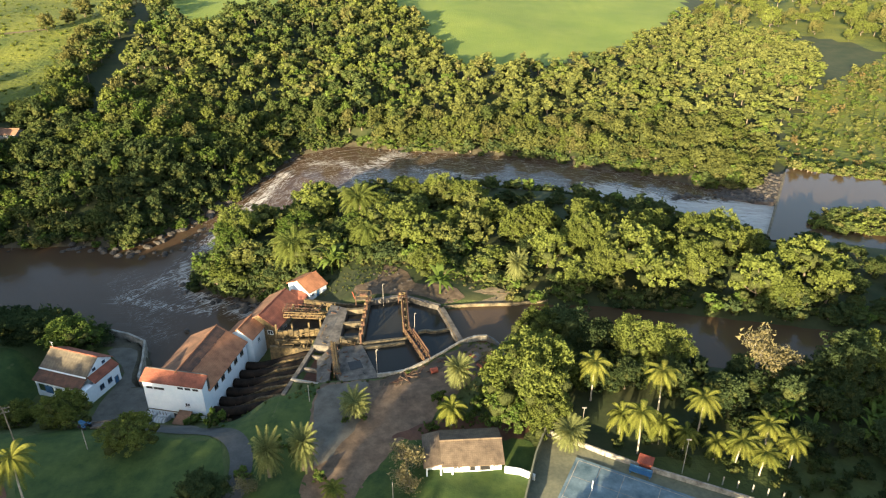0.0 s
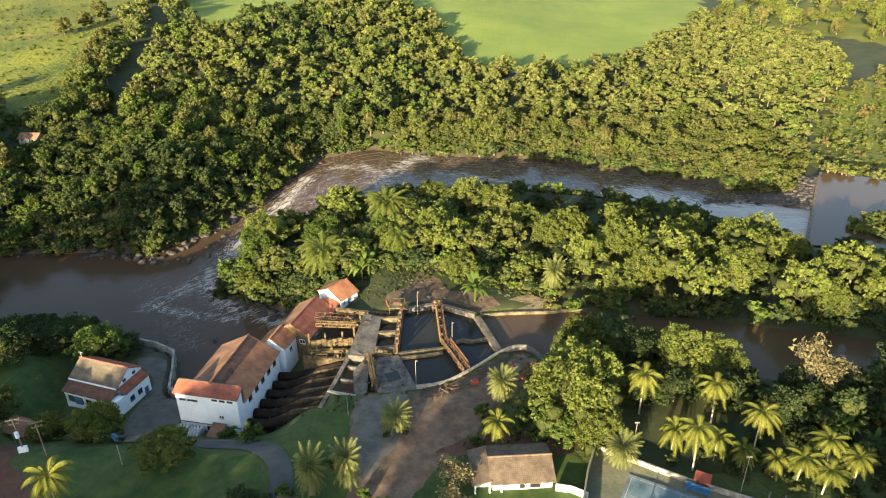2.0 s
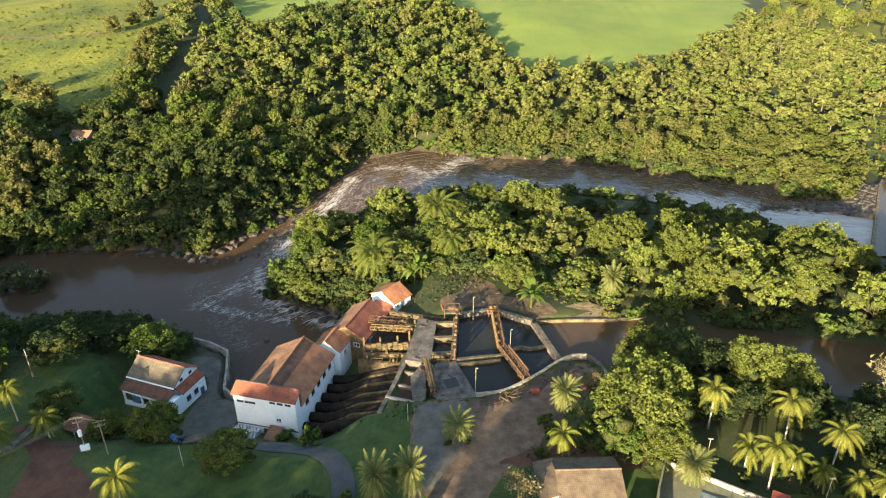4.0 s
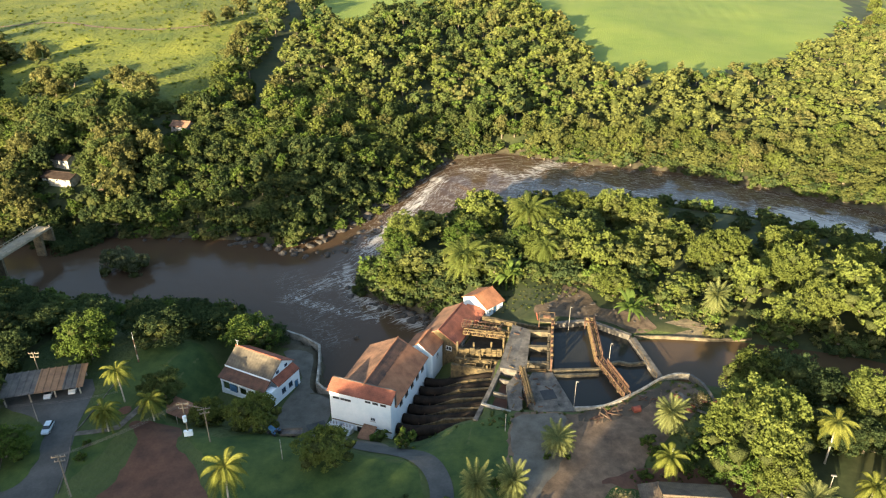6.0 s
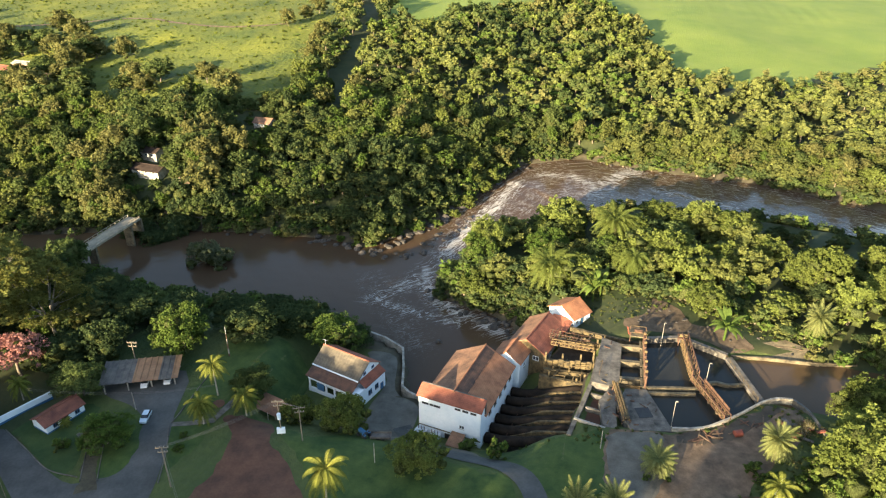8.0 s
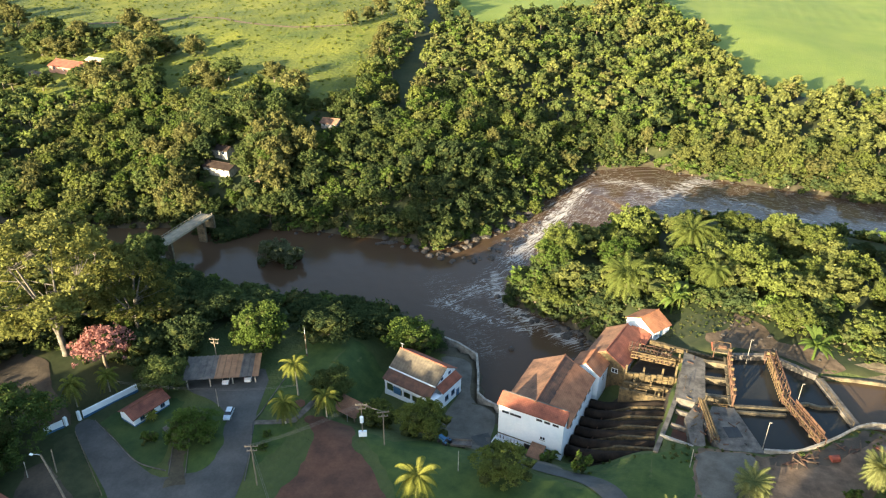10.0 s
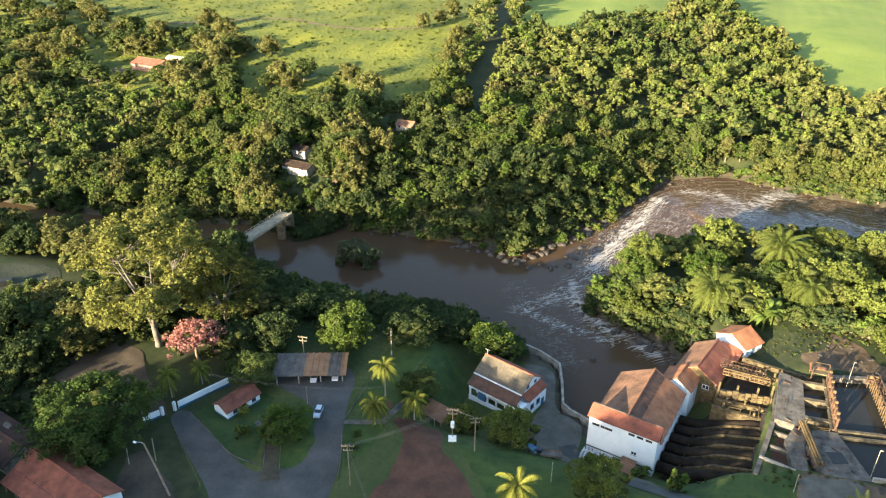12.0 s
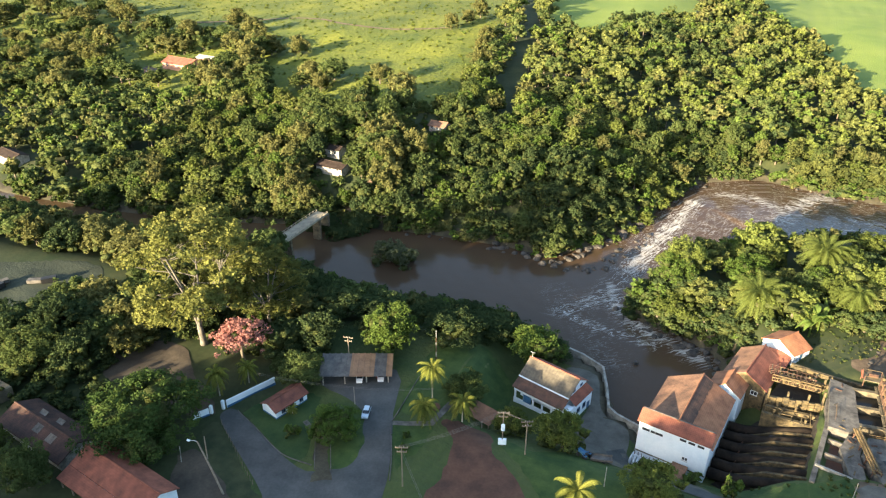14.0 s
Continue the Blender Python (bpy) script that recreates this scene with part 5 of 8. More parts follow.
solid("deck_west", Shape().prism([(-30.2, 131.6), (-27.2, 131.3), (-27.7, 139), (-26.2, 145), (-29.4, 145.2), (-31.5, 140)], 11.5, 14.6), M_CONCRETE, "stained concrete deck beside the headwall", "deck", kind="structure")
solid("pale_wall", Shape().wall([(-36.6, 133.0), (-29.8, 131.3)], 0.55, 11.0, 14.5), M_CONCRETE_PALE, "short pale wall at the lawn's end", "wall", kind="structure")
# thin black plate on the deck; the pit's darkness is only its colour
solid("apron_pit", Shape().box(-1.6, 1.6, -1.7, 1.7, 0, 0.05, pose(-21.6, 137.6, 15.06, 0, 0, 20)), M_DARK, "square black plate painted as a dark opening in the apron", "hatch")
for y0, y1 in ((133.2, 137.6), (138.2, 142.8)):
    solid("dry_bay", Shape().prism([(-34.6 + (y0 - 133) * 0.19, y0), (-31.0, y0 - 0.6), (-30.7, y1 - 0.6), (-34.6 + (y1 - 133) * 0.19, y1)], 10.5, 12.8), M_SOIL, "dry reddish bay behind the headwall", "bay", "bays behind the headwall")
    solid("bay_wall", Shape().wall([(-35.2 + (y1 - 133) * 0.19, y1 + 0.4), (-30.6, y1 - 0.3)], 0.5, 10.5, 14.0), M_CONCRETE, "concrete cross wall between bays", "wall", "cross walls between bays")
# two gated bays
for y0, y1 in ((150.2, 155.6), (157.0, 162.4)):
    solid("bay_water", Shape().prism([(-26.4, y0), (-21.6, y0 + 0.4), (-21.6, y1 + 0.4), (-26.4, y1)], 13.2, 13.7), M_BASIN, "dark water in a gated intake bay", "water", kind="structure")
for y in (149.4, 156.3, 163.2):
    solid("pier_wall", Shape().wall([(-27.0, y - 0.2), (-20.8, y + 0.4)], 1.0, 11.5, 15.25), M_CONCRETE_DARK, "concrete pier wall between intake bays", "wall", "pier walls of the intake")
solid("gate_sill", Shape().wall([(-21.2, 146.8), (-21.0, 165.8)], 0.9, 11.5, 15.3), M_CONCRETE_DARK, "stained concrete sill under the gate frames", "wall", kind="structure")

# flume walls beside the turbine house
for line, top, low in (([(-45.6, 156.2), (-40, 156.8), (-33, 157.6)], 12.4, 4), ([(-46.2, 151.6), (-40, 150.9), (-33.8, 150.6)], 10.9, 3), ([(-45.4, 153.9), (-34, 154.0)], 11.3, 3),
                       ([(-42.6, 166.6), (-36, 165.2), (-27, 163.8)], 13.6, 6), ([(-40.0, 169.8), (-33, 168), (-22, 166.4)], 14.4, 8)):
    solid("flume_wall", Shape().wall(line, 0.8, low, top), M_MOSSY, "yellow lichen-stained concrete flume wall", "wall", "flume walls beside the turbine house")
solid("flume_floor", Shape().prism([(-45, 157), (-33.3, 158.2), (-33.0, 165), (-42, 166.6)], 8, 10.6), M_PIT, "dark floor of the flume", "floor", kind="structure")
for x, y, z in ((-45.2, 155.8, 15), (-41, 156.5, 14.6), (-36.5, 157, 14.8), (-33.4, 157.4, 16.2), (-42.5, 166.5, 14.8), (-36, 165.2, 14.6), (-32.6, 164.6, 15.0), (-39.5, 165.9, 14.0), (-43.8, 151.3, 12.4), (-37, 150.8, 11.9), (-39, 154, 12.6), (-43, 154, 12.2)):
    solid("flume_post", Shape().box(x - 0.22, x + 0.22, y - 0.22, y + 0.22, 8, z), M_MOSSY, "stained concrete post of the flume", "post", "posts of the flume")


fb = np.random.default_rng(71)
for i in range(26):
    # broken planks, rails and pipes lying over the flume walls
    x, y = fb.uniform(-45, -33), fb.uniform(150.5, 156.5) if i % 2 else fb.uniform(164.0, 167.5)
    a = fb.choice([0.0, 1.5, 0.2, 1.3]) + fb.normal() * 0.15
    r, z = fb.uniform(0.7, 2.6), 10.6 + (y - 150) * 0.19 + fb.uniform(0.3, 1.2)
    solid("loose_beam", Shape().beam((x - math.cos(a) * r, y - math.sin(a) * r, z), (x + math.cos(a) * r, y + math.sin(a) * r, z + fb.normal() * 0.25), fb.uniform(0.1, 0.3), 0.12), (M_RUST, M_MOSSY, M_CONCRETE_DARK, M_RUST_YELLOW)[i % 4],
          "old beam lying across the flume walls", "beam", "old beams over the flume")


def truss(parent, a, b, height_, width, bays, mat, rail_mat):
    """Two side trusses with chords, posts and diagonals."""
    a, b = Vector(a), Vector(b)
    side = Vector((-(b - a).y, (b - a).x, 0)).normalized() * (width / 2)
    for s in (-1, 1):
        for z in (0, height_):
            part("chord", Shape().beam(a + side * s + Vector((0, 0, z)), b + side * s + Vector((0, 0, z)), 0.2, 0.22), mat, parent)
        for i in range(bays + 1):
            p = a.lerp(b, i / bays) + side * s
            part("post", Shape().beam(p, p + Vector((0, 0, height_)), 0.16, 0.16), mat, parent)
            if i < bays:
                q = a.lerp(b, (i + 1) / bays) + side * s
                part("brace", Shape().beam(p if i % 2 else p + Vector((0, 0, height_)), q + Vector((0, 0, height_)) if i % 2 else q, 0.1, 0.1), rail_mat, parent)
    for i in range(bays + 1):
        p = a.lerp(b, i / bays)
        part("cross_beam", Shape().beam(p - side, p + side, 0.18, 0.18), mat, parent)


# the rusted rack-cleaning gantry over the basin
gn = thing("rack_gantry", pose(-11.6, 166.8, 15.2), "long rusted steel rack-cleaning gantry on piers across the basin", "gantry")
truss(gn, (0.5, 1.0, 0.6), (1.9, -15.0, 0.6), 2.5, 1.5, 8, M_RUST, M_RUST_YELLOW)
truss(gn, (1.9, -15.0, 0.4), (7.6, -28.2, 0.4), 1.4, 1.5, 8, M_RUST, M_RUST_YELLOW)
part("deck", Shape().beam((0.05, 1.0, 0.75), (1.45, -15.0, 0.75), 0.35, 0.1), M_RUST, gn)
part("deck", Shape().beam((0.95, 1.0, 0.75), (2.35, -15.0, 0.75), 0.3, 0.1), M_RUST_YELLOW, gn)
part("deck", Shape().beam((1.5, -15.0, 0.55), (7.2, -28.2, 0.55), 0.4, 0.1), M_RUST, gn)
for i in range(4):
    p = Vector((2.8, -17.0, 0.5)).lerp(Vector((7.2, -27.2, 0.5)), i / 4)
    q = Vector((2.8, -17.0, 0.5)).lerp(Vector((7.2, -27.2, 0.5)), (i + 0.92) / 4)
    part("mesh_panel", Shape().beam(p + Vector((0.95, 0.3, 1.1)), q + Vector((0.95, 0.3, 1.1)), 0.06, 1.9), M_RUST, gn, "rust-red mesh guard panel")
for i in range(9):
    x, y = lerp2((0.5, 1.0), (1.9, -15.0), i / 4) if i < 5 else lerp2((1.9, -15.0), (7.6, -28.2), (i - 4) / 4)
    part("pier", Shape().box(x - 0.45, x + 0.45, y - 0.45, y + 0.45, -3.6, 0.35 if i < 4 else 0.2), M_CONCRETE_DARK, gn)
part("head_frame", Shape().box(-1.2, 1.4, -0.9, 1.3, 2.2, 2.45).box(-1.1, -0.9, -0.8, -0.6, 0, 2.2).box(1.1, 1.3, -0.8, -0.6, 0, 2.2).box(-1.1, -0.9, 1.0, 1.2, 0, 2.2).box(1.1, 1.3, 1.0, 1.2, 0, 2.2), M_RUST, gn)
part("winch", Shape().tube([(-0.8, 0.2, 2.75), (1.0, 0.2, 2.75)], [0.42, 0.42], 12).box(-1.0, 1.2, -0.2, 0.6, 2.46, 2.6), M_RUST_YELLOW, gn)
for i in range(14):
    x, y = lerp2((0.5, 0.0), (1.8, -14.4), i / 13)
    part("rack_bar", Shape().beam((x - 0.75, y, -0.4), (x - 0.75, y, 2.2 + 0.3 * (i % 3)), 0.12, 0.28), M_RUST_YELLOW, gn)
for z in (0.7, 1.3):
    part("hand_rail", Shape().beam((1.3, -15.6, z + 0.3), (6.7, -28.4, z + 0.3), 0.07, 0.07), M_RUST_YELLOW, gn, "yellow painted hand rail")
for i in range(6):
    x, y = lerp2((1.3, -15.6), (6.7, -28.4), i / 5)
    part("rail_post", Shape().beam((x, y, 0.3), (x, y, 1.65), 0.07, 0.07), M_RUST_YELLOW, gn)

# the yellowed gate hoist west of it
gh = thing("gate_hoist", pose(-28.2, 145.2, 14.6), "stack of rusted yellow steel beams of an old gate hoist", "hoist")
for i in range(5):
    part("beam", Shape().beam((i * 0.35 - 0.5, 0.4 - 0.3 * i, 1.9 + 0.25 * (i % 2)), (2.2 + 0.32 * i, -12.4 + 0.5 * (i % 3), 1.3 + 0.3 * (i % 2)), 0.28, 0.42), M_RUST_YELLOW, gh)
for u in (0.05, 0.35, 0.65, 0.95):
    x, y = lerp2((0, 0), (2.6, -12.4), u)
    part("leg", Shape().beam((x - 0.6, y, -0.3), (x - 0.2, y, 1.9), 0.2, 0.2), M_RUST, gh)
    part("leg", Shape().beam((x + 1.3, y, -0.3), (x + 0.9, y, 1.9), 0.2, 0.2), M_RUST, gh)
    part("cross_beam", Shape().beam((x - 0.7, y, 1.1), (x + 1.4, y, 1.1), 0.18, 0.2), M_RUST, gh)

# sluice gates along the sill
for i in range(5):
    y = 148.2 + i * 4.0
    gt = thing("sluice_gate", pose(-21.2, y, 15.3), "rusted sluice gate frame with a hand winch", "gate", "sluice gates of the intake")
    part("post", Shape().beam((0, -1.3, -1.5), (0, -1.3, 2.9), 0.42, 0.42), M_RUST, gt)
    part("post", Shape().beam((0, 1.3, -1.5), (0, 1.3, 2.9), 0.42, 0.42), M_RUST, gt)
    part("head_beam", Shape().beam((0, -1.6, 3.0), (0, 1.6, 3.0), 0.5, 0.36), M_RUST, gt)
    part("gate_leaf", Shape().box(-0.1, 0.1, -1.15, 1.15, -1.2, 0.9), M_RUST, gt)
    part("winch", Shape().tube([(-0.3, 0, 3.5), (0.3, 0, 3.5)], [0.36, 0.36], 10), M_RUST_YELLOW, gt)
    part("brace", Shape().beam((0.0, -1.1, 1.0), (0.0, 1.1, 2.8), 0.14, 0.14), M_RUST_YELLOW, gt)
    part("walk_board", Shape().beam((-0.75, -1.7, 0.05), (-0.75, 1.7, 0.05), 0.5, 0.1), M_CONCRETE_DARK, gt)

lt = thing("lattice_walkway", pose(-44.4, 162.6, 13.2, 0, 0, -4), "rusted lattice service walkway beside the turbine house", "walkway")
truss(lt, (0, 0, 0), (10.8, 0, 0), 1.0, 1.2, 9, M_RUST_YELLOW, M_RUST)
for i in range(12):
    part("plank", Shape().beam((0.4 + i * 0.9, -0.55, 0.12), (0.5 + i * 0.9, 0.55, 0.12), 0.3, 0.06), (M_RUST, M_MOSSY)[i % 2], lt)
cw = thing("chamber_wall", pose(-39.2, 156.0, 8.5), "lichen-yellow panelled outer wall of the flume chamber", "wall")
for i in range(8):
    # upright panels of the chamber's outer wall
    x, y = lerp2((-44.8, 155.6), (-33.6, 157.0), (i + 0.5) / 8)
    part("wall_panel", Shape().box(-0.62, 0.62, -0.16, 0.16, 0, 4.4 + 0.25 * (i % 3), pose(x + 39.2, y - 0.35 - 156.0, 0, 0, 0, 7)), M_MOSSY, cw)
pf = thing("winch_platform", pose(-22.6, 167.6, 15.2), "rusted winch platform with rails above the flume end", "platform")
part("deck", Shape().box(-2.2, 2.2, -1.8, 1.8, 1.2, 1.4), M_CONCRETE_DARK, pf)
for x in (-2, 2):
    for y in (-1.6, 1.6):
        part("leg", Shape().beam((x, y, -1.5), (x, y, 2.4), 0.2, 0.2), M_RUST, pf)
    part("rail", Shape().beam((x, -1.6, 2.4), (x, 1.6, 2.4), 0.09, 0.09), M_RUST_YELLOW, pf)
for y in (-1.6, 1.6):
    part("rail", Shape().beam((-2, y, 2.4), (2, y, 2.4), 0.09, 0.09), M_RUST_YELLOW, pf)
part("winch", Shape().tube([(-1, 0, 1.9), (1, 0, 1.9)], [0.5, 0.5], 12), M_RUST, pf)
part("lever", Shape().beam((-2.4, -1.0, 1.4), (-2.9, -1.2, 3.6), 0.4, 0.2), M_RED_PAINT, pf, "red painted lever")

wk = thing("flume_walkway", pose(-41.0, 165.2, 13.8, 0, 0, -5), "rickety rusted plank walkway over the flume", "walkway")
for i in range(11):
    x = -3.6 + i * 0.95
    part("plank", Shape().beam((x, -0.9 + 0.1 * (i % 3), 0.1 + 0.05 * (i % 2)), (x + 0.1, 0.9, 0.1), 0.36, 0.08), (M_RUST, M_MOSSY, M_CONCRETE_DARK)[i % 3], wk)
for y in (-0.9, 0.9):
    part("stringer", Shape().beam((-4.2, y, 0), (6.6, y - 0.3, 0), 0.18, 0.2), M_RUST, wk)
    part("rail", Shape().beam((-4.2, y, 1.1), (6.6, y - 0.3, 1.1), 0.06, 0.06), M_RUST, wk)
    for i in range(6):
        part("rail_post", Shape().beam((-4.2 + i * 2.1, y - 0.05 * i, 0), (-4.2 + i * 2.1, y - 0.05 * i, 1.1), 0.06, 0.06), M_RUST, wk)
for m in (pose(-27.6, 144.6, 15.2, 0, 0, 5), pose(-31.8, 149.0, 15.2, 0, 0, 80)):
    rl = thing("deck_railing", m, "bent rusted tube railing on the intake deck", "railing", "railings on the intake deck")
    for z in (0.55, 1.05):
        part("rail", Shape().beam((0, 0, z), (5.2, 0.3, z), 0.06, 0.06), M_RUST_YELLOW, rl)
    for i in range(4):
        part("post", Shape().beam((i * 1.7, 0.1 * i, 0), (i * 1.7, 0.1 * i, 1.05), 0.06, 0.06), M_RUST, rl)
rw = thing("walkway_railing", pose(3.6, 147.0, 15.5), "thin rusted railing along the basin walkway", "railing", "railings on the intake deck")
for z in (0.55, 1.05):
    part("rail", Shape().beam((0, 0, z), (-5.0, 16.0, z), 0.06, 0.06), M_RUST_YELLOW, rw)
for i in range(8):
    x, y = lerp2((0, 0), (-5.0, 16.0), i / 7)
    part("post", Shape().beam((x, y, 0), (x, y, 1.05), 0.06, 0.06), M_RUST_YELLOW, rw)


def lamp_post(x, y, z, h, group="lamp posts of the intake", arms=1):
    lp = thing("lamp_post", pose(x, y, z), "slender pale metal lamp post with a small floodlight", "lamp post", group)
    part("pole", Shape().tube([(0, 0, -0.6), (0, 0, h)], [0.09, 0.05], 7), M_CONCRETE_PALE, lp)
    for k in range(arms):
        d = 1 if k == 0 else -1
        part("lamp_head", Shape().box(0.22 * d - 0.24, 0.22 * d + 0.24, -0.12, 0.12, h, h + 0.14), M_CONCRETE_PALE, lp)
    return lp


lamp_post(-16.8, 165.6, 15.4, 6.4)
lamp_post(-7.4, 150.4, 15.2, 6.6)
lamp_post(-15.9, 134.2, 15.0, 7.0)

# boulders and spill apron at the canal mouth
solid("spill_wall", Shape().wall([(0.2, 164.9), (8, 166), (20.5, 166.6), (30, 168.4)], 0.45, 12, 15.2), M_CONCRETE_DARK, "low pale wall of the side spillway", "wall", kind="structure")
solid("spill_apron", Shape().prism([(6.5, 166.6), (15, 167.2), (22, 168.0), (21, 171.5), (14, 174), (7.5, 171.5)], 13.5, lambda x, y: 14.7 + max(0, y - 167.2) * 0.2), M_CONCRETE_DARK, "sloping streaked concrete spill apron", "apron", kind="structure")
for k in range(4):
    a, b = 7.5 + 1.3 * k, 20.5 - 0.8 * k
    solid("spill_rib", Shape().wall([(a, 168.2 + 1.0 * k), ((a + b) / 2, 168.9 + 0.9 * k), (b, 169.2 + 0.6 * k)], 0.25, 14.3, 15.0 + 0.2 * k), (M_CONCRETE_DARK, M_CLEARING)[k % 2], "worn low rib on the spill apron", "kerb", "ribs of the spill apron")

# ---- weir ----
solid("weir", Shape().wall([(109.5, 208.5), (125.7, 238.4), (143.5, 271.3)], 0.9, 6.5, 14.33), M_CONCRETE_DARK, "long low concrete weir across the river", "weir", kind="structure")


def rock(rng, name, x, y, z, r, label, group, flat=0.6):
    """A boulder: a rounded cube pushed about by noise."""
    k = np.array([1, rng.uniform(0.7, 1.2), flat * rng.uniform(0.8, 1.2)]) * r
    a = rng.uniform(0, 6.28)
    v = []
    seed = Vector((x * 0.37, y * 0.41, r))
    for p in CORE_V:
        q = p * k * (1 + 0.35 * noise.noise(Vector(p) * 1.4 + seed))
        v.append((x + q[0] * math.cos(a) - q[1] * math.sin(a), y + q[0] * math.sin(a) + q[1] * math.cos(a), z + q[2]))
    bm = bmesh.new()
    vs = [bm.verts.new(p) for p in v]
    for f in CORE_F:
        bm.faces.new([vs[i] for i in f])
    bmesh.ops.remove_doubles(bm, verts=bm.verts, dist=0.02 * r)
    bmesh.ops.recalc_face_normals(bm, faces=bm.faces)
    me = bpy.data.meshes.new(name)
    bm.to_mesh(me)
    bm.free()
    me.materials.append(M_ROCK)
    return tagged(new(name, me), label, "rock", group)


rr = np.random.default_rng(5)
ROCK_LINES = [([(-140, 229.5), (-128, 228.5), (-118.1, 225.2), (-110.4, 234), (-104, 242.7), (-96.8, 257.6), (-92.4, 272.2), (-89.8, 286.4), (-88.2, 301.8)], 76, 1.7), ([(-108.1, 222.3), (-100.3, 226.8), (-93.9, 236.6), (-89.6, 251.1), (-86, 263.2)], 30, 1.2),
              ([(-86, 199), (-77, 193.5), (-68, 191), (-60, 187)], 26, 1.2), ([(-66, 189), (-59, 184), (-57, 176)], 14, 1.5), ([(96, 262), (112, 256), (124, 250), (132, 258), (138, 268)], 40, 1.7),
              ([(-80.7, 291.8), (-76.8, 309.9), (-68.5, 320.5)], 10, 1.2), ([(-30.7, 326.9), (-9.8, 319.6)], 6, 1.0), ([(-176, 229), (-160, 229)], 8, 1.0)]
for line, count, size in ROCK_LINES:
    curve = smooth_line(line, 5)
    for i in range(count):
        x, y = curve[min(len(curve) - 1, int(i / count * len(curve)))]
        x, y = x + rr.normal() * 1.8, y + rr.normal() * 1.8
        r = 0.8 * size * rr.uniform(0.4, 1.3)
        base = max(z_at(x, y), float(river_level(np.array([x]), np.array([y]))[0]))
        rock(rr, "river_boulder", x, y, base + 0.1 * r, r, "rounded grey-brown boulder at the river's edge", "boulders along the river")
RUBBLE = [(100, 262), (112, 270), (136, 278), (142.5, 270.5), (127, 242), (120, 247), (110, 256)]


def rubble_z(x, y):
    """The broken rock falls away from the weir's foot."""
    return 13.7 + 0.21 * ((x - 112.5) * 54.5 - (y - 214) * 29.5) / 62


solid("rubble_slope", Shape().prism(RUBBLE[::-1], 4.0, rubble_z), M_RUBBLE, "broken rock apron below the weir", "rubble", kind="structure")
for x, y in zip(*scatter(rr, RUBBLE, 2.0)):
    rock(rr, "weir_boulder", x, y, rubble_z(x, y), rr.uniform(0.5, 1.5), "grey-brown broken rock below the weir", "rocks below the weir", 0.6)
rock(rr, "river_boulder", -77.9, 174.4, 0.15, 0.9, "single dark boulder standing in the tail water", "boulders along the river", 0.9)

for x, y in zip(*scatter(rr, [(-24, 171), (-4, 169), (6, 169), (16, 168.5), (10, 174), (2, 175), (-8, 179), (-12, 187), (-18, 189), (-26, 176)], 2.9)):
    if rr.uniform() < 0.6:
        rock(rr, "loose_stone", x, y, max(z_at(x, y), 15.2 if x > 1 else 0) + 0.1, rr.uniform(0.2, 0.7), "grey-brown loose stone lying in the clearing", "stones in the clearing", 0.55)
for x, y in zip(*scatter(rr, [(-52, 149), (-44, 152), (-38, 149.5), (-44, 147), (-52, 146)], 1.7)):
    rock(rr, "pale_stone", x, y, z_at(x, y) + 0.9, rr.uniform(0.5, 1.2), "pale broken stone heaped beside the penstocks", "stones beside the penstocks", 0.7)
DECK_SPOTS = [([(-32.6, 147), (-29, 146), (-27.2, 149), (-26.9, 163), (-31.4, 164.5)], 15.2, 5), ([(-24, 132), (-16, 133.4), (-20.8, 145.6), (-25, 145)], 15.05, 7), ([(-30, 132.2), (-27.4, 132), (-27.8, 139), (-26.6, 144.6), (-29.4, 144.8)], 14.6, 8)]
for spot, top, count in DECK_SPOTS:
    xs, ys = scatter(rr, spot, 0.9)
    for k in rr.permutation(len(xs))[:count]:
        a, r = rr.uniform(0, 3.14), rr.uniform(0.25, 0.95)
        solid("deck_scrap", Shape().beam((xs[k] - math.cos(a) * r, ys[k] - math.sin(a) * r, top + 0.09), (xs[k] + math.cos(a) * r, ys[k] + math.sin(a) * r, top + 0.12), rr.uniform(0.12, 0.4), 0.16), (M_RUST, M_CONCRETE_DARK, M_RUST_YELLOW, M_DARK)[k % 4],
              "rusted scrap and boards lying on the intake deck", "scrap", "scrap on the intake deck")

# ---- river wall of the yard ----
solid("river_wall", Shape().wall([(-99.5, 169.8), (-92, 167.4), (-85.6, 163.6), (-82.9, 155), (-81.0, 147.2), (-78.5, 145.2), (-71.5, 142.4)], 0.6, -1.5, 4.3), M_CONCRETE_PALE, "pale concrete retaining wall along the tail water", "wall", kind="structure")

# ---- house with the two-tier roof ----
hs = thing("house", frame_pose(-104.2, 141.6, 0, -17.5), "white house with sheet gable roof over tiled lower roofs", "house")
gable_walls(hs, 0, 14.0, 2.6, 11.2, 2.6, 10.2, 12.9, M_WHITE, 0.3, "x")
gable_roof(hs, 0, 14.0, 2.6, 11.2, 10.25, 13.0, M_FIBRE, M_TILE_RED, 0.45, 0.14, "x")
part("porch_roof", Shape().hexa([(-0.5, -0.9, 7.9), (14.4, -0.9, 7.9), (14.4, 2.58, 9.5), (-0.5, 2.58, 9.5), (-0.5, -0.9, 8.1), (14.4, -0.9, 8.1), (14.4, 2.58, 9.7), (-0.5, 2.58, 9.7)]), M_TILE_SOOT, hs, "dark red tiled porch roof")
part("white_fascia", Shape().box(-0.4, 14.3, 1.9, 2.05, 9.62, 10.0), M_WHITE, hs)
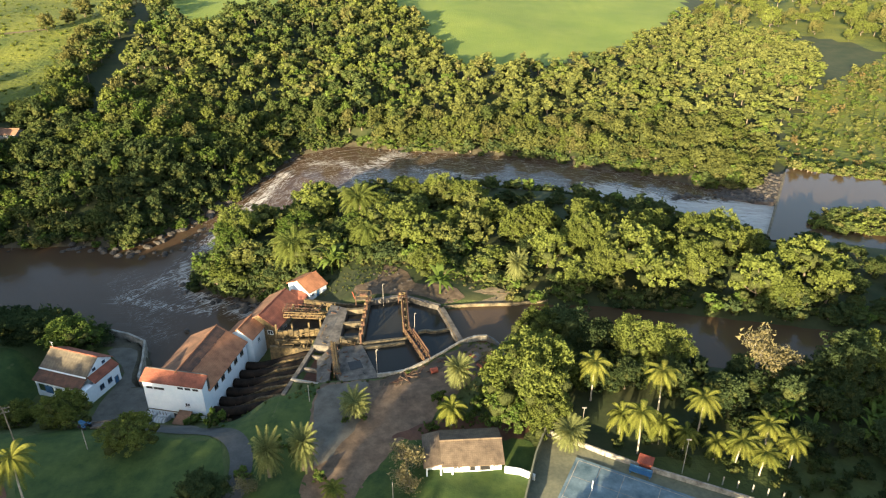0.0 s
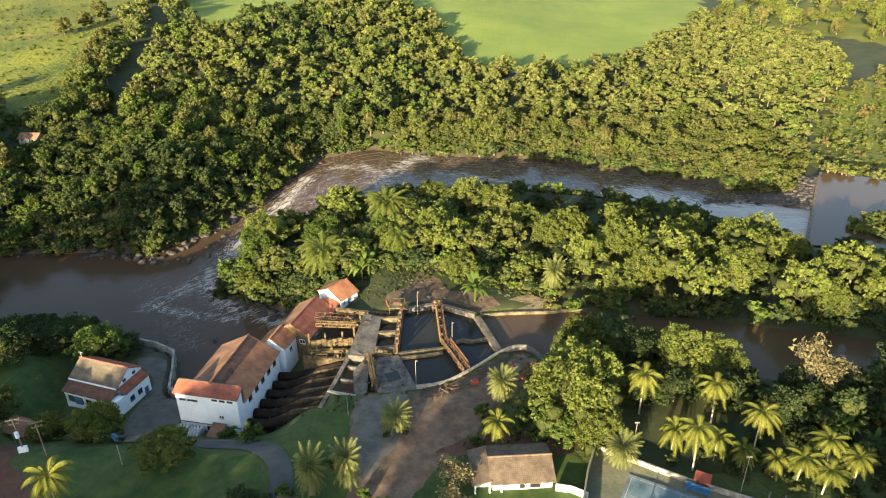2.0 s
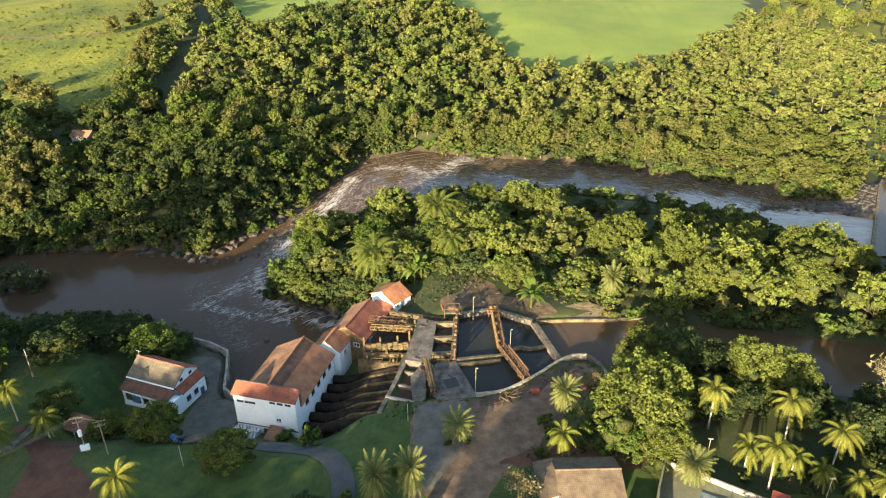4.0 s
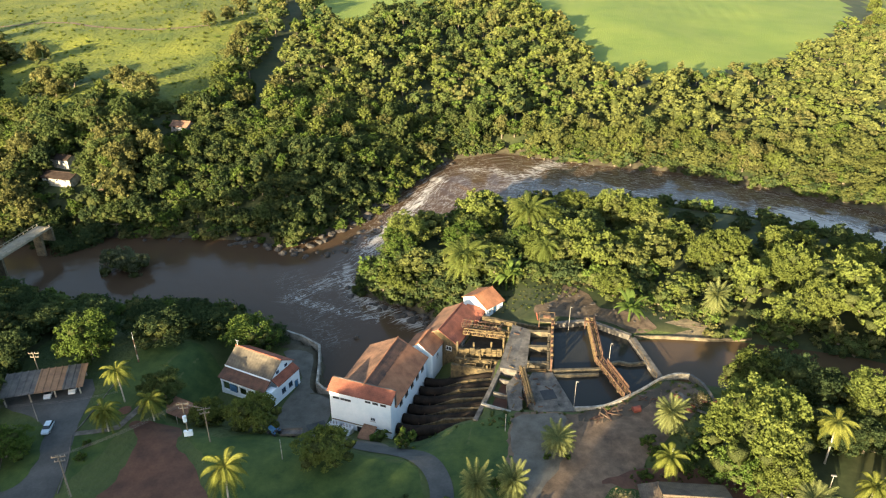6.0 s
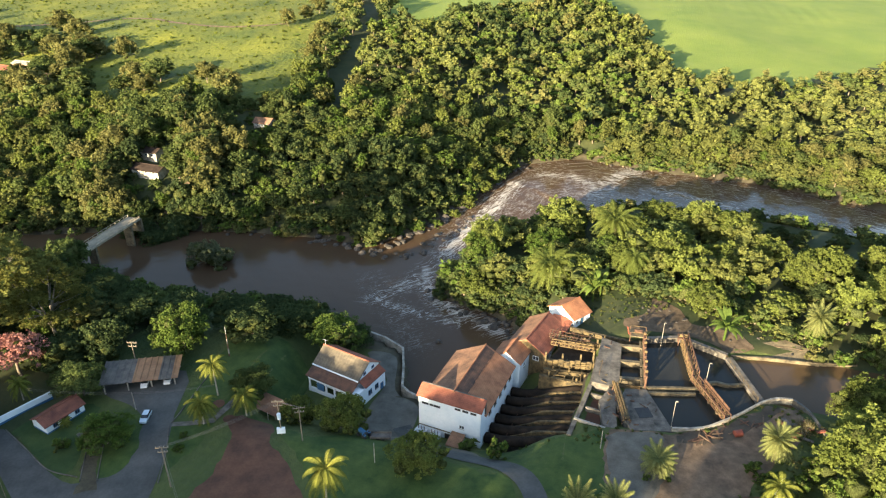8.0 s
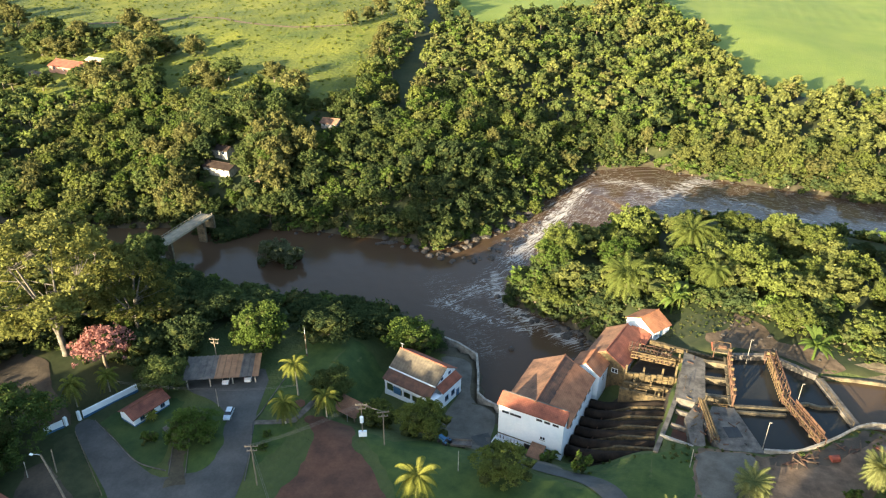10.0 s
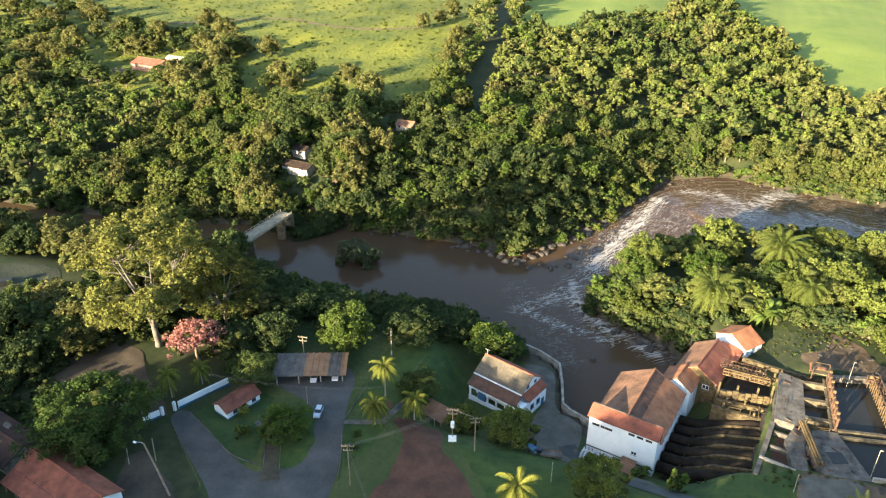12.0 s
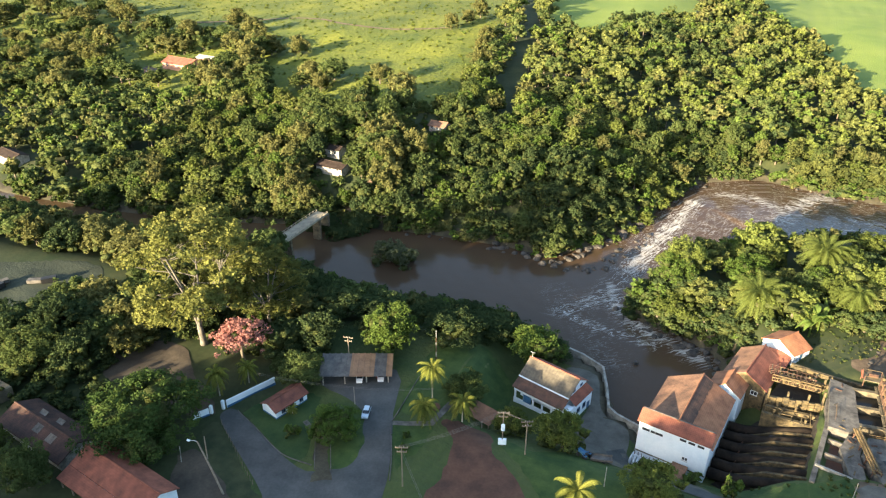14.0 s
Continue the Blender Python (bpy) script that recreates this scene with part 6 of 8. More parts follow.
part("end_roof", Shape().hexa([(14.02, 2.6, 9.3), (16.2, 2.6, 8.0), (16.2, 11.2, 8.0), (14.02, 11.2, 9.3), (14.02, 2.6, 9.5), (16.2, 2.6, 8.2), (16.2, 11.2, 8.2), (14.02, 11.2, 9.5)]), M_TILE_RED, hs)
part("end_wall", Shape().box(15.6, 15.9, 2.2, 11.2, 2.6, 7.95), M_WHITE, hs)
part("porch_wall", Shape().box(-0.1, 14.1, -0.5, -0.2, 2.6, 4.6), M_WHITE, hs)
part("porch_wall", Shape().box(-0.1, 14.1, -0.5, -0.2, 7.0, 7.85), M_WHITE, hs)
for i in range(6):
    part("porch_post", Shape().box(0.05 + i * 2.72, 0.5 + i * 2.72, -0.52, -0.18, 4.6, 7.0), M_WHITE, hs)
part("porch_end", Shape().box(13.9, 15.9, -0.5, 2.19, 2.6, 7.95), M_WHITE, hs)
part("blue_lattice", Shape().box(2.9, 5.2, -0.62, -0.53, 4.7, 6.9), M_BLUE, hs)
for y in (4.6, 7.4):
    window_on(hs, pose(15.904, y, 5.0, 0, 0, 90), 1.3, 1.3, M_BLUE)
door_on(hs, pose(15.906, 9.6, 3.0, 0, 0, 90), 1.2, 2.3, M_BLUE)
for y in (5.2, 8.6):
    window_on(hs, pose(14.004, y, 9.9, 0, 0, 90), 0.9, 0.7, M_BLUE, sill=False)
dish = thing("roof_antenna", hs.matrix_world @ pose(0.2, 6.9, 13.1), "thin metal television antenna on the roof", "antenna")
part("mast", Shape().tube([(0, 0, 0), (0, 0, 1.6)], [0.05, 0.04], 6), M_GREY_METAL, dish)
part("boom", Shape().beam((-0.7, 0, 1.5), (0.7, 0, 1.5), 0.05, 0.05), M_GREY_METAL, dish)
sh = thing("garden_shed", pose(-108.5, 128.2, z_at(-108.5, 128.2), 0, 0, -18), "low open shed with dark sheet roof below the slope", "shed")
part("roof", Shape().hexa([(-4, -2.5, 2.4), (4, -2.5, 2.4), (4, 2.5, 3.0), (-4, 2.5, 3.0), (-4, -2.5, 2.5), (4, -2.5, 2.5), (4, 2.5, 3.1), (-4, 2.5, 3.1)]), M_TILE_OLD, sh)
for x in (-3.6, 3.6):
    for y in (-2.2, 2.2):
        part("post", Shape().box(x - 0.12, x + 0.12, y - 0.12, y + 0.12, -0.8, 2.5), M_POLE, sh)


# ---- carport ----
CP = frame_pose(-149.6, 120.6, 8.9, 23.5)
cp = thing("carport", CP, "long open carport with ribbed rusted sheet roof on white posts", "carport")
sheet_count = 12
for i in range(sheet_count):
    x0, x1 = i * 18.4 / sheet_count, (i + 1) * 18.4 / sheet_count
    n = 4
    s = Shape()
    for k in range(n):
        a, b = x0 + (x1 - x0) * k / n, x0 + (x1 - x0) * (k + 1) / n
        h0 = 0.16 if k == 0 else 0.0
        s.hexa([(a, -0.4, 3.2), (b, -0.4, 3.2), (b, 8.2, 4.1), (a, 8.2, 4.1), (a, -0.4, 3.26 + h0), (b, -0.4, 3.26 + h0), (b, 8.2, 4.16 + h0), (a, 8.2, 4.16 + h0)])
    part("roof_sheet", s, M_CORR if i in (5, 6, 7, 8, 11) else M_CORR_GREY, cp, "brown rusted roof sheet" if i in (5, 6, 7, 8, 11) else "grey weathered roof sheet")
for x in (0.9, 6.4, 11.9, 17.4):
    part("post", Shape().box(x - 0.15, x + 0.15, 0.1, 0.4, -0.5, 3.2), M_CONCRETE_PALE, cp)
    part("post", Shape().box(x - 0.15, x + 0.15, 7.3, 7.6, -0.5, 3.95), M_CONCRETE_PALE, cp)
    part("rafter", Shape().hexa([(x - 0.08, -0.3, 3.0), (x + 0.08, -0.3, 3.0), (x + 0.08, 8.1, 3.9), (x - 0.08, 8.1, 3.9), (x - 0.08, -0.3, 3.19), (x + 0.08, -0.3, 3.19), (x + 0.08, 8.1, 4.08), (x - 0.08, 8.1, 4.08)]), M_POLE, cp)


def car(x, y, yaw, paint, label):
    """A small hatchback: body, cabin, glass, lamps and four wheels."""
    c = thing("car", pose(x, y, z_at(x, y) + 0.1, 0, 0, yaw), label, "car")
    w, l = 0.84, 2.0
    ring = lambda y_, z_, k: [(-w * k, y_, z_), (w * k, y_, z_)]
    prof = [(-l, 0.35, 0.90), (-l, 0.78, 0.94), (-l * 0.92, 0.95, 0.95), (l * 0.45, 0.98, 1.0), (l * 0.95, 0.80, 0.93), (l, 0.55, 0.90), (l, 0.32, 0.88)]
    s = Shape()
    v = [p for y_, z_, k in prof for p in ring(y_, z_, k)]
    n = len(prof)
    f = [(2 * i, 2 * i + 1, 2 * i + 3, 2 * i + 2) for i in range(n - 1)] + [(2 * n - 2, 2 * n - 1, 1, 0)] + [tuple(2 * i for i in range(n - 1, -1, -1))[::-1], tuple(2 * i + 1 for i in range(n))[::-1]]
    part("body", s.add(v, f), paint, c)
    cab = [(-l * 0.93, 0.96, 0.92), (-l * 0.70, 1.42, 0.74), (l * 0.12, 1.44, 0.74), (l * 0.48, 0.985, 0.92)]
    cv = [p for y_, z_, k in cab for p in ring(y_, z_, k)]
    part("cabin", Shape().add(cv, [(0, 1, 3, 2), (4, 5, 7, 6), (0, 2, 4, 6), (1, 7, 5, 3)]), M_GLASS, c, "dark car windows")
    part("roof_panel", Shape().box(-w * 0.75, w * 0.75, -l * 0.71, l * 0.13, 1.43, 1.48), paint, c)
    for sx in (-1, 1):
        part("headlight", Shape().box(sx * w * 0.62 - 0.16, sx * w * 0.62 + 0.16, l * 0.985, l * 1.005, 0.58, 0.74), M_WHITE, c)
        part("tail_light", Shape().box(sx * w * 0.7 - 0.1, sx * w * 0.7 + 0.1, -l * 1.008, -l * 0.99, 0.62, 0.86), M_RED_PAINT, c)
        for y_ in (-l * 0.62, l * 0.62):
            wh = part("wheel", Shape().tube([(sx * w * 0.80, y_, 0.30), (sx * w * 1.0, y_, 0.30)], [0.30, 0.30], 14), M_RUBBER, c)
            part("rim", Shape().tube([(sx * w * 0.99, y_, 0.30), (sx * w * 1.012, y_, 0.30)], [0.18, 0.18], 10), M_GREY_METAL, wh)
    return c


car(-132.9, 114.6, 196, M_CAR, "pale blue hatchback parked on the asphalt lot")
car(-140.9, 126.0, 203, M_CAR_WHITE, "white hatchback parked under the carport")
car(-136.2, 128.6, 203, M_CAR_WHITE, "white car parked in the carport's shade")
mb = thing("motorcycle", CP @ pose(14.4, 2.0, 0.1, 0, 0, 20), "small dark motorcycle parked under the carport", "motorcycle")
for y in (-0.65, 0.65):
    part("wheel", Shape().tube([(-0.06, y, 0.3), (0.06, y, 0.3)], [0.3, 0.3], 12), M_RUBBER, mb)
part("body", Shape().beam((0, -0.6, 0.6), (0, 0.5, 0.75), 0.25, 0.3).beam((0, 0.5, 0.3), (0, 0.35, 1.05), 0.08, 0.08), M_RED_PAINT, mb)
part("handlebar", Shape().beam((-0.35, 0.35, 1.05), (0.35, 0.35, 1.05), 0.05, 0.05), M_DARK, mb)

# ---- gatehouse and boundary wall ----
gt = thing("gatehouse", frame_pose(-157.2, 107.2, 8.6, -17), "small white gatehouse with red tile roof and blue base", "hut")
gable_walls(gt, 0, 5.2, 0, 9.4, -0.6, 2.7, 3.9, M_WHITE, 0.25)
gable_roof(gt, 0, 5.2, 0, 9.4, 2.72, 3.95, M_TILE_DULL, M_TILE_DULL, 0.4, 0.15)
part("blue_base", Shape().box(5.203, 5.235, 0.0, 9.4, -0.6, 0.7).box(0, 5.2, -0.035, -0.003, -0.6, 0.7), M_BLUE, gt)
door_on(gt, pose(5.24, 4.8, 0.1, 0, 0, 90), 1.0, 2.1, M_DARK)
window_on(gt, pose(5.206, 7.6, 1.2, 0, 0, 90), 1.0, 0.8, M_BLUE)
window_on(gt, pose(5.206, 2.2, 1.2, 0, 0, 90), 1.0, 0.8, M_BLUE)
for line in ([(-166.2, 105.0), (-160.8, 117.2)], [(-170.2, 97.6), (-168.2, 101.0)]):
    solid("boundary_wall", Shape().wall(line, 0.3, 7.4, 10.7), M_WHITE, "white boundary wall with dark blue foot", "wall", "boundary walls by the gate")
    solid("wall_foot", Shape().wall([(x + 0.22, y - 0.1) for x, y in line], 0.1, 7.4, 9.2), M_BLUE, "dark blue painted foot of the boundary wall", "trim", kind="structure")
for k, (x, y) in enumerate(((-166.6, 104.2), (-168.0, 101.6))):
    solid("gate_post", Shape().box(x - 0.3, x + 0.3, y - 0.3, y + 0.3, 7.6, 11.1), M_WHITE, "white gate post beside the drive", "post", "gate posts")
for line in ([(-163, 105), (-153, 100.4), (-144, 96.2), (-136, 95.4)], [(-131.0, 95.2), (-138.6, 107.6)], [(-134.6, 94.4), (-141.4, 105.6)], [(-125.8, 113.1), (-121.2, 104.6), (-117.9, 97)], [(-127, 132), (-125.9, 114.2)]):
    pts = smooth_line(line, 6)
    solid("kerb", Shape().wall(pts, 0.18, lambda x, y: z_at(x, y) - 0.3, lambda x, y: z_at(x, y) + 0.24), M_CONCRETE, "pale concrete kerb along the asphalt", "kerb", kind="structure")
for name, line, w in (("footpath", [(-125.4, 113.6), (-116.6, 116.8)], 1.6), ("footpath", [(-117.0, 116.2), (-115.4, 126.4)], 1.5), ("footpath", [(-145.6, 107.6), (-140.2, 104.4)], 1.2)):
    drape(name, strip_outline(line, w), M_CONCRETE, 0.16, "narrow concrete footpath across the lawn", "path", 0.8)
for x, y in ((-118.6, 122.2), (-113.6, 118.4)):
    ring = [(x + 1.5 * math.cos(a), y + 1.5 * math.sin(a)) for a in np.arange(0, 6.28, 0.4)]
    drape("flower_bed", ring, M_SOIL, 0.14, "round brick-red flower bed in the lawn", "flower bed", 0.7)

# ---- cottage and court ----
ct = thing("cottage", frame_pose(-3.4, 100.2, 0, 4), "low whitewashed cottage with weathered tile roof", "cottage")
gable_walls(ct, 3.6, 15.2, 1.2, 9.8, 15.0, 18.2, 19.9, M_WHITE, 0.3, "x")
gable_roof(ct, 3.4, 15.4, 0.4, 10.4, 18.15, 20.0, M_TILE_BROWN, M_TILE_BROWN, 0.3, 0.18, "x")
part("wing_wall", Shape().box(0.2, 3.55, 2.2, 9.6, 15.0, 17.6), M_WHITE, ct)
part("wing_roof", Shape().hexa([(-0.4, 0.6, 17.3), (3.38, 0.6, 18.2), (3.38, 10.2, 18.2), (-0.4, 10.2, 17.3), (-0.4, 0.6, 17.5), (3.38, 0.6, 18.5), (3.38, 10.2, 18.5), (-0.4, 10.2, 17.5)]), M_TILE_BROWN, ct)
for x in (0.1, 2.9, 5.2):
    part("porch_post", Shape().box(x, x + 0.3, 0.5, 0.8, 15.0, 17.5 if x < 3 else 18.0), M_WHITE, ct)
door_on(ct, pose(9.4, 1.196, 15.7), 1.0, 2.1, M_DARK)
door_on(ct, pose(11.9, 1.196, 15.7), 2.0, 2.1, M_DARK)
window_on(ct, pose(6.4, 1.196, 16.6), 1.2, 1.0)
window_on(ct, pose(14.0, 1.196, 16.6), 1.0, 1.0)
solid("garden_wall", Shape().wall([(12.2, 101.6), (15.2, 101.0), (18.0, 99.4)], 0.25, 14.8, 17.3), M_WHITE, "whitewashed garden wall beside the cottage", "wall", kind="structure")
solid("court_wall", Shape().wall([(21.9, 112.2), (18.6, 104), (15.4, 93), (14, 86)], 0.35, 14.6, 18.6), M_COURT_EDGE, "faded green wall along the sports court", "wall", kind="structure")
solid("court_wall", Shape().wall([(22.1, 112.4), (38.2, 103.2), (58, 94.0), (66, 89)], 0.35, 14.6, 17.0), M_CONCRETE_PALE, "low pale wall along the sports court", "wall", kind="structure")
CO = frame_pose(27.2, 105.4, 15.98, -27)
solid("court_surface", Shape().box(0, 34, -24, 0, -0.3, 0.05, CO), M_COURT, "worn pale blue painted court surface", "court", kind="structure")
lines = thing("court_lines", CO, "faded white painted court lines", "marking")
for x0, x1, y0, y1 in ((0.6, 33.4, -0.75, -0.6), (0.6, 0.75, -18, -0.75), (5.2, 5.32, -18, -0.76), (10.0, 10.12, -18, -0.76), (0.76, 33, -5.4, -5.28), (0.76, 33, -11.2, -11.08), (17, 17.12, -18, -0.76)):
    part("line", Shape().box(x0, x1, y0, y1, 0.054, 0.062), M_CONCRETE_PALE, lines)
bn = thing("bench", CO @ pose(12.6, 1.6, 0.1), "blue painted concrete spectator bench by the court", "bench")
part("seat", Shape().box(-2.2, 2.2, -0.9, 0.2, 0.4, 0.55), M_BLUE, bn)
part("backrest", Shape().box(-2.2, 2.2, 0.2, 0.35, 0.3, 1.2), M_BLUE, bn)
for x in (-1.9, 1.9):
    part("leg", Shape().box(x - 0.15, x + 0.15, -0.8, 0.19, -0.2, 0.4), M_BLUE, bn)
bx = thing("red_kiosk", CO @ pose(13.0, 3.6, 0.0), "small red sheet kiosk behind the court wall", "kiosk")
part("body", Shape().box(-1.3, 1.3, -0.7, 0.9, -0.4, 1.6), M_RED_PAINT, bx)
part("roof", Shape().hexa([(-1.5, -1.0, 1.6), (1.5, -1.0, 1.6), (1.5, 1.2, 2.0), (-1.5, 1.2, 2.0), (-1.5, -1.0, 1.7), (1.5, -1.0, 1.7), (1.5, 1.2, 2.1), (-1.5, 1.2, 2.1)]), M_RED_PAINT, bx)
lamp_post(47.5, 101.3, 15.6, 8.8, "lamp posts of the court", 2)
lamp_post(29.0, 110.6, 15.6, 8.8, "lamp posts of the court", 2)
for i in range(9):
    x, y = lerp2((52, 99.4), (72, 91.5), i / 8)
    fp = solid("fence_post", Shape().box(x - 0.1, x + 0.1, y - 0.1, y + 0.1, 15.2, 17.6), M_CONCRETE_PALE, "pale concrete fence post under the palms", "post", "fence posts under the palms")
solid("goal_post", Shape().tube([(28.6, 96.5, 15.8), (28.6, 96.5, 18.6)], [0.1, 0.1], 8), M_WHITE, "white painted post on the court", "post")


# ---- poles and wires ----
def power_pole(x, y, h, yaw, label, box=False):
    z = z_at(x, y)
    pp = thing("power_pole", pose(x, y, z, 0, 0, yaw), label, "power pole", "power poles")
    part("pole", Shape().tube([(0, 0, -0.8), (0, 0, h)], [0.16, 0.11], 8), M_POLE, pp)
    for zz, w in ((h - 0.4, 1.3), (h - 1.5, 1.0)):
        part("cross_arm", Shape().beam((-w, 0.18, zz), (w, 0.18, zz), 0.14, 0.16), M_POLE, pp)
        for k in (-0.9, -0.3, 0.3, 0.9):
            part("insulator", Shape().tube([(k * w, 0.18, zz + 0.08), (k * w, 0.18, zz + 0.4)], [0.06, 0.045], 6), M_CONCRETE_PALE, pp)
    if box:
        part("pole_transformer", Shape().tube([(0, -0.5, h - 4.6), (0, -0.5, h - 3.2)], [0.42, 0.42], 12), M_WHITE, pp, "pale transformer can on the pole")
        part("meter_box", Shape().box(-0.9, 0.9, -0.3, 0.3, 0.6, 2.0), M_WHITE, pp, "white cabinet at the pole's foot")
    return pp


power_pole(-114.7, 96.7, 10.6, 20, "wooden power pole with two cross arms beside the lot")
power_pole(-93.9, 114.8, 9.3, 25, "leaning wooden power pole with cross arms on the lawn")
power_pole(-99.6, 116.2, 9.6, 20, "power pole carrying a pale transformer can", True)
power_pole(-147.2, 131.6, 8.6, 10, "power pole with cross arms behind the carport")
wi = thing("power_lines", pose(0, 0, 0), "thin sagging power lines between poles", "cable")


def wire(a, b, sag, r=0.022):
    a, b = Vector(a), Vector(b)
    pts = [a.lerp(b, i / 10) - Vector((0, 0, sag * 4 * (i / 10) * (1 - i / 10))) for i in range(11)]
    part("wire", Shape().tube(pts, [r] * 11, 4, False), M_WIRE, wi)


for k in (-0.9, -0.3, 0.3, 0.9):
    wire((-114.7 + k, 96.9 + k * 0.4, z_at(-114.7, 96.7) + 10.5), (-99.6 + k, 116.4 + k * 0.4, z_at(-99.6, 116.2) + 9.5), 0.8)
    wire((-99.6 + k, 116.4, z_at(-99.6, 116.2) + 9.5), (-93.9 + k, 115.0, z_at(-93.9, 114.8) + 9.2), 0.2)
for k in (0, 0.5):
    wire((-137.5, 117 + k, z_at(-137.5, 117) + 5), (-118, 121 + k, z_at(-118, 121) + 6.5), 0.5)
    wire((-137.5, 117 + k, z_at(-137.5, 117) + 5), (-162, 112 + k, z_at(-162, 112) + 6), 0.5)
    wire((-114.7, 96.7 + k, z_at(-114.7, 96.7) + 9), (-80, 60, 19), 0.8)
for x, y, h, lean in ((-137.5, 117.2, 5.2, 0), (-76.2, 111.6, 5.4, 0), (-30.6, 124.4, 4.8, 0), (-9.5, 94.5, 5.0, 0), (-107.0, 123.8, 2.2, 0), (-163.5, 86.0, 4.6, 0.5)):
    solid("garden_pole", Shape().tube([(x, y, z_at(x, y) - 0.5), (x + lean, y, z_at(x, y) + h)], [0.11, 0.08], 7), M_CONCRETE_PALE, "slim pale pole standing on the grass", "pole", "slim poles on the lawns")
solid("white_post", Shape().tube([(2.4, 118.6, 15.0), (3.0, 118.7, 19.6)], [0.17, 0.15], 8), M_WHITE, "white painted post among bushes", "post")
lp2 = thing("street_lamp", pose(-148.4, 81.8, z_at(-148.4, 81.8)), "tall leaning wooden street lamp pole with a short arm", "street lamp")
part("pole", Shape().tube([(0, 0, -0.6), (-4.6, 2.2, 3.7), (-9.4, 4.4, 7.6)], [0.24, 0.21, 0.17], 8), M_POLE, lp2)
part("arm", Shape().tube([(-9.3, 4.4, 7.5), (-10.0, 4.1, 7.9), (-10.9, 3.8, 7.8)], [0.07, 0.06, 0.05], 6), M_GREY_METAL, lp2)
part("lamp_head", Shape().box(-11.5, -10.8, 3.6, 4.0, 7.68, 7.9), M_WHITE, lp2)
solid("short_pole", Shape().tube([(-158.8, 89.0, z_at(-158.8, 89.0) - 0.4), (-159.6, 90.0, z_at(-158.8, 89.0) + 5.4)], [0.15, 0.12], 8), M_POLE, "short wooden pole beside the street lamp", "pole")
for i in range(14):
    x, y = lerp2((-163.2, 99.4), (-144.6, 86.2), i / 13)
    solid("drive_post", Shape().tube([(x, y, z_at(x, y) - 0.3), (x + 0.05, y, z_at(x, y) + 1.5)], [0.09, 0.07], 6), M_BARK, "dark wooden fence post along the drive", "post", "fence posts along the drive")
mast = thing("red_white_mast", pose(-126.2, 141.0, z_at(-126.2, 141.0)), "thin red and white banded mast on the slope", "mast")
for i in range(5):
    part("band", Shape().tube([(0, 0, -0.5 + 1.5 * i), (0, 0, 1.0 + 1.5 * i)], [0.22 - 0.03 * i, 0.20 - 0.03 * i], 8), M_RUST if i % 2 == 0 else M_CONCRETE_PALE, mast)
part("tip", Shape().tube([(0, 0, 6.9), (0, 0, 9.2)], [0.06, 0.03], 6), M_GREY_METAL, mast)

# blue tractor and trailer in the yard's shade
tc = thing("tractor", pose(-82.0, 121.8, z_at(-82.0, 121.8) + 0.15, 0, 0, 60), "small blue tractor parked in the shade", "tractor")
part("body", Shape().box(-0.4, 0.4, 0.0, 1.9, 0.8, 1.5), M_BLUE, tc)
part("seat", Shape().box(-0.35, 0.35, -0.7, -0.1, 1.0, 1.5), M_DARK, tc)
part("mudguard", Shape().box(-0.95, -0.45, -0.9, 0.1, 1.2, 1.35).box(0.45, 0.95, -0.9, 0.1, 1.2, 1.35), M_BLUE, tc)
for sx in (-0.75, 0.75):
    for y, r in ((-0.4, 0.7), (1.5, 0.42)):
        part("wheel", Shape().tube([(sx - 0.18, y, r), (sx + 0.18, y, r)], [r, r], 14), M_RUBBER, tc)
tl = thing("trailer", pose(-78.6, 122.6, z_at(-78.6, 122.6) + 0.1, 0, 0, -78), "flat grey farm trailer beside the tractor", "trailer")
part("bed", Shape().box(-0.9, 0.9, -2.4, 2.4, 0.75, 0.95), M_CORR_GREY, tl)
part("side_board", Shape().box(-0.95, -0.9, -2.4, 2.4, 0.95, 1.4), M_CORR_GREY, tl)
part("side_board", Shape().box(0.9, 0.95, -2.4, 2.4, 0.95, 1.4), M_CORR_GREY, tl)
for sx in (-0.8, 0.8):
    part("wheel", Shape().tube([(sx - 0.12, -0.6, 0.38), (sx + 0.12, -0.6, 0.38)], [0.38, 0.38], 12), M_RUBBER, tl)
    part("wheel", Shape().tube([(sx - 0.12, 0.5, 0.38), (sx + 0.12, 0.5, 0.38)], [0.38, 0.38], 12), M_RUBBER, tl)
# planter, debris and buoy by the basin
solid("orange_float", Shape().tube([(-3.0, 134.4, 15.6), (-1.4, 135.0, 15.7)], [0.75, 0.75], 12), M_RED_PAINT, "rusty orange tank lying by the basin wall", "tank")
dr = np.random.default_rng(8)
for i in range(26):
    x, y = lerp2((-15, 130.6), (3, 142), dr.uniform())
    x, y = x + dr.normal() * 0.8 + 0.8, y + dr.normal() * 0.8 - 1.4
    a = dr.uniform(0, 3.14)
    z = z_at(x, y) + 0.2
    solid("scrap_timber", Shape().beam((x - math.cos(a) * 1.2, y - math.sin(a) * 1.2, z), (x + math.cos(a) * 1.2, y + math.sin(a) * 1.2, z + 0.15), 0.22, 0.14), M_RUST if i % 3 else M_DIRT, "scrap timber and rusted steel lying by the basin", "scrap", "scrap by the basin wall")
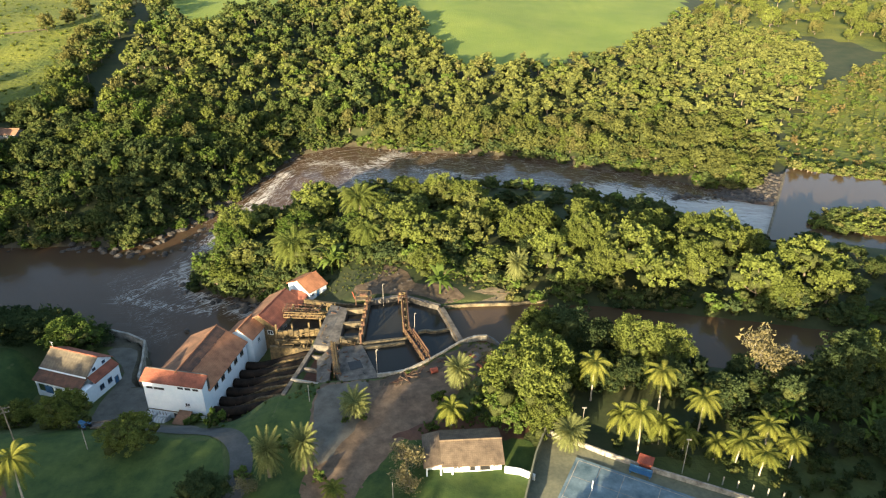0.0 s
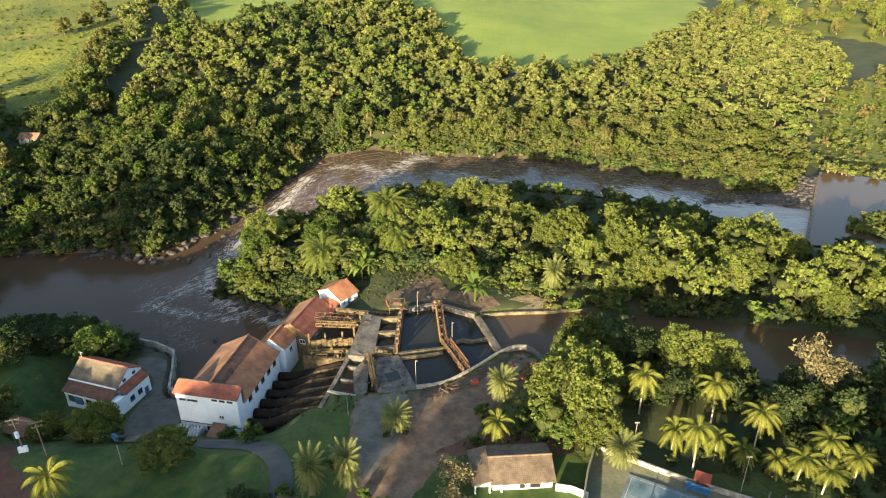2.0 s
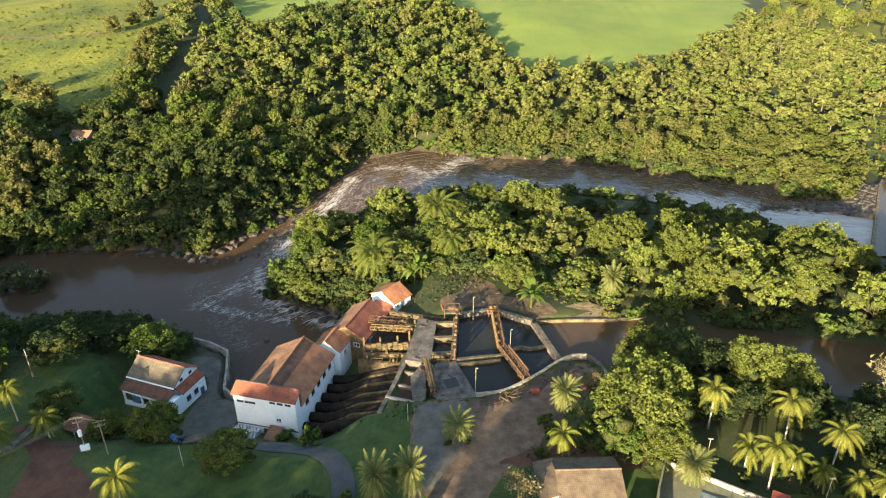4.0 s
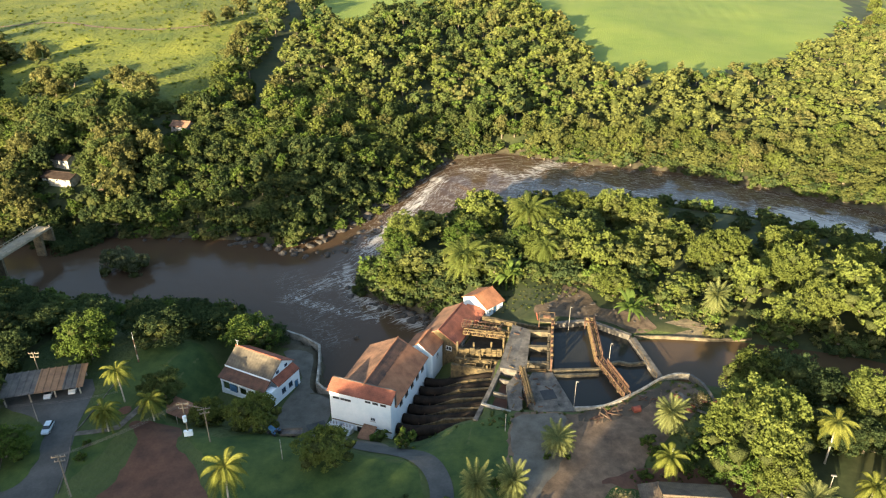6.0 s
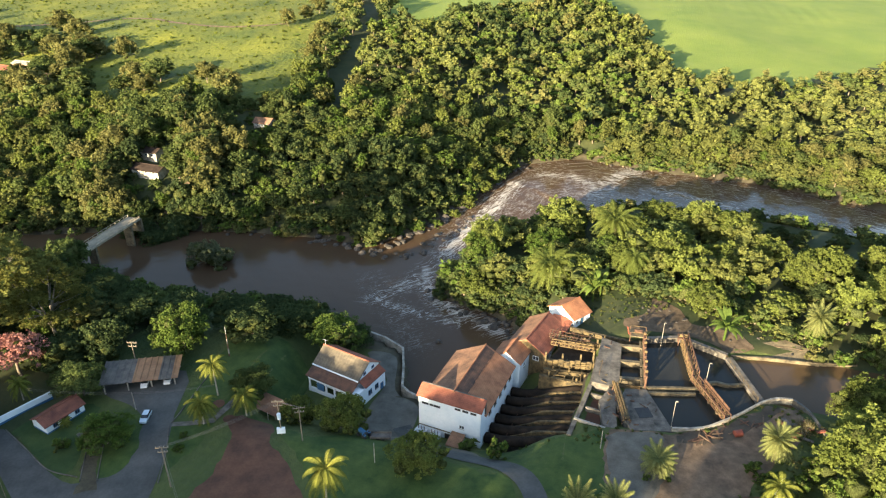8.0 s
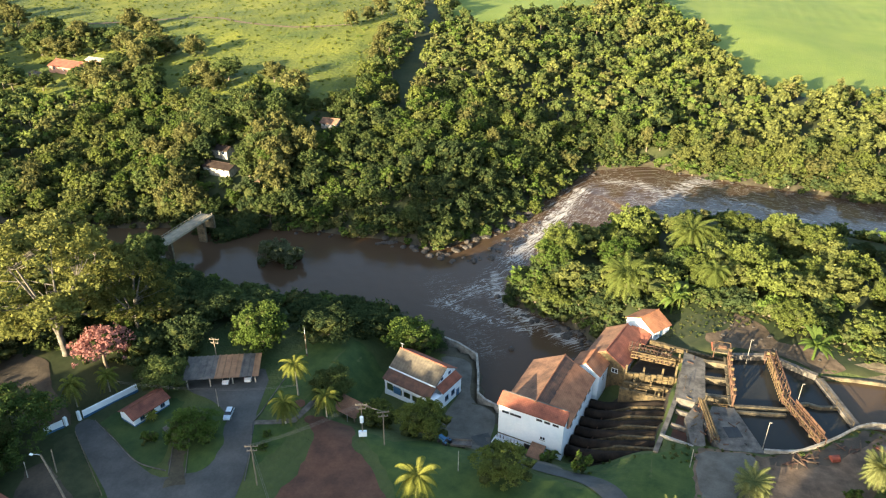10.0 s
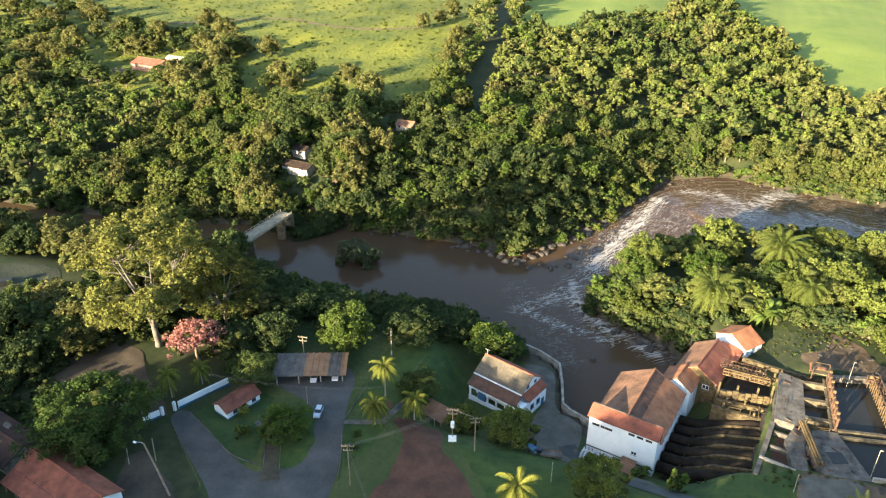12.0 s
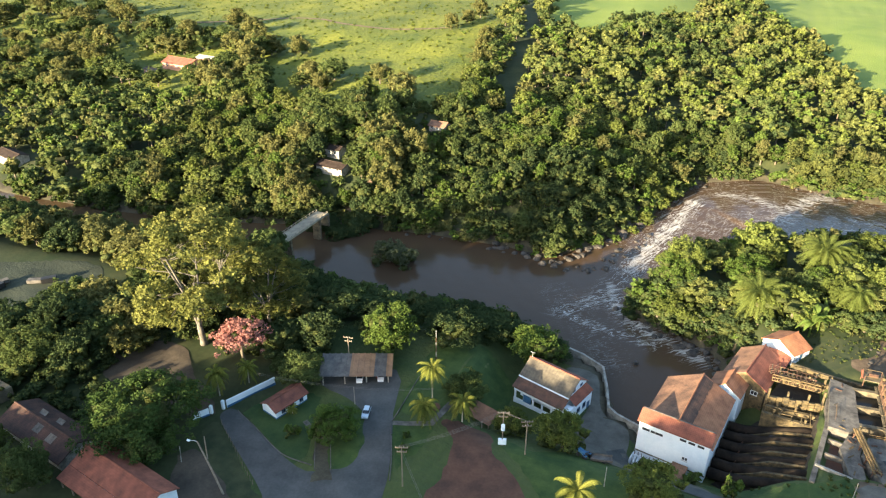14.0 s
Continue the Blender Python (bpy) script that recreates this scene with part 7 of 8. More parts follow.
for i in range(14):
    x, y = 10.5 + dr.normal() * 2.2, 138.5 + dr.normal() * 2.6
    a = dr.uniform(0, 3.14)
    z = z_at(x, y) + 0.25
    solid("rubble_slab", Shape().beam((x - math.cos(a) * 1.0, y - math.sin(a), z), (x + math.cos(a) * 1.0, y + math.sin(a), z + 0.3), 0.7, 0.2), M_TILE_RED if i % 2 else M_CONCRETE, "broken tiles and slabs heaped on the bank", "rubble", "rubble on the bank")

# ---- red roofs near the western edge ----
rl_ = thing("long_house", frame_pose(-179.4, 83.1, 0, -10.6), "long house with bright red clay tile roof", "house")
gable_walls(rl_, 0, 24, -9.3, -1.7, 8.0, 12.6, 14.4, M_WHITE, 0.3, "x")
gable_roof(rl_, 0, 24, -9.3, -1.7, 12.65, 14.5, M_TILE_RED, M_TILE_RED, 0.5, 0.2, "x")
part("veranda_roof", Shape().hexa([(-0.5, -13.0, 10.9), (24.5, -13.0, 10.9), (24.5, -9.85, 12.1), (-0.5, -9.85, 12.1), (-0.5, -13.0, 11.1), (24.5, -13.0, 11.1), (24.5, -9.85, 12.3), (-0.5, -9.85, 12.3)]), M_TILE_RED, rl_)
for i in range(7):
    part("veranda_post", Shape().box(0.2 + i * 3.9, 0.45 + i * 3.9, -12.7, -12.45, 8.0, 11.0), M_POLE, rl_)
lo = thing("old_long_house", frame_pose(-207.7, 87.0, 0, -10), "long low house with old tile roof darkened for shade and patches", "house")
gable_walls(lo, 0, 24, -9, 0, 8.0, 11.2, 13.2, M_CONCRETE_PALE, 0.3, "x")
gable_roof(lo, 0, 24, -9, 0, 11.25, 13.3, M_TILE_DARK, M_TILE_DARK, 0.6, 0.2, "x")
for x, y in ((7, -3), (13, -2.6), (16, -6.5), (10.5, -6.2)):
    k = 13.3 - abs(y + 4.5) * 0.456
    part("skylight", Shape().hexa([(x, y - 0.9, k - 0.34), (x + 2.4, y - 0.9, k - 0.34), (x + 2.4, y + 0.9, k + 0.46), (x, y + 0.9, k + 0.46), (x, y - 0.9, k - 0.24), (x + 2.4, y - 0.9, k - 0.24), (x + 2.4, y + 0.9, k + 0.56), (x, y + 0.9, k + 0.56)] if y > -4.5 else
         [(x, y - 0.9, k - 0.46), (x + 2.4, y - 0.9, k - 0.46), (x + 2.4, y + 0.9, k + 0.34), (x, y + 0.9, k + 0.34), (x, y - 0.9, k - 0.36), (x + 2.4, y - 0.9, k - 0.36), (x + 2.4, y + 0.9, k + 0.44), (x, y + 0.9, k + 0.44)]), M_CONCRETE, lo, "pale grey roof patch")
solid("grey_shed", Shape().box(-4, 4, -2.5, 2.5, 8.2, 11.4, pose(-222, 86, 0, 0, 0, -8)), M_CONCRETE_DARK, "low grey flat-roofed shed", "shed")

# ---- houses beyond the river ----
M_PINK_WALL = material("salmon_painted_wall", (0.36, 0.19, 0.13), (0.48, 0.27, 0.19), scale=0.5, fine=6)
M_DARK_ROOF = material("dark_sheet_roof", (0.024, 0.017, 0.014), (0.055, 0.040, 0.032), scale=0.5, fine=6, spec=0.1)


def far_house(name, x, y, yaw, w, l, wall_h, rise, roof, label, wall=None):
    z = z_at(x, y)
    h = thing(name, pose(x, y, z, 0, 0, yaw), label, "house")
    gable_walls(h, -w / 2, w / 2, -l / 2, l / 2, -1.2, wall_h, wall_h + rise, wall or M_CONCRETE_PALE, 0.3, "x")
    gable_roof(h, -w / 2, w / 2, -l / 2, l / 2, wall_h + 0.05, wall_h + rise + 0.1, roof, roof, 0.5, 0.2, "x")
    for k in (-0.3, 0.05, 0.32):
        window_on(h, pose(k * w, -l / 2 - 0.004, 1.1), 1.2, 1.1, M_WHITE)
    return h


# these two white houses get a greyer wall tone in place of shade
far_house("river_house", -220, 246.5, -6, 13.5, 7.5, 2.5, 1.2, M_DARK_ROOF, "white house with dark roof among the trees beyond the river", M_CONCRETE_PALE)
far_house("upper_house", -226.0, 255.5, -6, 11.0, 5.0, 3.2, 0.9, M_DARK_ROOF, "small white house with grey roof behind another", M_CONCRETE_PALE)
far_house("clearing_house", -189, 291, -4, 8, 6, 2.6, 1.4, M_TILE_OLD, "small house with brown tile roof in a clearing", M_CONCRETE_PALE)
far_house("farm_house", -392, 350, -8, 24, 13, 3.2, 2.6, M_TILE_RED, "red-roofed farmhouse among garden trees", M_PINK_WALL)
far_house("farm_annex", -380, 359, -8, 13, 6, 3.4, 0.9, M_CONCRETE_PALE, "pale flat annex beside the farmhouse", M_PINK_WALL)
far_house("terrace_house", -406, 338, -14, 13, 5, 2.4, 0.8, M_TILE_BROWN, "low cream terrace house below the farmhouse", M_PINK_WALL)
far_house("bank_house", -381, 215, -14, 18, 8, 3.6, 1.4, M_DARK_ROOF, "white house with dark roof on the far bank")
drape("pond_far", smooth_line([(-282, 311), (-272, 309), (-259, 306), (-262, 310), (-275, 314)], 4, True), M_POOL, 0.1, "small grey farm pond in the pasture", "pond", 2)
drape("track_far", strip_outline([(-470, 440), (-400, 462), (-358, 456), (-325, 440), (-290, 434.5), (-266, 436), (-246, 442)], 3.2), M_DIRT, 0.15, "pale dirt track across the pasture", "road", 5)

# ---- bridge ----
br = thing("bridge", pose(-206.3, 200.0, 0, 0, 0, -1), "narrow concrete bridge with thin rails over the river", "bridge")
part("deck", Shape().box(-2.6, 2.6, -23, 13.5, 9.1, 9.6), M_BRIDGE, br)
for x in (-2.6, 2.35):
    part("kerb", Shape().box(x, x + 0.25, -23, 13.5, 9.6, 9.85), M_BRIDGE, br)
    part("rail", Shape().box(x + 0.06, x + 0.18, -23, 13.5, 10.55, 10.67), M_BRIDGE, br)
    for i in range(16):
        y = -22.6 + i * 2.38
        part("rail_post", Shape().box(x + 0.03, x + 0.22, y, y + 0.2, 9.85, 10.55), M_BRIDGE, br)
for y in (-10, 9.0):
    part("pier", Shape().box(-1.7, 1.7, y - 0.45, y + 0.45, -3, 8.9), M_CONCRETE_DARK, br)
part("abutment", Shape().box(-2.6, 2.6, 13.45, 14.3, 4, 9.3), M_CONCRETE_DARK, br)
part("abutment", Shape().box(-3.2, 3.2, -26, -22.8, 0, 9.5), M_CONCRETE, br)
for i, (x, y) in enumerate(((-263, 131), (-259, 133), (-272, 126), (-270, 123))):
    z = z_at(x, y)
    solid("parked_trailer", Shape().box(-2.2, 2.2, -1, 1, 0.4, 1.5 + 0.5 * (i % 2), pose(x, y, z, 0, 0, 30 + 20 * i)).tube([(x - 0.8, y - 1.0, z + 0.45), (x - 0.8, y + 1.0, z + 0.45)], [0.45, 0.45], 10), M_DARK if i % 2 else M_CONCRETE,
          "dark farm trailer parked on the grassy lot", "trailer", "trailers on the lot")

# ---- single trees ----
def twig_tree(name, label, seed):
    """A half-bare tree: three orders of thin branches and small pale leaves at their ends."""
    rng = np.random.default_rng(seed)
    ob = thing(name, Matrix(), label, "tree")
    wood, tips = Shape(), []

    def grow(p, d, length, r, depth):
        q = p + d * length
        wood.tube([p, p.lerp(q, 0.5) + Vector(rng.normal(size=3)) * length * 0.05, q], [r, r * 0.8, r * 0.55], 4, False)
        if depth == 0:
            tips.append(q)
            return
        for i in range(5 if depth > 1 else 6):
            e = (d * 0.75 + Vector(rng.normal(size=3)) * 0.55 + Vector((0, 0, 0.12))).normalized()
            grow(p.lerp(q, rng.uniform(0.45, 1.0)), e, length * rng.uniform(0.55, 0.85), r * 0.5, depth - 1)
    grow(Vector((0, 0, -0.4)), Vector((0.05, 0, 1)), 2.6, 0.17, 3)
    part("trunk", wood, M_TWIG, ob)
    t = np.array([tuple(q) for q in tips])
    p = np.repeat(t, 9, axis=0) + rng.normal(size=(len(t) * 9, 3)) * 0.35
    a = rng.normal(size=p.shape) * 0.13
    b = rng.normal(size=p.shape) * 0.16
    v = np.stack([p - a, p + a, p + b], 1).reshape(-1, 3)
    part("crown", mesh_arrays("crown", v, np.arange(len(v)).reshape(-1, 3), [L_DRY]), L_DRY, ob)
    return ob


T_BROAD = tree_kind("broadleaf_tree", "broadleaf tree with a dense rounded green crown", L_MID, 101, 5.0, 0.9, 10.0, 17, 2200, 0.54)
T_BROAD_B = tree_kind("broadleaf_tree", "broadleaf tree with an uneven yellow-green crown", L_FRESH, 102, 4.8, 0.8, 9.0, 18, 2200, 0.54)
T_DARK = tree_kind("dark_tree", "dark green broadleaf tree with a dense crown", L_DARK, 103, 4.8, 0.5, 8.8, 16, 2100, 0.54)
T_FLAT = tree_kind("spreading_tree", "spreading tree with flat layered yellow-green crown", L_FRESH, 104, 6.4, 3.0, 8.4, 20, 2200, 0.54, flat=0.55)
T_BRIGHT = tree_kind("mango_tree", "leafy tree with bright fresh green crown", L_BRIGHT, 105, 4.6, 0.8, 9.0, 18, 2200, 0.53)
T_OLIVE = tree_kind("broad_olive_tree", "broad tree with a full olive-coloured crown", L_OLIVE, 106, 4.9, 0.6, 9.8, 18, 2600, 0.50)
T_BROAD_FINE = tree_kind("broadleaf_tree", "broadleaf tree with a dense rounded green crown", L_MID, 121, 5.0, 0.9, 10.0, 24, 7000, 0.30)
T_YELLOW_FINE = tree_kind("broadleaf_tree", "broadleaf tree with an uneven yellow-green crown", L_FRESH, 122, 4.8, 0.8, 9.0, 26, 7000, 0.30)
T_DARK_FINE = tree_kind("dark_tree", "dark green broadleaf tree with a dense crown", L_DARK, 123, 4.8, 0.5, 8.8, 24, 5500, 0.32)
T_BRIGHT_FINE = tree_kind("mango_tree", "leafy tree with bright fresh green crown", L_BRIGHT, 125, 4.6, 0.8, 9.0, 26, 7000, 0.30)
T_LOW = tree_kind("dark_tree", "low dark green broadleaf tree with a dense crown", L_DARK, 127, 4.8, 0.5, 8.8, 14, 1100, 0.66)
T_RIVER_BUSH = tree_kind("river_bush", "grey-green feathery bush standing in the river", L_GREY, 128, 4.2, 0.2, 6.0, 24, 5000, 0.30, flat=0.8)
FINE = {T_BROAD: T_BROAD_FINE, T_BROAD_B: T_YELLOW_FINE, T_DARK: T_DARK_FINE, T_BRIGHT: T_BRIGHT_FINE}
T_DOME = tree_kind("dome_tree", "large dome-shaped tree with dense mid-green crown", L_DOME, 112, 5.6, 0.9, 8.6, 50, 15000, 0.24, flat=0.8, core=0.88)
T_PINK = tree_kind("pink_flowering_tree", "small tree covered in pink blossom", L_PINK, 107, 4.4, 2.6, 7.0, 13, 4200, 0.30, core=0.45)
T_SHRUB = tree_kind("round_shrub", "rounded leafy garden shrub", L_BRIGHT, 108, 1.7, 0.1, 2.5, 8, 560, 0.34, trunk=0.1)
T_DRY = twig_tree("bare_twiggy_tree", "half-bare pale twiggy tree with sparse leaves", 109)


def eucalyptus_kind(seed, radius, base, top):
    """Pale stems that part low and rise steeply, limbs out to many airy boughs of leaves."""
    rng = np.random.default_rng(seed)
    lobes = round_lobes(rng, radius, base, top, 60, 0.75, (0.15, 0.29))
    v, q, inside = crown_arrays(rng, lobes[1:], 21000, 0.42, 0.8, coarse=True, core=0.42, clump=30, insides=40)
    ob = thing("eucalyptus_tree", Matrix(), "tall eucalyptus with pale trunk and airy yellow-green crown", "tree")
    s = Shape()
    fork = Vector((0.3, 0, 5.0))
    s.tube([(0, 0, -0.4), (0.1, 0, 1.0), (0.2, 0, 3.0), fork], [0.8, 0.55, 0.5, 0.46], 9)
    ends = []
    for i in range(5):
        a = 1.3 * i + rng.uniform(-0.3, 0.3)
        out = radius * rng.uniform(0.18, 0.42)
        tip = Vector((math.cos(a) * out, math.sin(a) * out, base + (top - base) * rng.uniform(0.45, 0.7)))
        bend = fork.lerp(tip, 0.5) + Vector((-math.sin(a), math.cos(a), 0)) * rng.uniform(-0.6, 0.6) - Vector((math.cos(a), math.sin(a), 0)) * 0.5
        s.tube([fork, fork.lerp(bend, 0.6), bend, tip], [0.36, 0.30, 0.24, 0.12], 7, False)
        ends += [(fork.lerp(bend, 0.8), 0.3), (bend, 0.22), (bend.lerp(tip, 0.6), 0.16), (tip, 0.11)]
    for x, y, z, r, *_ in lobes[1:]:
        goal = Vector((x, y, z - 0.2 * r))
        near, thick = min(ends, key=lambda e: (e[0] - goal).length + (6 if e[0].z > z else 0))
        mid = near.lerp(goal, 0.55) + Vector((0, 0, -0.05 * (goal - near).length))
        s.tube([near, mid, goal], [thick * 0.7, thick * 0.42, 0.05], 5, False)
    part("trunk", s, M_BARK_GREY, ob, smooth=True)
    part("crown", mesh_arrays("crown", v, q, [L_EUC, L_CORE], inside), L_EUC, ob)
    return ob


T_EUC = eucalyptus_kind(110, 10.5, 7.0, 30.0)
T_BAMBOO = tree_kind("bamboo_clump", "feathery arching yellow-green bamboo clump", L_YELLOW, 111, 4.6, 0.3, 8.5, 20, 2200, 0.52, ragged=0.8)
TEMPLATES = [T_BROAD_FINE, T_YELLOW_FINE, T_DARK_FINE, T_BRIGHT_FINE, T_LOW, T_RIVER_BUSH, T_DOME, T_BROAD, T_BROAD_B, T_DARK, T_FLAT, T_BRIGHT, T_OLIVE, T_PINK, T_SHRUB, T_DRY, T_EUC, T_BAMBOO]


def frond_arrays(length, rise, droop, leaflets, leaf_len, width, a, lift=0.0):
    """One arching feather frond: two rows of narrow leaflets along a bent rib."""
    v, q = [], []
    c, s = math.cos(a), math.sin(a)
    last = None
    for i in range(leaflets + 1):
        t = i / leaflets
        r, z = length * (t - 0.10 * t * t), lift + length * (rise * t - droop * t * t)
        p = np.array([c * r, s * r, z])
        if last is not None:
            d = (p - last) / np.linalg.norm(p - last)
            side = np.array([-s, c, 0.0])
            k = leaf_len * (0.45 + 1.1 * t) if t < 0.5 else leaf_len * (1.0 - 0.75 * (t - 0.5) * 1.6)
            for sg in (-1, 1):
                tip = p + side * sg * k * 0.85 + d * k * 0.45 - np.array([0, 0, k * 0.42])
                n = len(v)
                v += [p - d * width, p + d * width, tip + d * width * 0.3, tip - d * width * 0.3]
                q.append((n, n + 1, n + 2, n + 3))
            n = len(v)
            w = side * 0.05
            v += [last - w, last + w, p + w, p - w]
            q.append((n, n + 1, n + 2, n + 3))
        last = p
    return v, q


def palm_kind(name, label, seed, h, trunk_r, fronds, length, leaflets, leaf_len, bark, leaf, shaft=False, full=False, width=0.13, upright=0.0):
    rng = np.random.default_rng(seed)
    ob = thing(name, Matrix(), label, "palm tree")
    lean = rng.uniform(-0.5, 0.5, 2)
    pts = [(lean[0] * (k / 6) ** 2, lean[1] * (k / 6) ** 2, -0.4 + (h + 0.4) * k / 6) for k in range(7)]
    part("trunk", Shape().tube(pts, [trunk_r * (1.35 if k == 0 else 1.0 - 0.05 * k) for k in range(7)], 9), bark, ob, smooth=True)
    top = np.array(pts[-1])
    if shaft:
        part("crownshaft", Shape().tube([tuple(top - (0, 0, 0.1)), tuple(top + (0, 0, 0.8)), tuple(top + (0, 0, 1.5))], [trunk_r * 0.75, trunk_r * 0.85, trunk_r * 0.3], 8), L_BRIGHT, ob, "smooth green crownshaft")
        top = top + np.array([0, 0, 1.4])
    for i in range(fronds):
        a = 2.399 * i + rng.uniform(-0.2, 0.2)
        u = i / fronds
        rise = ((1.15 - 1.6 * u) if not full else (1.25 - 2.1 * u)) + upright
        v, q = frond_arrays(length * rng.uniform(0.85, 1.1), rise, (0.48 - 0.2 * u) if full else 0.95 - 0.3 * u, leaflets, leaf_len, width, a)
        part("frond", mesh_arrays("frond", np.array(v) + top, q, [leaf]), leaf, ob)
    return ob


P_ROYAL = palm_kind("royal_palm", "royal palm with pale slender trunk and arching fronds", 201, 9.0, 0.2, 26, 4.3, 26, 0.95, M_BARK_PALE, L_PALM, True, width=0.08, upright=0.03)
P_ROYAL_LOW = palm_kind("young_palm", "young feather palm with drooping yellow-green fronds", 202, 4.4, 0.17, 28, 3.5, 24, 0.8, M_BARK_PALE, L_PALM, width=0.08, upright=0.06)
P_DATE = palm_kind("date_palm", "stout date palm with a full ball of stiff fronds", 203, 5.0, 0.5, 90, 3.7, 26, 0.8, M_BARK, L_DATE, False, True, 0.06)
P_FAN = palm_kind("bush_palm", "low bushy palm with spreading fronds", 204, 5.0, 0.25, 34, 4.4, 24, 1.0, M_BARK, L_FRESH, False, False, 0.07)
P_PLUME = palm_kind("plume_palm", "huge clump of long feathery arching fronds", 206, 5.0, 0.5, 76, 6.2, 30, 1.0, M_BARK, L_FRESH, False, False, 0.07, 0.35)
TEMPLATES += [P_ROYAL, P_ROYAL_LOW, P_DATE, P_FAN, P_PLUME]


def banana_kind(seed):
    rng = np.random.default_rng(seed)
    ob = thing("banana_plant", Matrix(), "banana plant with broad pale green leaves", "banana plant")
    part("stem", Shape().tube([(0, 0, -0.3), (0, 0, 2.4)], [0.2, 0.14], 8), L_BRIGHT, ob)
    for i in range(15):
        a = 2.4 * i
        c, s = math.cos(a), math.sin(a)
        L, rise = rng.uniform(2.6, 3.4), rng.uniform(0.5, 1.5)
        v, q = [], []
        for k in range(7):
            t = k / 6
            w = 0.42 * math.sin(math.pi * min(0.97, t * 0.9 + 0.08))
            r, z = L * t * 0.8, 2.2 + L * (rise * t - 0.75 * t * t)
            v += [(c * r + s * w, s * r - c * w, z - 0.12), (c * r, s * r, z), (c * r - s * w, s * r + c * w, z - 0.12)]
            if k:
                n = 3 * k
                q += [(n - 3, n, n + 1, n - 2), (n - 2, n + 1, n + 2, n - 1)]
        part("leaf", mesh_arrays("leaf", v, q, [L_BRIGHT]), L_BRIGHT, ob)
    return ob


P_BANANA = banana_kind(5)
TEMPLATES.append(P_BANANA)

tr_ = np.random.default_rng(21)


def turn():
    return tr_.uniform(0, 360)


# garden, yard and bank
PALMS_AND_GARDEN = [
    (P_ROYAL, -120.4, 125.2, 0.95, 0.98), (P_ROYAL_LOW, -118.4, 115.4, 1.1, 1.25), (P_ROYAL_LOW, -111.2, 121.6, 1.05, 1.3), (P_ROYAL, -79.6, 94.2, 1.1, 1.25), (P_ROYAL_LOW, -173, 100.2, 1.0, 1.7),
    (P_ROYAL_LOW, -170.7, 107.9, 0.95, 1.6), (P_ROYAL_LOW, -167.1, 114.9, 0.9, 1.3), (P_ROYAL_LOW, -150, 109, 0.5, 0.8), (P_DATE, -19.8, 119.8, 1.0, 0.75), (P_DATE, 4.0, 128.6, 0.98, 1.15),
    (P_ROYAL_LOW, 1.8, 115.4, 1.05, 1.15), (P_DATE, 26.4, 108.8, 1.05, 0.9), (P_DATE, -34.7, 101.8, 0.88, 1.65), (P_DATE, -28.1, 103.4, 0.86, 1.6), (P_DATE, 21.6, 176.5, 0.95, 1.45),
    (P_BANANA, -0.8, 171.6, 1.8, 1.1), (P_BANANA, -34.8, 188.6, 1.7, 1.3), (P_BANANA, -32.8, 190.2, 1.4, 1.3)]
COURT_PALMS = [
    (P_BANANA, -31.5, 195, 1.2, 1.3), (P_BANANA, 60, 141, 1.0, 1.0), (P_ROYAL, 47.6, 119.2, 1.0, 1.1), (P_ROYAL, 54.2, 112.4, 1.0, 1.0), (P_ROYAL, 40.0, 106.8, 1.0, 1.05),
    (P_ROYAL, 58.2, 102.5, 0.9, 0.8), (P_ROYAL, 65.4, 106.0, 0.95, 0.85), (P_ROYAL, 69.5, 102.8, 0.9, 0.8), (P_ROYAL, 62.5, 100.6, 0.9, 0.7), (P_ROYAL_LOW, 45.0, 109.5, 1.0, 1.3),
    (P_ROYAL_LOW, 49.5, 107.5, 0.9, 1.2), (P_ROYAL, 33.5, 123.4, 1.0, 1.0), (P_ROYAL_LOW, 55, 105, 0.9, 1.2), (P_ROYAL_LOW, 37.5, 112.5, 1.0, 1.3), (P_PLUME, -48, 199, 1.4, 0.95),
    (P_PLUME, -29.5, 227, 1.4, 1.0), (P_FAN, -24, 199, 1.3, 1.2)]
BASIN_SHRUBS = [
    (P_ROYAL_LOW, -21, 96, 0.8, 0.7), (T_BROAD_B, -66.6, 112.6, 0.84, 0.66), (T_SHRUB, -52.0, 122.0, 1.45, 1.3), (T_DARK, -46.5, 95.5, 0.75, 0.6), (T_SHRUB, -35.2, 109.8, 1.1, 1.0),
    (T_SHRUB, -31, 108, 0.9, 1.2), (T_BROAD_B, -88.3, 126.0, 0.85, 0.85), (T_BROAD_B, -100.6, 126.2, 0.62, 0.72), (T_BROAD, -113.5, 130.5, 0.75, 0.62), (T_DRY, -7.4, 104.0, 0.95, 0.9),
    (T_DRY, -6.5, 98.2, 0.75, 0.8), (T_BROAD_B, 17.5, 120.0, 1.35, 0.9), (T_BROAD_B, 22.0, 114.5, 0.8, 0.95), (T_BRIGHT, 14.5, 115.0, 0.7, 0.9), (T_BROAD_B, 22, 126, 1.2, 1.0),
    (T_SHRUB, -1.0, 123.5, 1.1, 0.9), (T_SHRUB, 0.8, 121, 1.0, 0.8)]
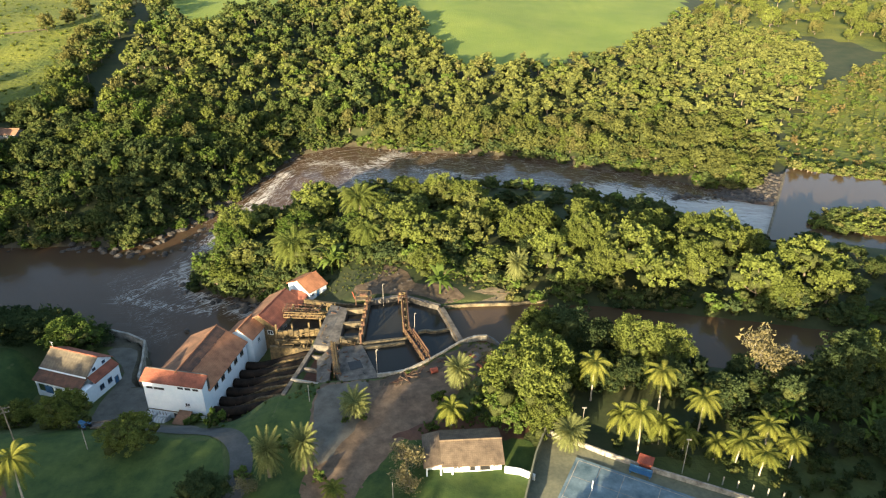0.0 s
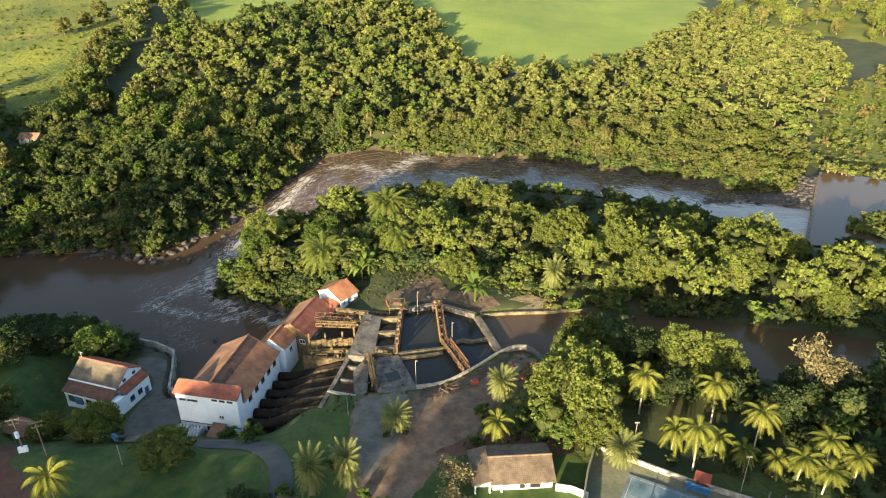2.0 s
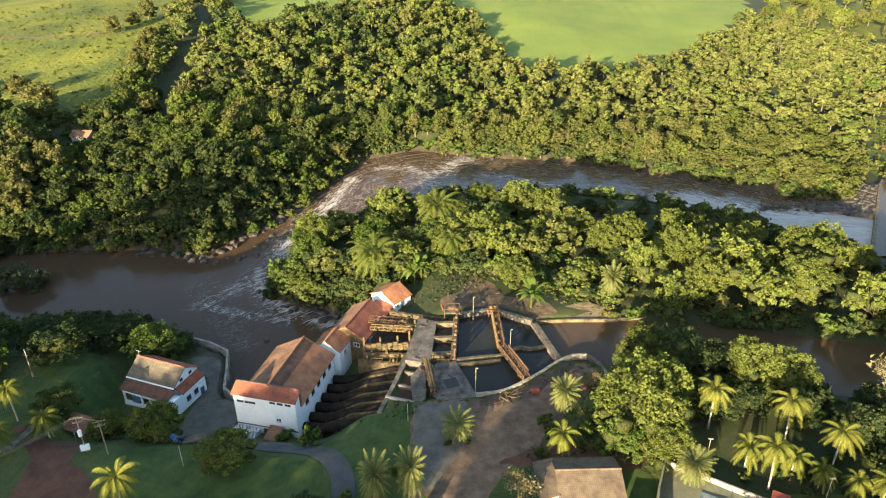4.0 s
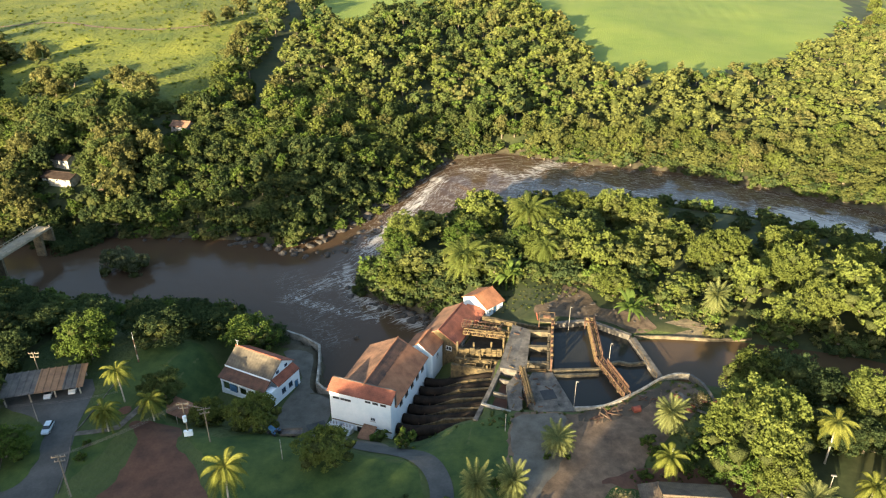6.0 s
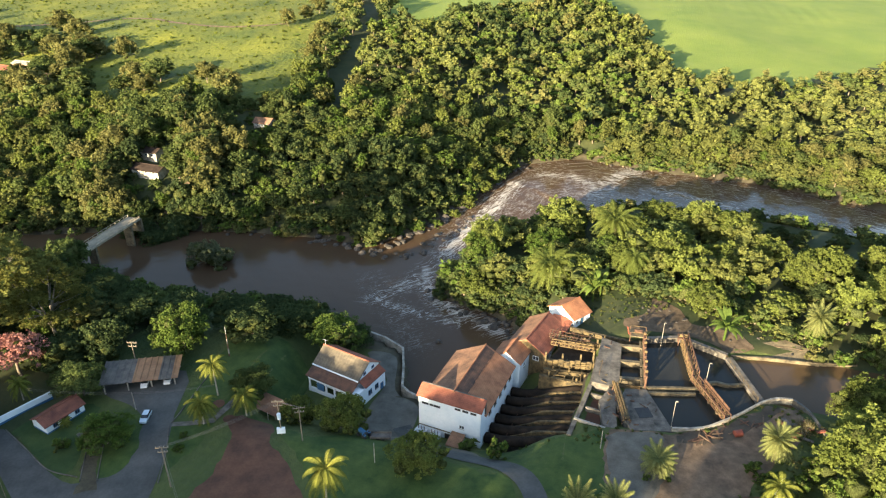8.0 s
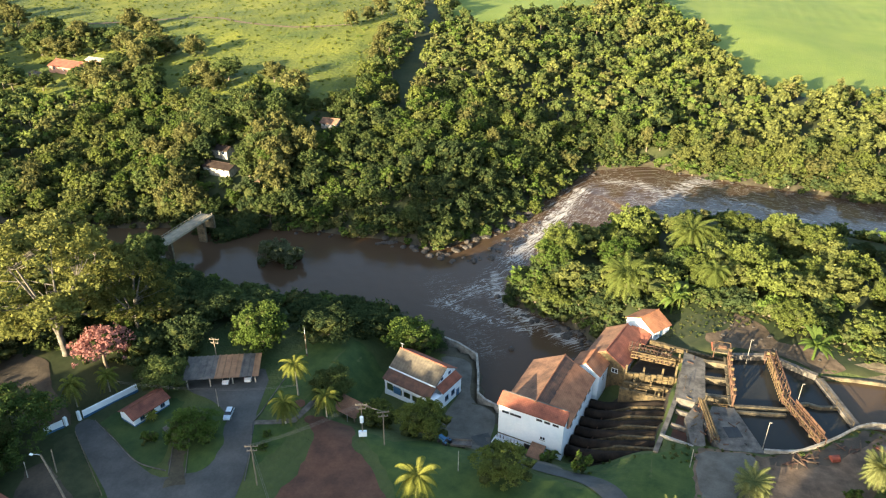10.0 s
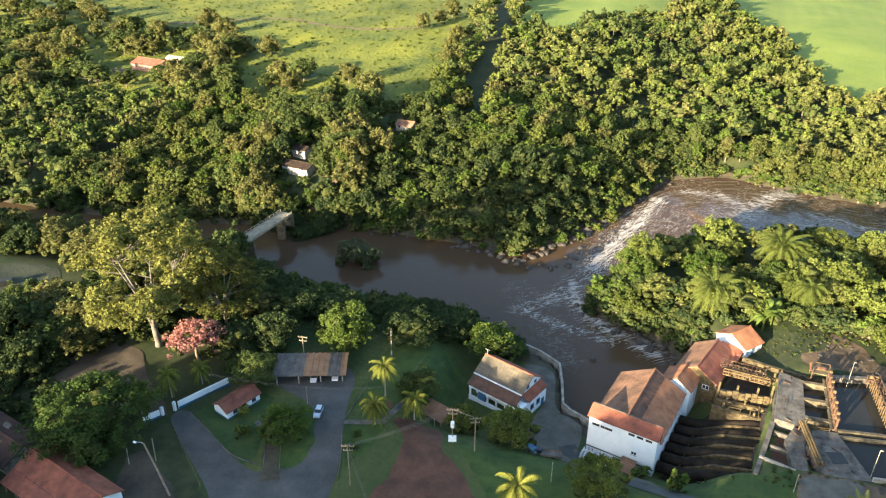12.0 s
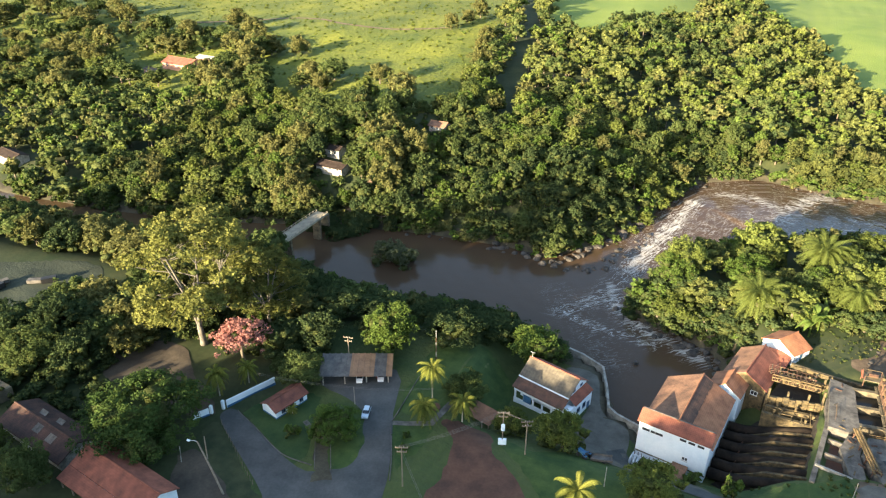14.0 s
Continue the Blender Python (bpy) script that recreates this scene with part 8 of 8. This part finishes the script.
FORECOURT_TREES = [
    (T_SHRUB, 6, 116.8, 1.0, 0.9), (T_SHRUB, 9.5, 116.4, 1.0, 0.9), (T_SHRUB, 3.2, 119.2, 0.8, 0.9), (T_SHRUB, 7.6, 121.5, 1.2, 0.8), (T_SHRUB, 9.8, 124.4, 1.1, 0.8),
    (T_SHRUB, -2.4, 114.6, 0.9, 0.7), (T_SHRUB, 12, 127.5, 1.3, 0.9), (T_DRY, 11.5, 137.5, 0.6, 0.6), (T_SHRUB, -40.2, 101.4, 1.2, 0.9), (T_SHRUB, -24.5, 100.5, 0.9, 0.8),
    (T_DRY, -38.6, 98.8, 0.6, 0.7), (T_SHRUB, -59.4, 126.6, 1.3, 0.8), (T_SHRUB, -63.0, 128.6, 0.9, 0.7), (T_SHRUB, -21.6, 117.4, 0.6, 0.6), (T_SHRUB, -17.6, 118, 0.6, 0.6),
    (T_BRIGHT, -136.4, 105.6, 0.80, 0.62), (T_SHRUB, -139.5, 103.5, 1.4, 1.1)]
GATE_TREES = [
    (T_SHRUB, -145.5, 102.4, 1.2, 1.0), (T_SHRUB, -120.6, 110.6, 0.7, 0.7), (T_SHRUB, -119.2, 106.5, 0.8, 0.8), (T_DOME, -175.8, 88.6, 1.50, 0.70), 
    (T_DARK, -232, 112, 1.2, 0.8), (T_DARK, -238, 104, 1.2, 0.8),
    (T_OLIVE, -230, 128, 1.0, 0.7), (T_DARK, -216, 132, 1.0, 0.7), (T_DARK, -213, 104, 1.0, 0.8), (T_BROAD, -222, 98, 1.1, 0.8), (T_BROAD, -188, 68, 0.8, 0.9),
    (T_BROAD_B, -204, 70, 0.8, 0.8), (T_EUC, -189.5, 124.6, 1.12, 0.78)]
WEST_TREES = [
    (T_EUC, -177.5, 138.5, 0.72, 0.8), (T_EUC, -203, 150, 0.62, 0.85), (T_PINK, -174.6, 122.8, 1.25, 0.85), (T_BROAD, -153.8, 119.5, 0.78, 0.75), (T_OLIVE, -212, 121, 1.0, 0.75),
    (T_OLIVE, -221, 123, 0.9, 0.7), (T_OLIVE, -206, 117, 0.8, 0.6), (T_DARK, -197, 132, 0.9, 0.7), (T_DARK, -168, 130, 1.0, 0.7), (T_DARK, -160, 136, 1.0, 0.75),
    (T_BRIGHT, -139.8, 141.5, 1.0, 0.95), (T_BRIGHT, -103.6, 159, 1.05, 0.78), (T_DARK, -125, 152, 1.15, 0.72), (T_DARK, -133, 158, 1.0, 0.75), (T_DARK, -118, 162, 1.0, 0.7),
    (T_DARK, -100.5, 163.5, 0.85, 0.62), (T_DARK, -113, 168, 0.9, 0.7)]
BANK_TREES = [
    (T_DARK, -146, 150, 1.1, 0.75), (T_DARK, -152, 160, 1.1, 0.8), (T_DARK, -162, 152, 1.1, 0.85), (T_DARK, -170, 160, 1.1, 0.85), (T_DARK, -140, 168, 0.9, 0.7),
    (T_DARK, -128, 172, 0.9, 0.7), (T_DARK, -160, 168, 0.9, 0.7), (T_DARK, -182, 164, 1.1, 0.85), (T_DARK, -176, 150, 1.1, 0.9), (T_DARK, -190, 172, 1.0, 0.8),
    (T_RIVER_BUSH, -171.0, 202.7, 1.1, 0.9), (T_RIVER_BUSH, -165.5, 203.2, 0.85, 0.9), (T_DRY, 76, 131.5, 1.35, 1.2), (T_DRY, 80, 133, 1.1, 1.0),
    (T_BROAD_B, 24, 144, 0.9, 1.0), (T_DARK, 31.5, 143.5, 1.0, 0.95), (T_DARK, 38, 140.5, 0.85, 0.9), (T_BROAD_B, 45.5, 138.5, 0.9, 1.0), (T_BROAD_B, 53.6, 137, 0.85, 0.95), (T_DARK, 93, 129, 1.05, 1.0),
    (T_BROAD_B, 98, 131, 0.9, 1.1), (T_DARK, 104, 131, 1.0, 1.0), (T_DARK, 110, 126, 1.0, 1.0)]
for kind, x, y, s, tall in itertools.chain(PALMS_AND_GARDEN, COURT_PALMS, BASIN_SHRUBS, FORECOURT_TREES, GATE_TREES, WEST_TREES, BANK_TREES):
    lift = 2.0 if kind == T_RIVER_BUSH else 0
    grow = 1.0 if kind in (P_ROYAL, P_ROYAL_LOW, P_DATE, P_FAN, P_PLUME, P_BANANA, T_SHRUB) else 1.45
    tall *= 0.72 if kind == T_DARK and x < -96 and 144 < y < 178 else 1.0
    ob = plant(FINE.get(kind, kind), x, y, turn(), s * grow, tall)
    ob.location.z += lift


def thicket(poly, spacing, kinds, group, lo=0.75, hi=1.2, avoid=(), low=1.0):
    xs, ys = scatter(tr_, poly, spacing, avoid)
    for x, y in zip(xs, ys):
        ob = plant(kinds[tr_.integers(0, len(kinds))], x, y, turn(), tr_.uniform(lo, hi), tr_.uniform(0.85, 1.15))
        ob.scale.z *= low
        ob["group"] = group


PLUME_PLACES = [[(x + 6 * math.cos(a), y + 6 * math.sin(a)) for a in np.arange(0, 6.2, 0.8)] for x, y in ((-48, 197), (-29.5, 225))]
CLEARING = [(-38, 166), (-36, 190), (-24, 190), (-10, 188), (2, 180), (14, 173), (24, 168), (0, 162)]
ISLAND = [(-80, 196), (-82, 210), (-74, 224), (-62, 236), (-44, 245), (-16, 247), (15, 246), (45, 241), (70, 232), (90, 220), (112, 206), (140, 196), (140, 172), (116, 156), (74, 165), (50, 169), (22, 172), (-20, 190), (-38, 190), (-48, 192), (-58, 194), (-68, 198), (-76, 200)]
ISLAND_WEST = [(-80, 196), (-82, 210), (-74, 224), (-62, 236), (-44, 244), (-16, 246), (4, 244), (18, 232), (16, 205), (14, 176), (-20, 190), (-38, 190), (-48, 192), (-58, 194), (-68, 198), (-76, 200)]
ISLAND_EAST = [(16, 176), (18, 226), (34, 224), (58, 214), (82, 206), (106, 196), (114, 180), (108, 160), (74, 167), (50, 171), (22, 174)]
thicket(ISLAND_WEST, 11.0, [T_YELLOW_FINE, T_YELLOW_FINE, T_BRIGHT_FINE, T_FLAT, T_BAMBOO, T_YELLOW_FINE], "trees on the island", 0.95, 1.55, (CLEARING, *PLUME_PLACES), 0.76)
thicket(ISLAND_WEST, 9.2, [T_DARK, T_BRIGHT, T_DARK, T_BROAD], "trees on the island", 0.6, 1.1, (CLEARING,), 0.66)
thicket(ISLAND_EAST, 13.5, [T_FLAT, T_YELLOW_FINE, T_FLAT, T_YELLOW_FINE, T_BROAD_B], "trees on the island", 1.05, 1.55, (CLEARING,), 0.98)
thicket(ISLAND, 7.6, [T_LOW, T_LOW, T_LOW, T_BROAD], "low trees on the island", 0.45, 0.85, (CLEARING, ISLAND_WEST), 0.62)
# mostly dark-leaved kinds here and below, colour standing in for shade
thicket([(66, 132), (90, 130), (118, 122), (150, 114), (150, 100), (120, 96), (92, 100), (74, 108), (66, 116)], 6.8, [T_DARK, T_DARK, T_LOW, T_LOW], "trees between canal and court", 0.5, 0.9)
thicket([(14, 140), (20, 147), (40, 144), (66, 136), (66, 117), (40, 124), (28, 128), (19, 132)], 9.2, [T_DARK_FINE, T_BROAD_FINE, T_DARK_FINE, T_DARK_FINE, T_YELLOW_FINE, T_DARK_FINE], "trees between canal and court", 0.6, 1.15)
thicket([(-235, 175), (-212, 178), (-196, 176), (-196, 158), (-222, 150), (-245, 160)], 9, [T_DARK, T_BROAD], "trees on the south bank", 1.0, 1.6)
thicket([(-248, 100), (-222, 90), (-208, 98), (-204, 116), (-200, 132), (-168, 146), (-158, 160), (-190, 168), (-236, 148)], 11, [T_BROAD, T_OLIVE, T_DARK, T_BRIGHT, T_OLIVE], "trees on the south bank", 0.9, 1.5, ([(-214, 118), (-196, 120), (-182, 116), (-166, 98), (-170, 92), (-180, 102), (-198, 108)],), 0.7)
thicket([(-300, 150), (-258, 152), (-240, 148), (-226, 150), (-230, 176), (-262, 178), (-340, 172), (-340, 158)], 9, [T_DARK, T_BROAD, T_OLIVE], "trees on the south bank", 1.0, 1.6, (), 0.8)
thicket([(-640, 310), (-470, 286), (-420, 306), (-436, 346), (-560, 362), (-640, 380)], 14, [T_OLIVE, T_BROAD, T_DARK, T_FLAT, T_OLIVE], "trees around the farm", 1.1, 1.8, (), 0.8)
thicket([(-640, 440), (-600, 450), (-500, 436), (-430, 420), (-350, 392), (-340, 372), (-410, 376), (-470, 360), (-560, 366), (-640, 396)], 24, [T_OLIVE, T_BROAD, T_OLIVE], "trees around the farm", 1.1, 1.9, ([(-412, 334), (-412, 372), (-366, 372), (-366, 330)],), 0.8)
thicket([(205, 560), (290, 560), (330, 480), (470, 620), (420, 760), (260, 720)], 26, [T_OLIVE, T_FLAT, T_BROAD_B], "single trees in the pasture", 0.9, 1.8)
thicket([(-248, 226), (-232, 222), (-208, 224), (-208, 229), (-226, 232), (-236, 250)], 7, [T_OLIVE, T_BROAD], "trees by the river house", 0.8, 1.2)
thicket([(-199, 222), (-186, 226), (-172, 233), (-172, 241), (-186, 240), (-196, 234)], 6.5, [T_DARK, T_BROAD, T_DARK], "trees by the river house", 0.7, 1.2)
thicket([(74, 88), (92, 98), (118, 92), (118, 78), (84, 78)], 8, [T_DARK, T_BROAD], "trees beside the court", 0.9, 1.4)
for x, y in zip(*scatter(tr_, [(62, 122), (78, 128), (100, 122), (112, 110), (96, 106), (76, 112)], 5.2)):
    plant(P_BANANA, x, y, turn(), tr_.uniform(0.8, 1.2), 1.1)["group"] = "banana plants by the canal"
for x, y in ((-619, 414), (-613, 434), (-576, 424), (-522, 404), (-545, 415), (-538, 443), (-465, 396), (-469, 410), (-426, 388), (-441, 414), (-412, 402), (-394, 396), (-372, 386), (-409, 430), (-344, 366), (-340, 373), (-318, 372), (-457, 343), (-498, 350), (-384, 318), (-414, 319),
             (-333, 312), (-357, 322), (-345, 318), (-368, 330), (-328, 333), (-313, 323), (-286, 324), (-271, 320), (-341, 351), (-348, 340), (-420, 368), (-436, 372), (-410, 372), (-640, 440), (-660, 460), (-600, 470), (-380, 410), (-400, 380), (-355, 380), (-450, 380),
             (-284, 331), (-272, 336), (-241, 332), (-219, 313), (-260, 294), (-320, 328), (-351, 316), (-405, 317), (-428, 313), (-435, 293)):
    plant(T_OLIVE if tr_.uniform() < 0.6 else T_BROAD, x, y, turn(), tr_.uniform(1.3, 2.1), tr_.uniform(0.65, 0.85))["group"] = "single trees in the pasture"
for x, y in ((230, 640), (260, 660), (300, 690), (220, 590), (250, 600), (340, 560), (360, 600), (280, 640), (320, 640), (370, 660), (214, 606), (224, 618), (236, 628)):
    plant(T_OLIVE if tr_.uniform() < 0.6 else T_FLAT, x, y, turn(), tr_.uniform(0.8, 1.5), tr_.uniform(0.75, 1.0))["group"] = "single trees in the pasture"
for x, y in ((-226, 284), (-213, 283), (-231, 276), (-243, 270), (-240, 254), (-252, 247), (-233, 262), (-221, 274), (-199, 261), (-188, 263), (-204, 270), (-205, 255), (-196, 252), (-192, 241), (-208, 262)):
    plant((T_OLIVE, T_BROAD)[int(x) % 2], x, y, turn(), tr_.uniform(1.2, 1.6), tr_.uniform(0.9, 1.1))["group"] = "tall trees by the river house"
# trees added on the sun's side to shade the river house
for x, y in ((-229, 228), (-223, 225), (-234, 235), (-238, 242)):
    plant(T_OLIVE, x, y, turn(), tr_.uniform(1.15, 1.35), tr_.uniform(0.85, 1.0))["group"] = "tall trees by the river house"
for x, y in ((-93, 263), (-89, 273), (-98, 253), (-85, 287), (-83, 297), (-104, 247), (-78, 312), (-66, 331), (-30, 330), (-112, 238)):
    plant((T_BRIGHT, T_BROAD_B)[int(x) % 2], x, y, turn(), tr_.uniform(0.5, 0.8), tr_.uniform(0.7, 0.95))["group"] = "bright bushes on the far bank"
for x, y in ((-198.5, 216), (-195, 220), (-211, 217), (-215, 222), (-193, 226), (-198, 231), (-196, 236), (-200, 213.5), (-203, 217), (-207, 219)):
    plant(T_DARK_FINE, x, y, turn(), tr_.uniform(0.8, 1.1), tr_.uniform(0.7, 0.9))["group"] = "trees by the bridge"
for x, y in ((-243, 438), (-238, 456), (-236, 474), (-212, 420), (-206, 398), (-200, 376), (-197, 352)):
    plant((T_OLIVE, T_BROAD)[int(y) % 2], x, y, turn(), tr_.uniform(1.0, 1.5), tr_.uniform(0.8, 0.95))["group"] = "trees of the field hedge"
for t in TEMPLATES:
    for o in (*t.children_recursive, t):
        bpy.data.objects.remove(o)

# undergrowth and reeds: nobody could count them
ux, uy = scatter(tr_, [(-300, 172), (-203, 176), (-158, 170), (-118, 172), (-112, 182), (-135, 184), (-158, 180), (-203, 186), (-300, 182)], 3.2)
vx, vy = scatter(tr_, [(-84, 196), (-87, 208), (-80.5, 223.8), (-69.2, 243.3), (-59.3, 253.4), (-46.2, 262.8), (-16, 267.2), (16.4, 265.7), (47.7, 260), (72.6, 247.1), (90, 230), (84, 222), (42.5, 248.5), (-16, 254.6), (-47, 247.3), (-64.8, 229.8), (-74, 206)], 3.4)
ex, ey = scatter(tr_, [(20, 168), (60, 164), (100, 156), (118, 152), (118, 158), (100, 162), (60, 170), (30, 173)], 3.2)
fx, fy = scatter(tr_, [(24, 130), (70, 122), (110, 112), (120, 124), (90, 132), (66, 135), (38, 143), (18, 146)], 4.0)
bx_, by_ = [], []
for (ax, ay), (cx_, cy_) in zip(RIVER[1:15], RIVER[2:16]):
    far = math.hypot(cx_ - ax, cy_ - ay)
    for i in range(int(far / 1.5)):
        t, off = tr_.uniform(), tr_.uniform(0.4, 6.0)
        bx_.append(ax + (cx_ - ax) * t - (cy_ - ay) / far * off)
        by_.append(ay + (cy_ - ay) * t + (cx_ - ax) / far * off)
woods("bank_undergrowth", 5, (np.concatenate([ux, vx, ex, fx, bx_]), np.concatenate([uy, vy, ey, fy, by_])), KINDS_LOW, "dense green undergrowth along the banks", [L_DARK, L_MID, L_BRIGHT, L_OLIVE], (0.9, 1.9), 0.3)
rx_, ry_ = scatter(tr_, [(127, 217), (134, 226), (145, 232), (165, 232), (185, 226), (180, 212), (160, 208), (139, 212)], 2.4)
qx, qy = scatter(tr_, [(146, 274), (178, 262), (230, 248), (236, 258), (180, 276), (150, 284)], 2.6)
woods("reed_bed", 6, (np.concatenate([rx_, qx]), np.concatenate([ry_, qy])), KINDS_LOW, "green reeds and grass standing in the weir pond", [L_MID, L_FRESH, L_OLIVE], (0.8, 1.2), -1.9)
px2, py2 = scatter(tr_, PASTURE, 6.5)
k2 = (px2 > -620) & (py2 < 530)
woods("pasture_scrub", 7, (px2[k2], py2[k2]), KINDS_SCRUB, "low scrub and tussocks dotted over the pasture", [L_PASTURE, L_PASTURE, L_BRIGHT, L_PASTURE], (0.35, 1.15), 0.6)
mx, my = scatter(tr_, MEADOW_E, 5.4)
k3 = (mx < 330) & (signed_distance(UPPER, mx, my) > 6)
mx, my = mx[k3], my[k3]
woods("meadow_scrub", 8, (mx, my), KINDS_LOW, "rank bushes on the sunny eastern meadow", [L_YELLOW, L_FRESH, L_BRIGHT, L_OLIVE, L_RUST], (0.5, 1.5), 0.2)
gx_, gy_ = scatter(tr_, [(-82, 203), (-74, 198.5), (-64, 195.5), (-54, 190), (-46, 190), (-36, 189), (-22, 190), (-8, 188), (4, 181), (16, 174), (24, 171), (26, 178), (8, 188), (-10, 196), (-36, 198), (-60, 202), (-74, 206)], 2.6)
ix_, iy_ = scatter(tr_, [(-86, 201), (-76, 196), (-66, 193), (-57, 188), (-53, 180), (-47, 186), (-50, 194), (-66, 202), (-82, 208)], 2.3)
gx_, gy_ = np.concatenate([gx_, ix_]), np.concatenate([gy_, iy_])
tx_, ty_ = scatter(tr_, [(-54, 128), (-38, 127), (-33, 131), (-15, 132), (-4, 138), (4, 145), (12, 148), (17, 140), (10, 126), (12, 116), (-2, 112), (-8, 112), (0, 122), (6, 131), (10, 140), (3, 142.5), (-7, 134.5), (-17, 130.6), (-27, 130.4), (-31, 125), (-37, 126), (-52, 127)], 1.7)
sx2, sy2 = scatter(tr_, [(-37, 174), (-27, 174), (-12, 186), (2, 176), (14, 172), (24, 170), (20, 176), (4, 184), (-10, 192), (-36, 190)], 1.8)
woods("weed_tufts", 16, (np.concatenate([tx_, sx2]), np.concatenate([ty_, sy2])), KINDS_SCRUB, "weeds and grass tufts along walls and verges", [L_MID, L_OLIVE, L_BRIGHT, L_DRY], (0.16, 0.5), 0.1)
woods("island_undergrowth", 10, (gx_, gy_), KINDS_LOW, "leafy undergrowth at the edge of the island trees", [L_DARK, L_MID, L_BRIGHT, L_YELLOW], (0.8, 1.6), 0.2)
gx_, gy_ = scatter(tr_, [(32, 104), (60, 118), (90, 112), (120, 100), (120, 84), (84, 84), (70, 92), (58, 100), (46, 106), (38, 112)], 3.6)
woods("palm_undergrowth", 12, (gx_, gy_), KINDS_LOW, "dark shrubs under the palms", [L_DARK, L_DARK, L_MID], (0.5, 1.15), 0.2)
gx_, gy_ = scatter(tr_, [(-240, 100), (-232, 84), (-212, 84), (-186, 84), (-184, 96), (-204, 100), (-200, 122), (-184, 128), (-168, 120), (-160, 122), (-152, 132), (-170, 146), (-204, 146), (-240, 132)], 3.4, ([(-168, 103.5), (-181.7, 112.4), (-191.3, 120), (-198.2, 121.3), (-204, 117), (-206, 110), (-202.7, 104), (-196, 103), (-182.8, 102), (-174.5, 98.8)], [(-209, 74), (-209, 90), (-183, 85), (-183, 70)]))
woods("shaded_undergrowth", 15, (gx_, gy_), KINDS_LOW, "dark undergrowth beneath the south bank trees", [L_DARK, L_DARK, L_MID], (0.6, 1.45), 0.2)
KINDS_COARSE = [woods_kind(90 + i, r, 0.8, t, 5, 46, 2.0, f) for i, (r, t, f) in enumerate(((4.8, 9.5, 1.0), (4.2, 11.0, 1.1), (5.2, 8.4, 0.8)))]
# unseen wooded hill, added to shade the near bank; gaps let sun streaks in
GAP = strip_outline([(-132, -124), (-60, 26)], 14)
LOW_GAP = strip_outline([(-160, -114), (-94, 24)], 22)
MID_GAP = strip_outline([(-204, -110), (-146, 14)], 62)
hx_, hy_ = scatter(tr_, [(-420, 20), (-420, -110), (-300, -110), (-150, -100), (-70, -90), (-70, -20), (-130, 20), (-260, 30)], 8.4, (GAP, LOW_GAP, MID_GAP))
woods("hill_woods", 9, (hx_, hy_), KINDS_COARSE, "dark unseen woods on the hill, added to shade the near bank", [L_DARK, L_MID], (0.95, 1.95))
hx_, hy_ = scatter(tr_, MID_GAP, 8.4, (GAP, LOW_GAP))
woods("hill_woods", 18, (hx_, hy_), KINDS_COARSE, "mid-height unseen woods on the hill, added to shade the near bank", [L_DARK, L_MID], (0.88, 1.68))
hx_, hy_ = scatter(tr_, LOW_GAP, 9, (GAP,))
woods("hill_woods", 17, (hx_, hy_), KINDS_COARSE, "low unseen woods on the hill, added to shade the near bank", [L_DARK, L_MID], (0.55, 1.02))
# woods out of view, added so the court and palm ground lie in shade
hx_, hy_ = scatter(tr_, [(8, 63), (40, 63), (44, 56), (130, 72), (150, 26), (-6, 30)], 8)
woods("near_woods", 13, (hx_, hy_), KINDS_NEAR, "unseen woods south of the court, added to shade it", [L_DARK, L_MID], (1.3, 2.0))
hx_, hy_ = scatter(tr_, [(52, 58), (190, 78), (190, 10), (52, 10)], 10)
woods("tall_woods", 14, (hx_, hy_), KINDS_NEAR, "tall unseen woods beyond the court, added for shade", [L_DARK, L_MID], (2.1, 3.0))
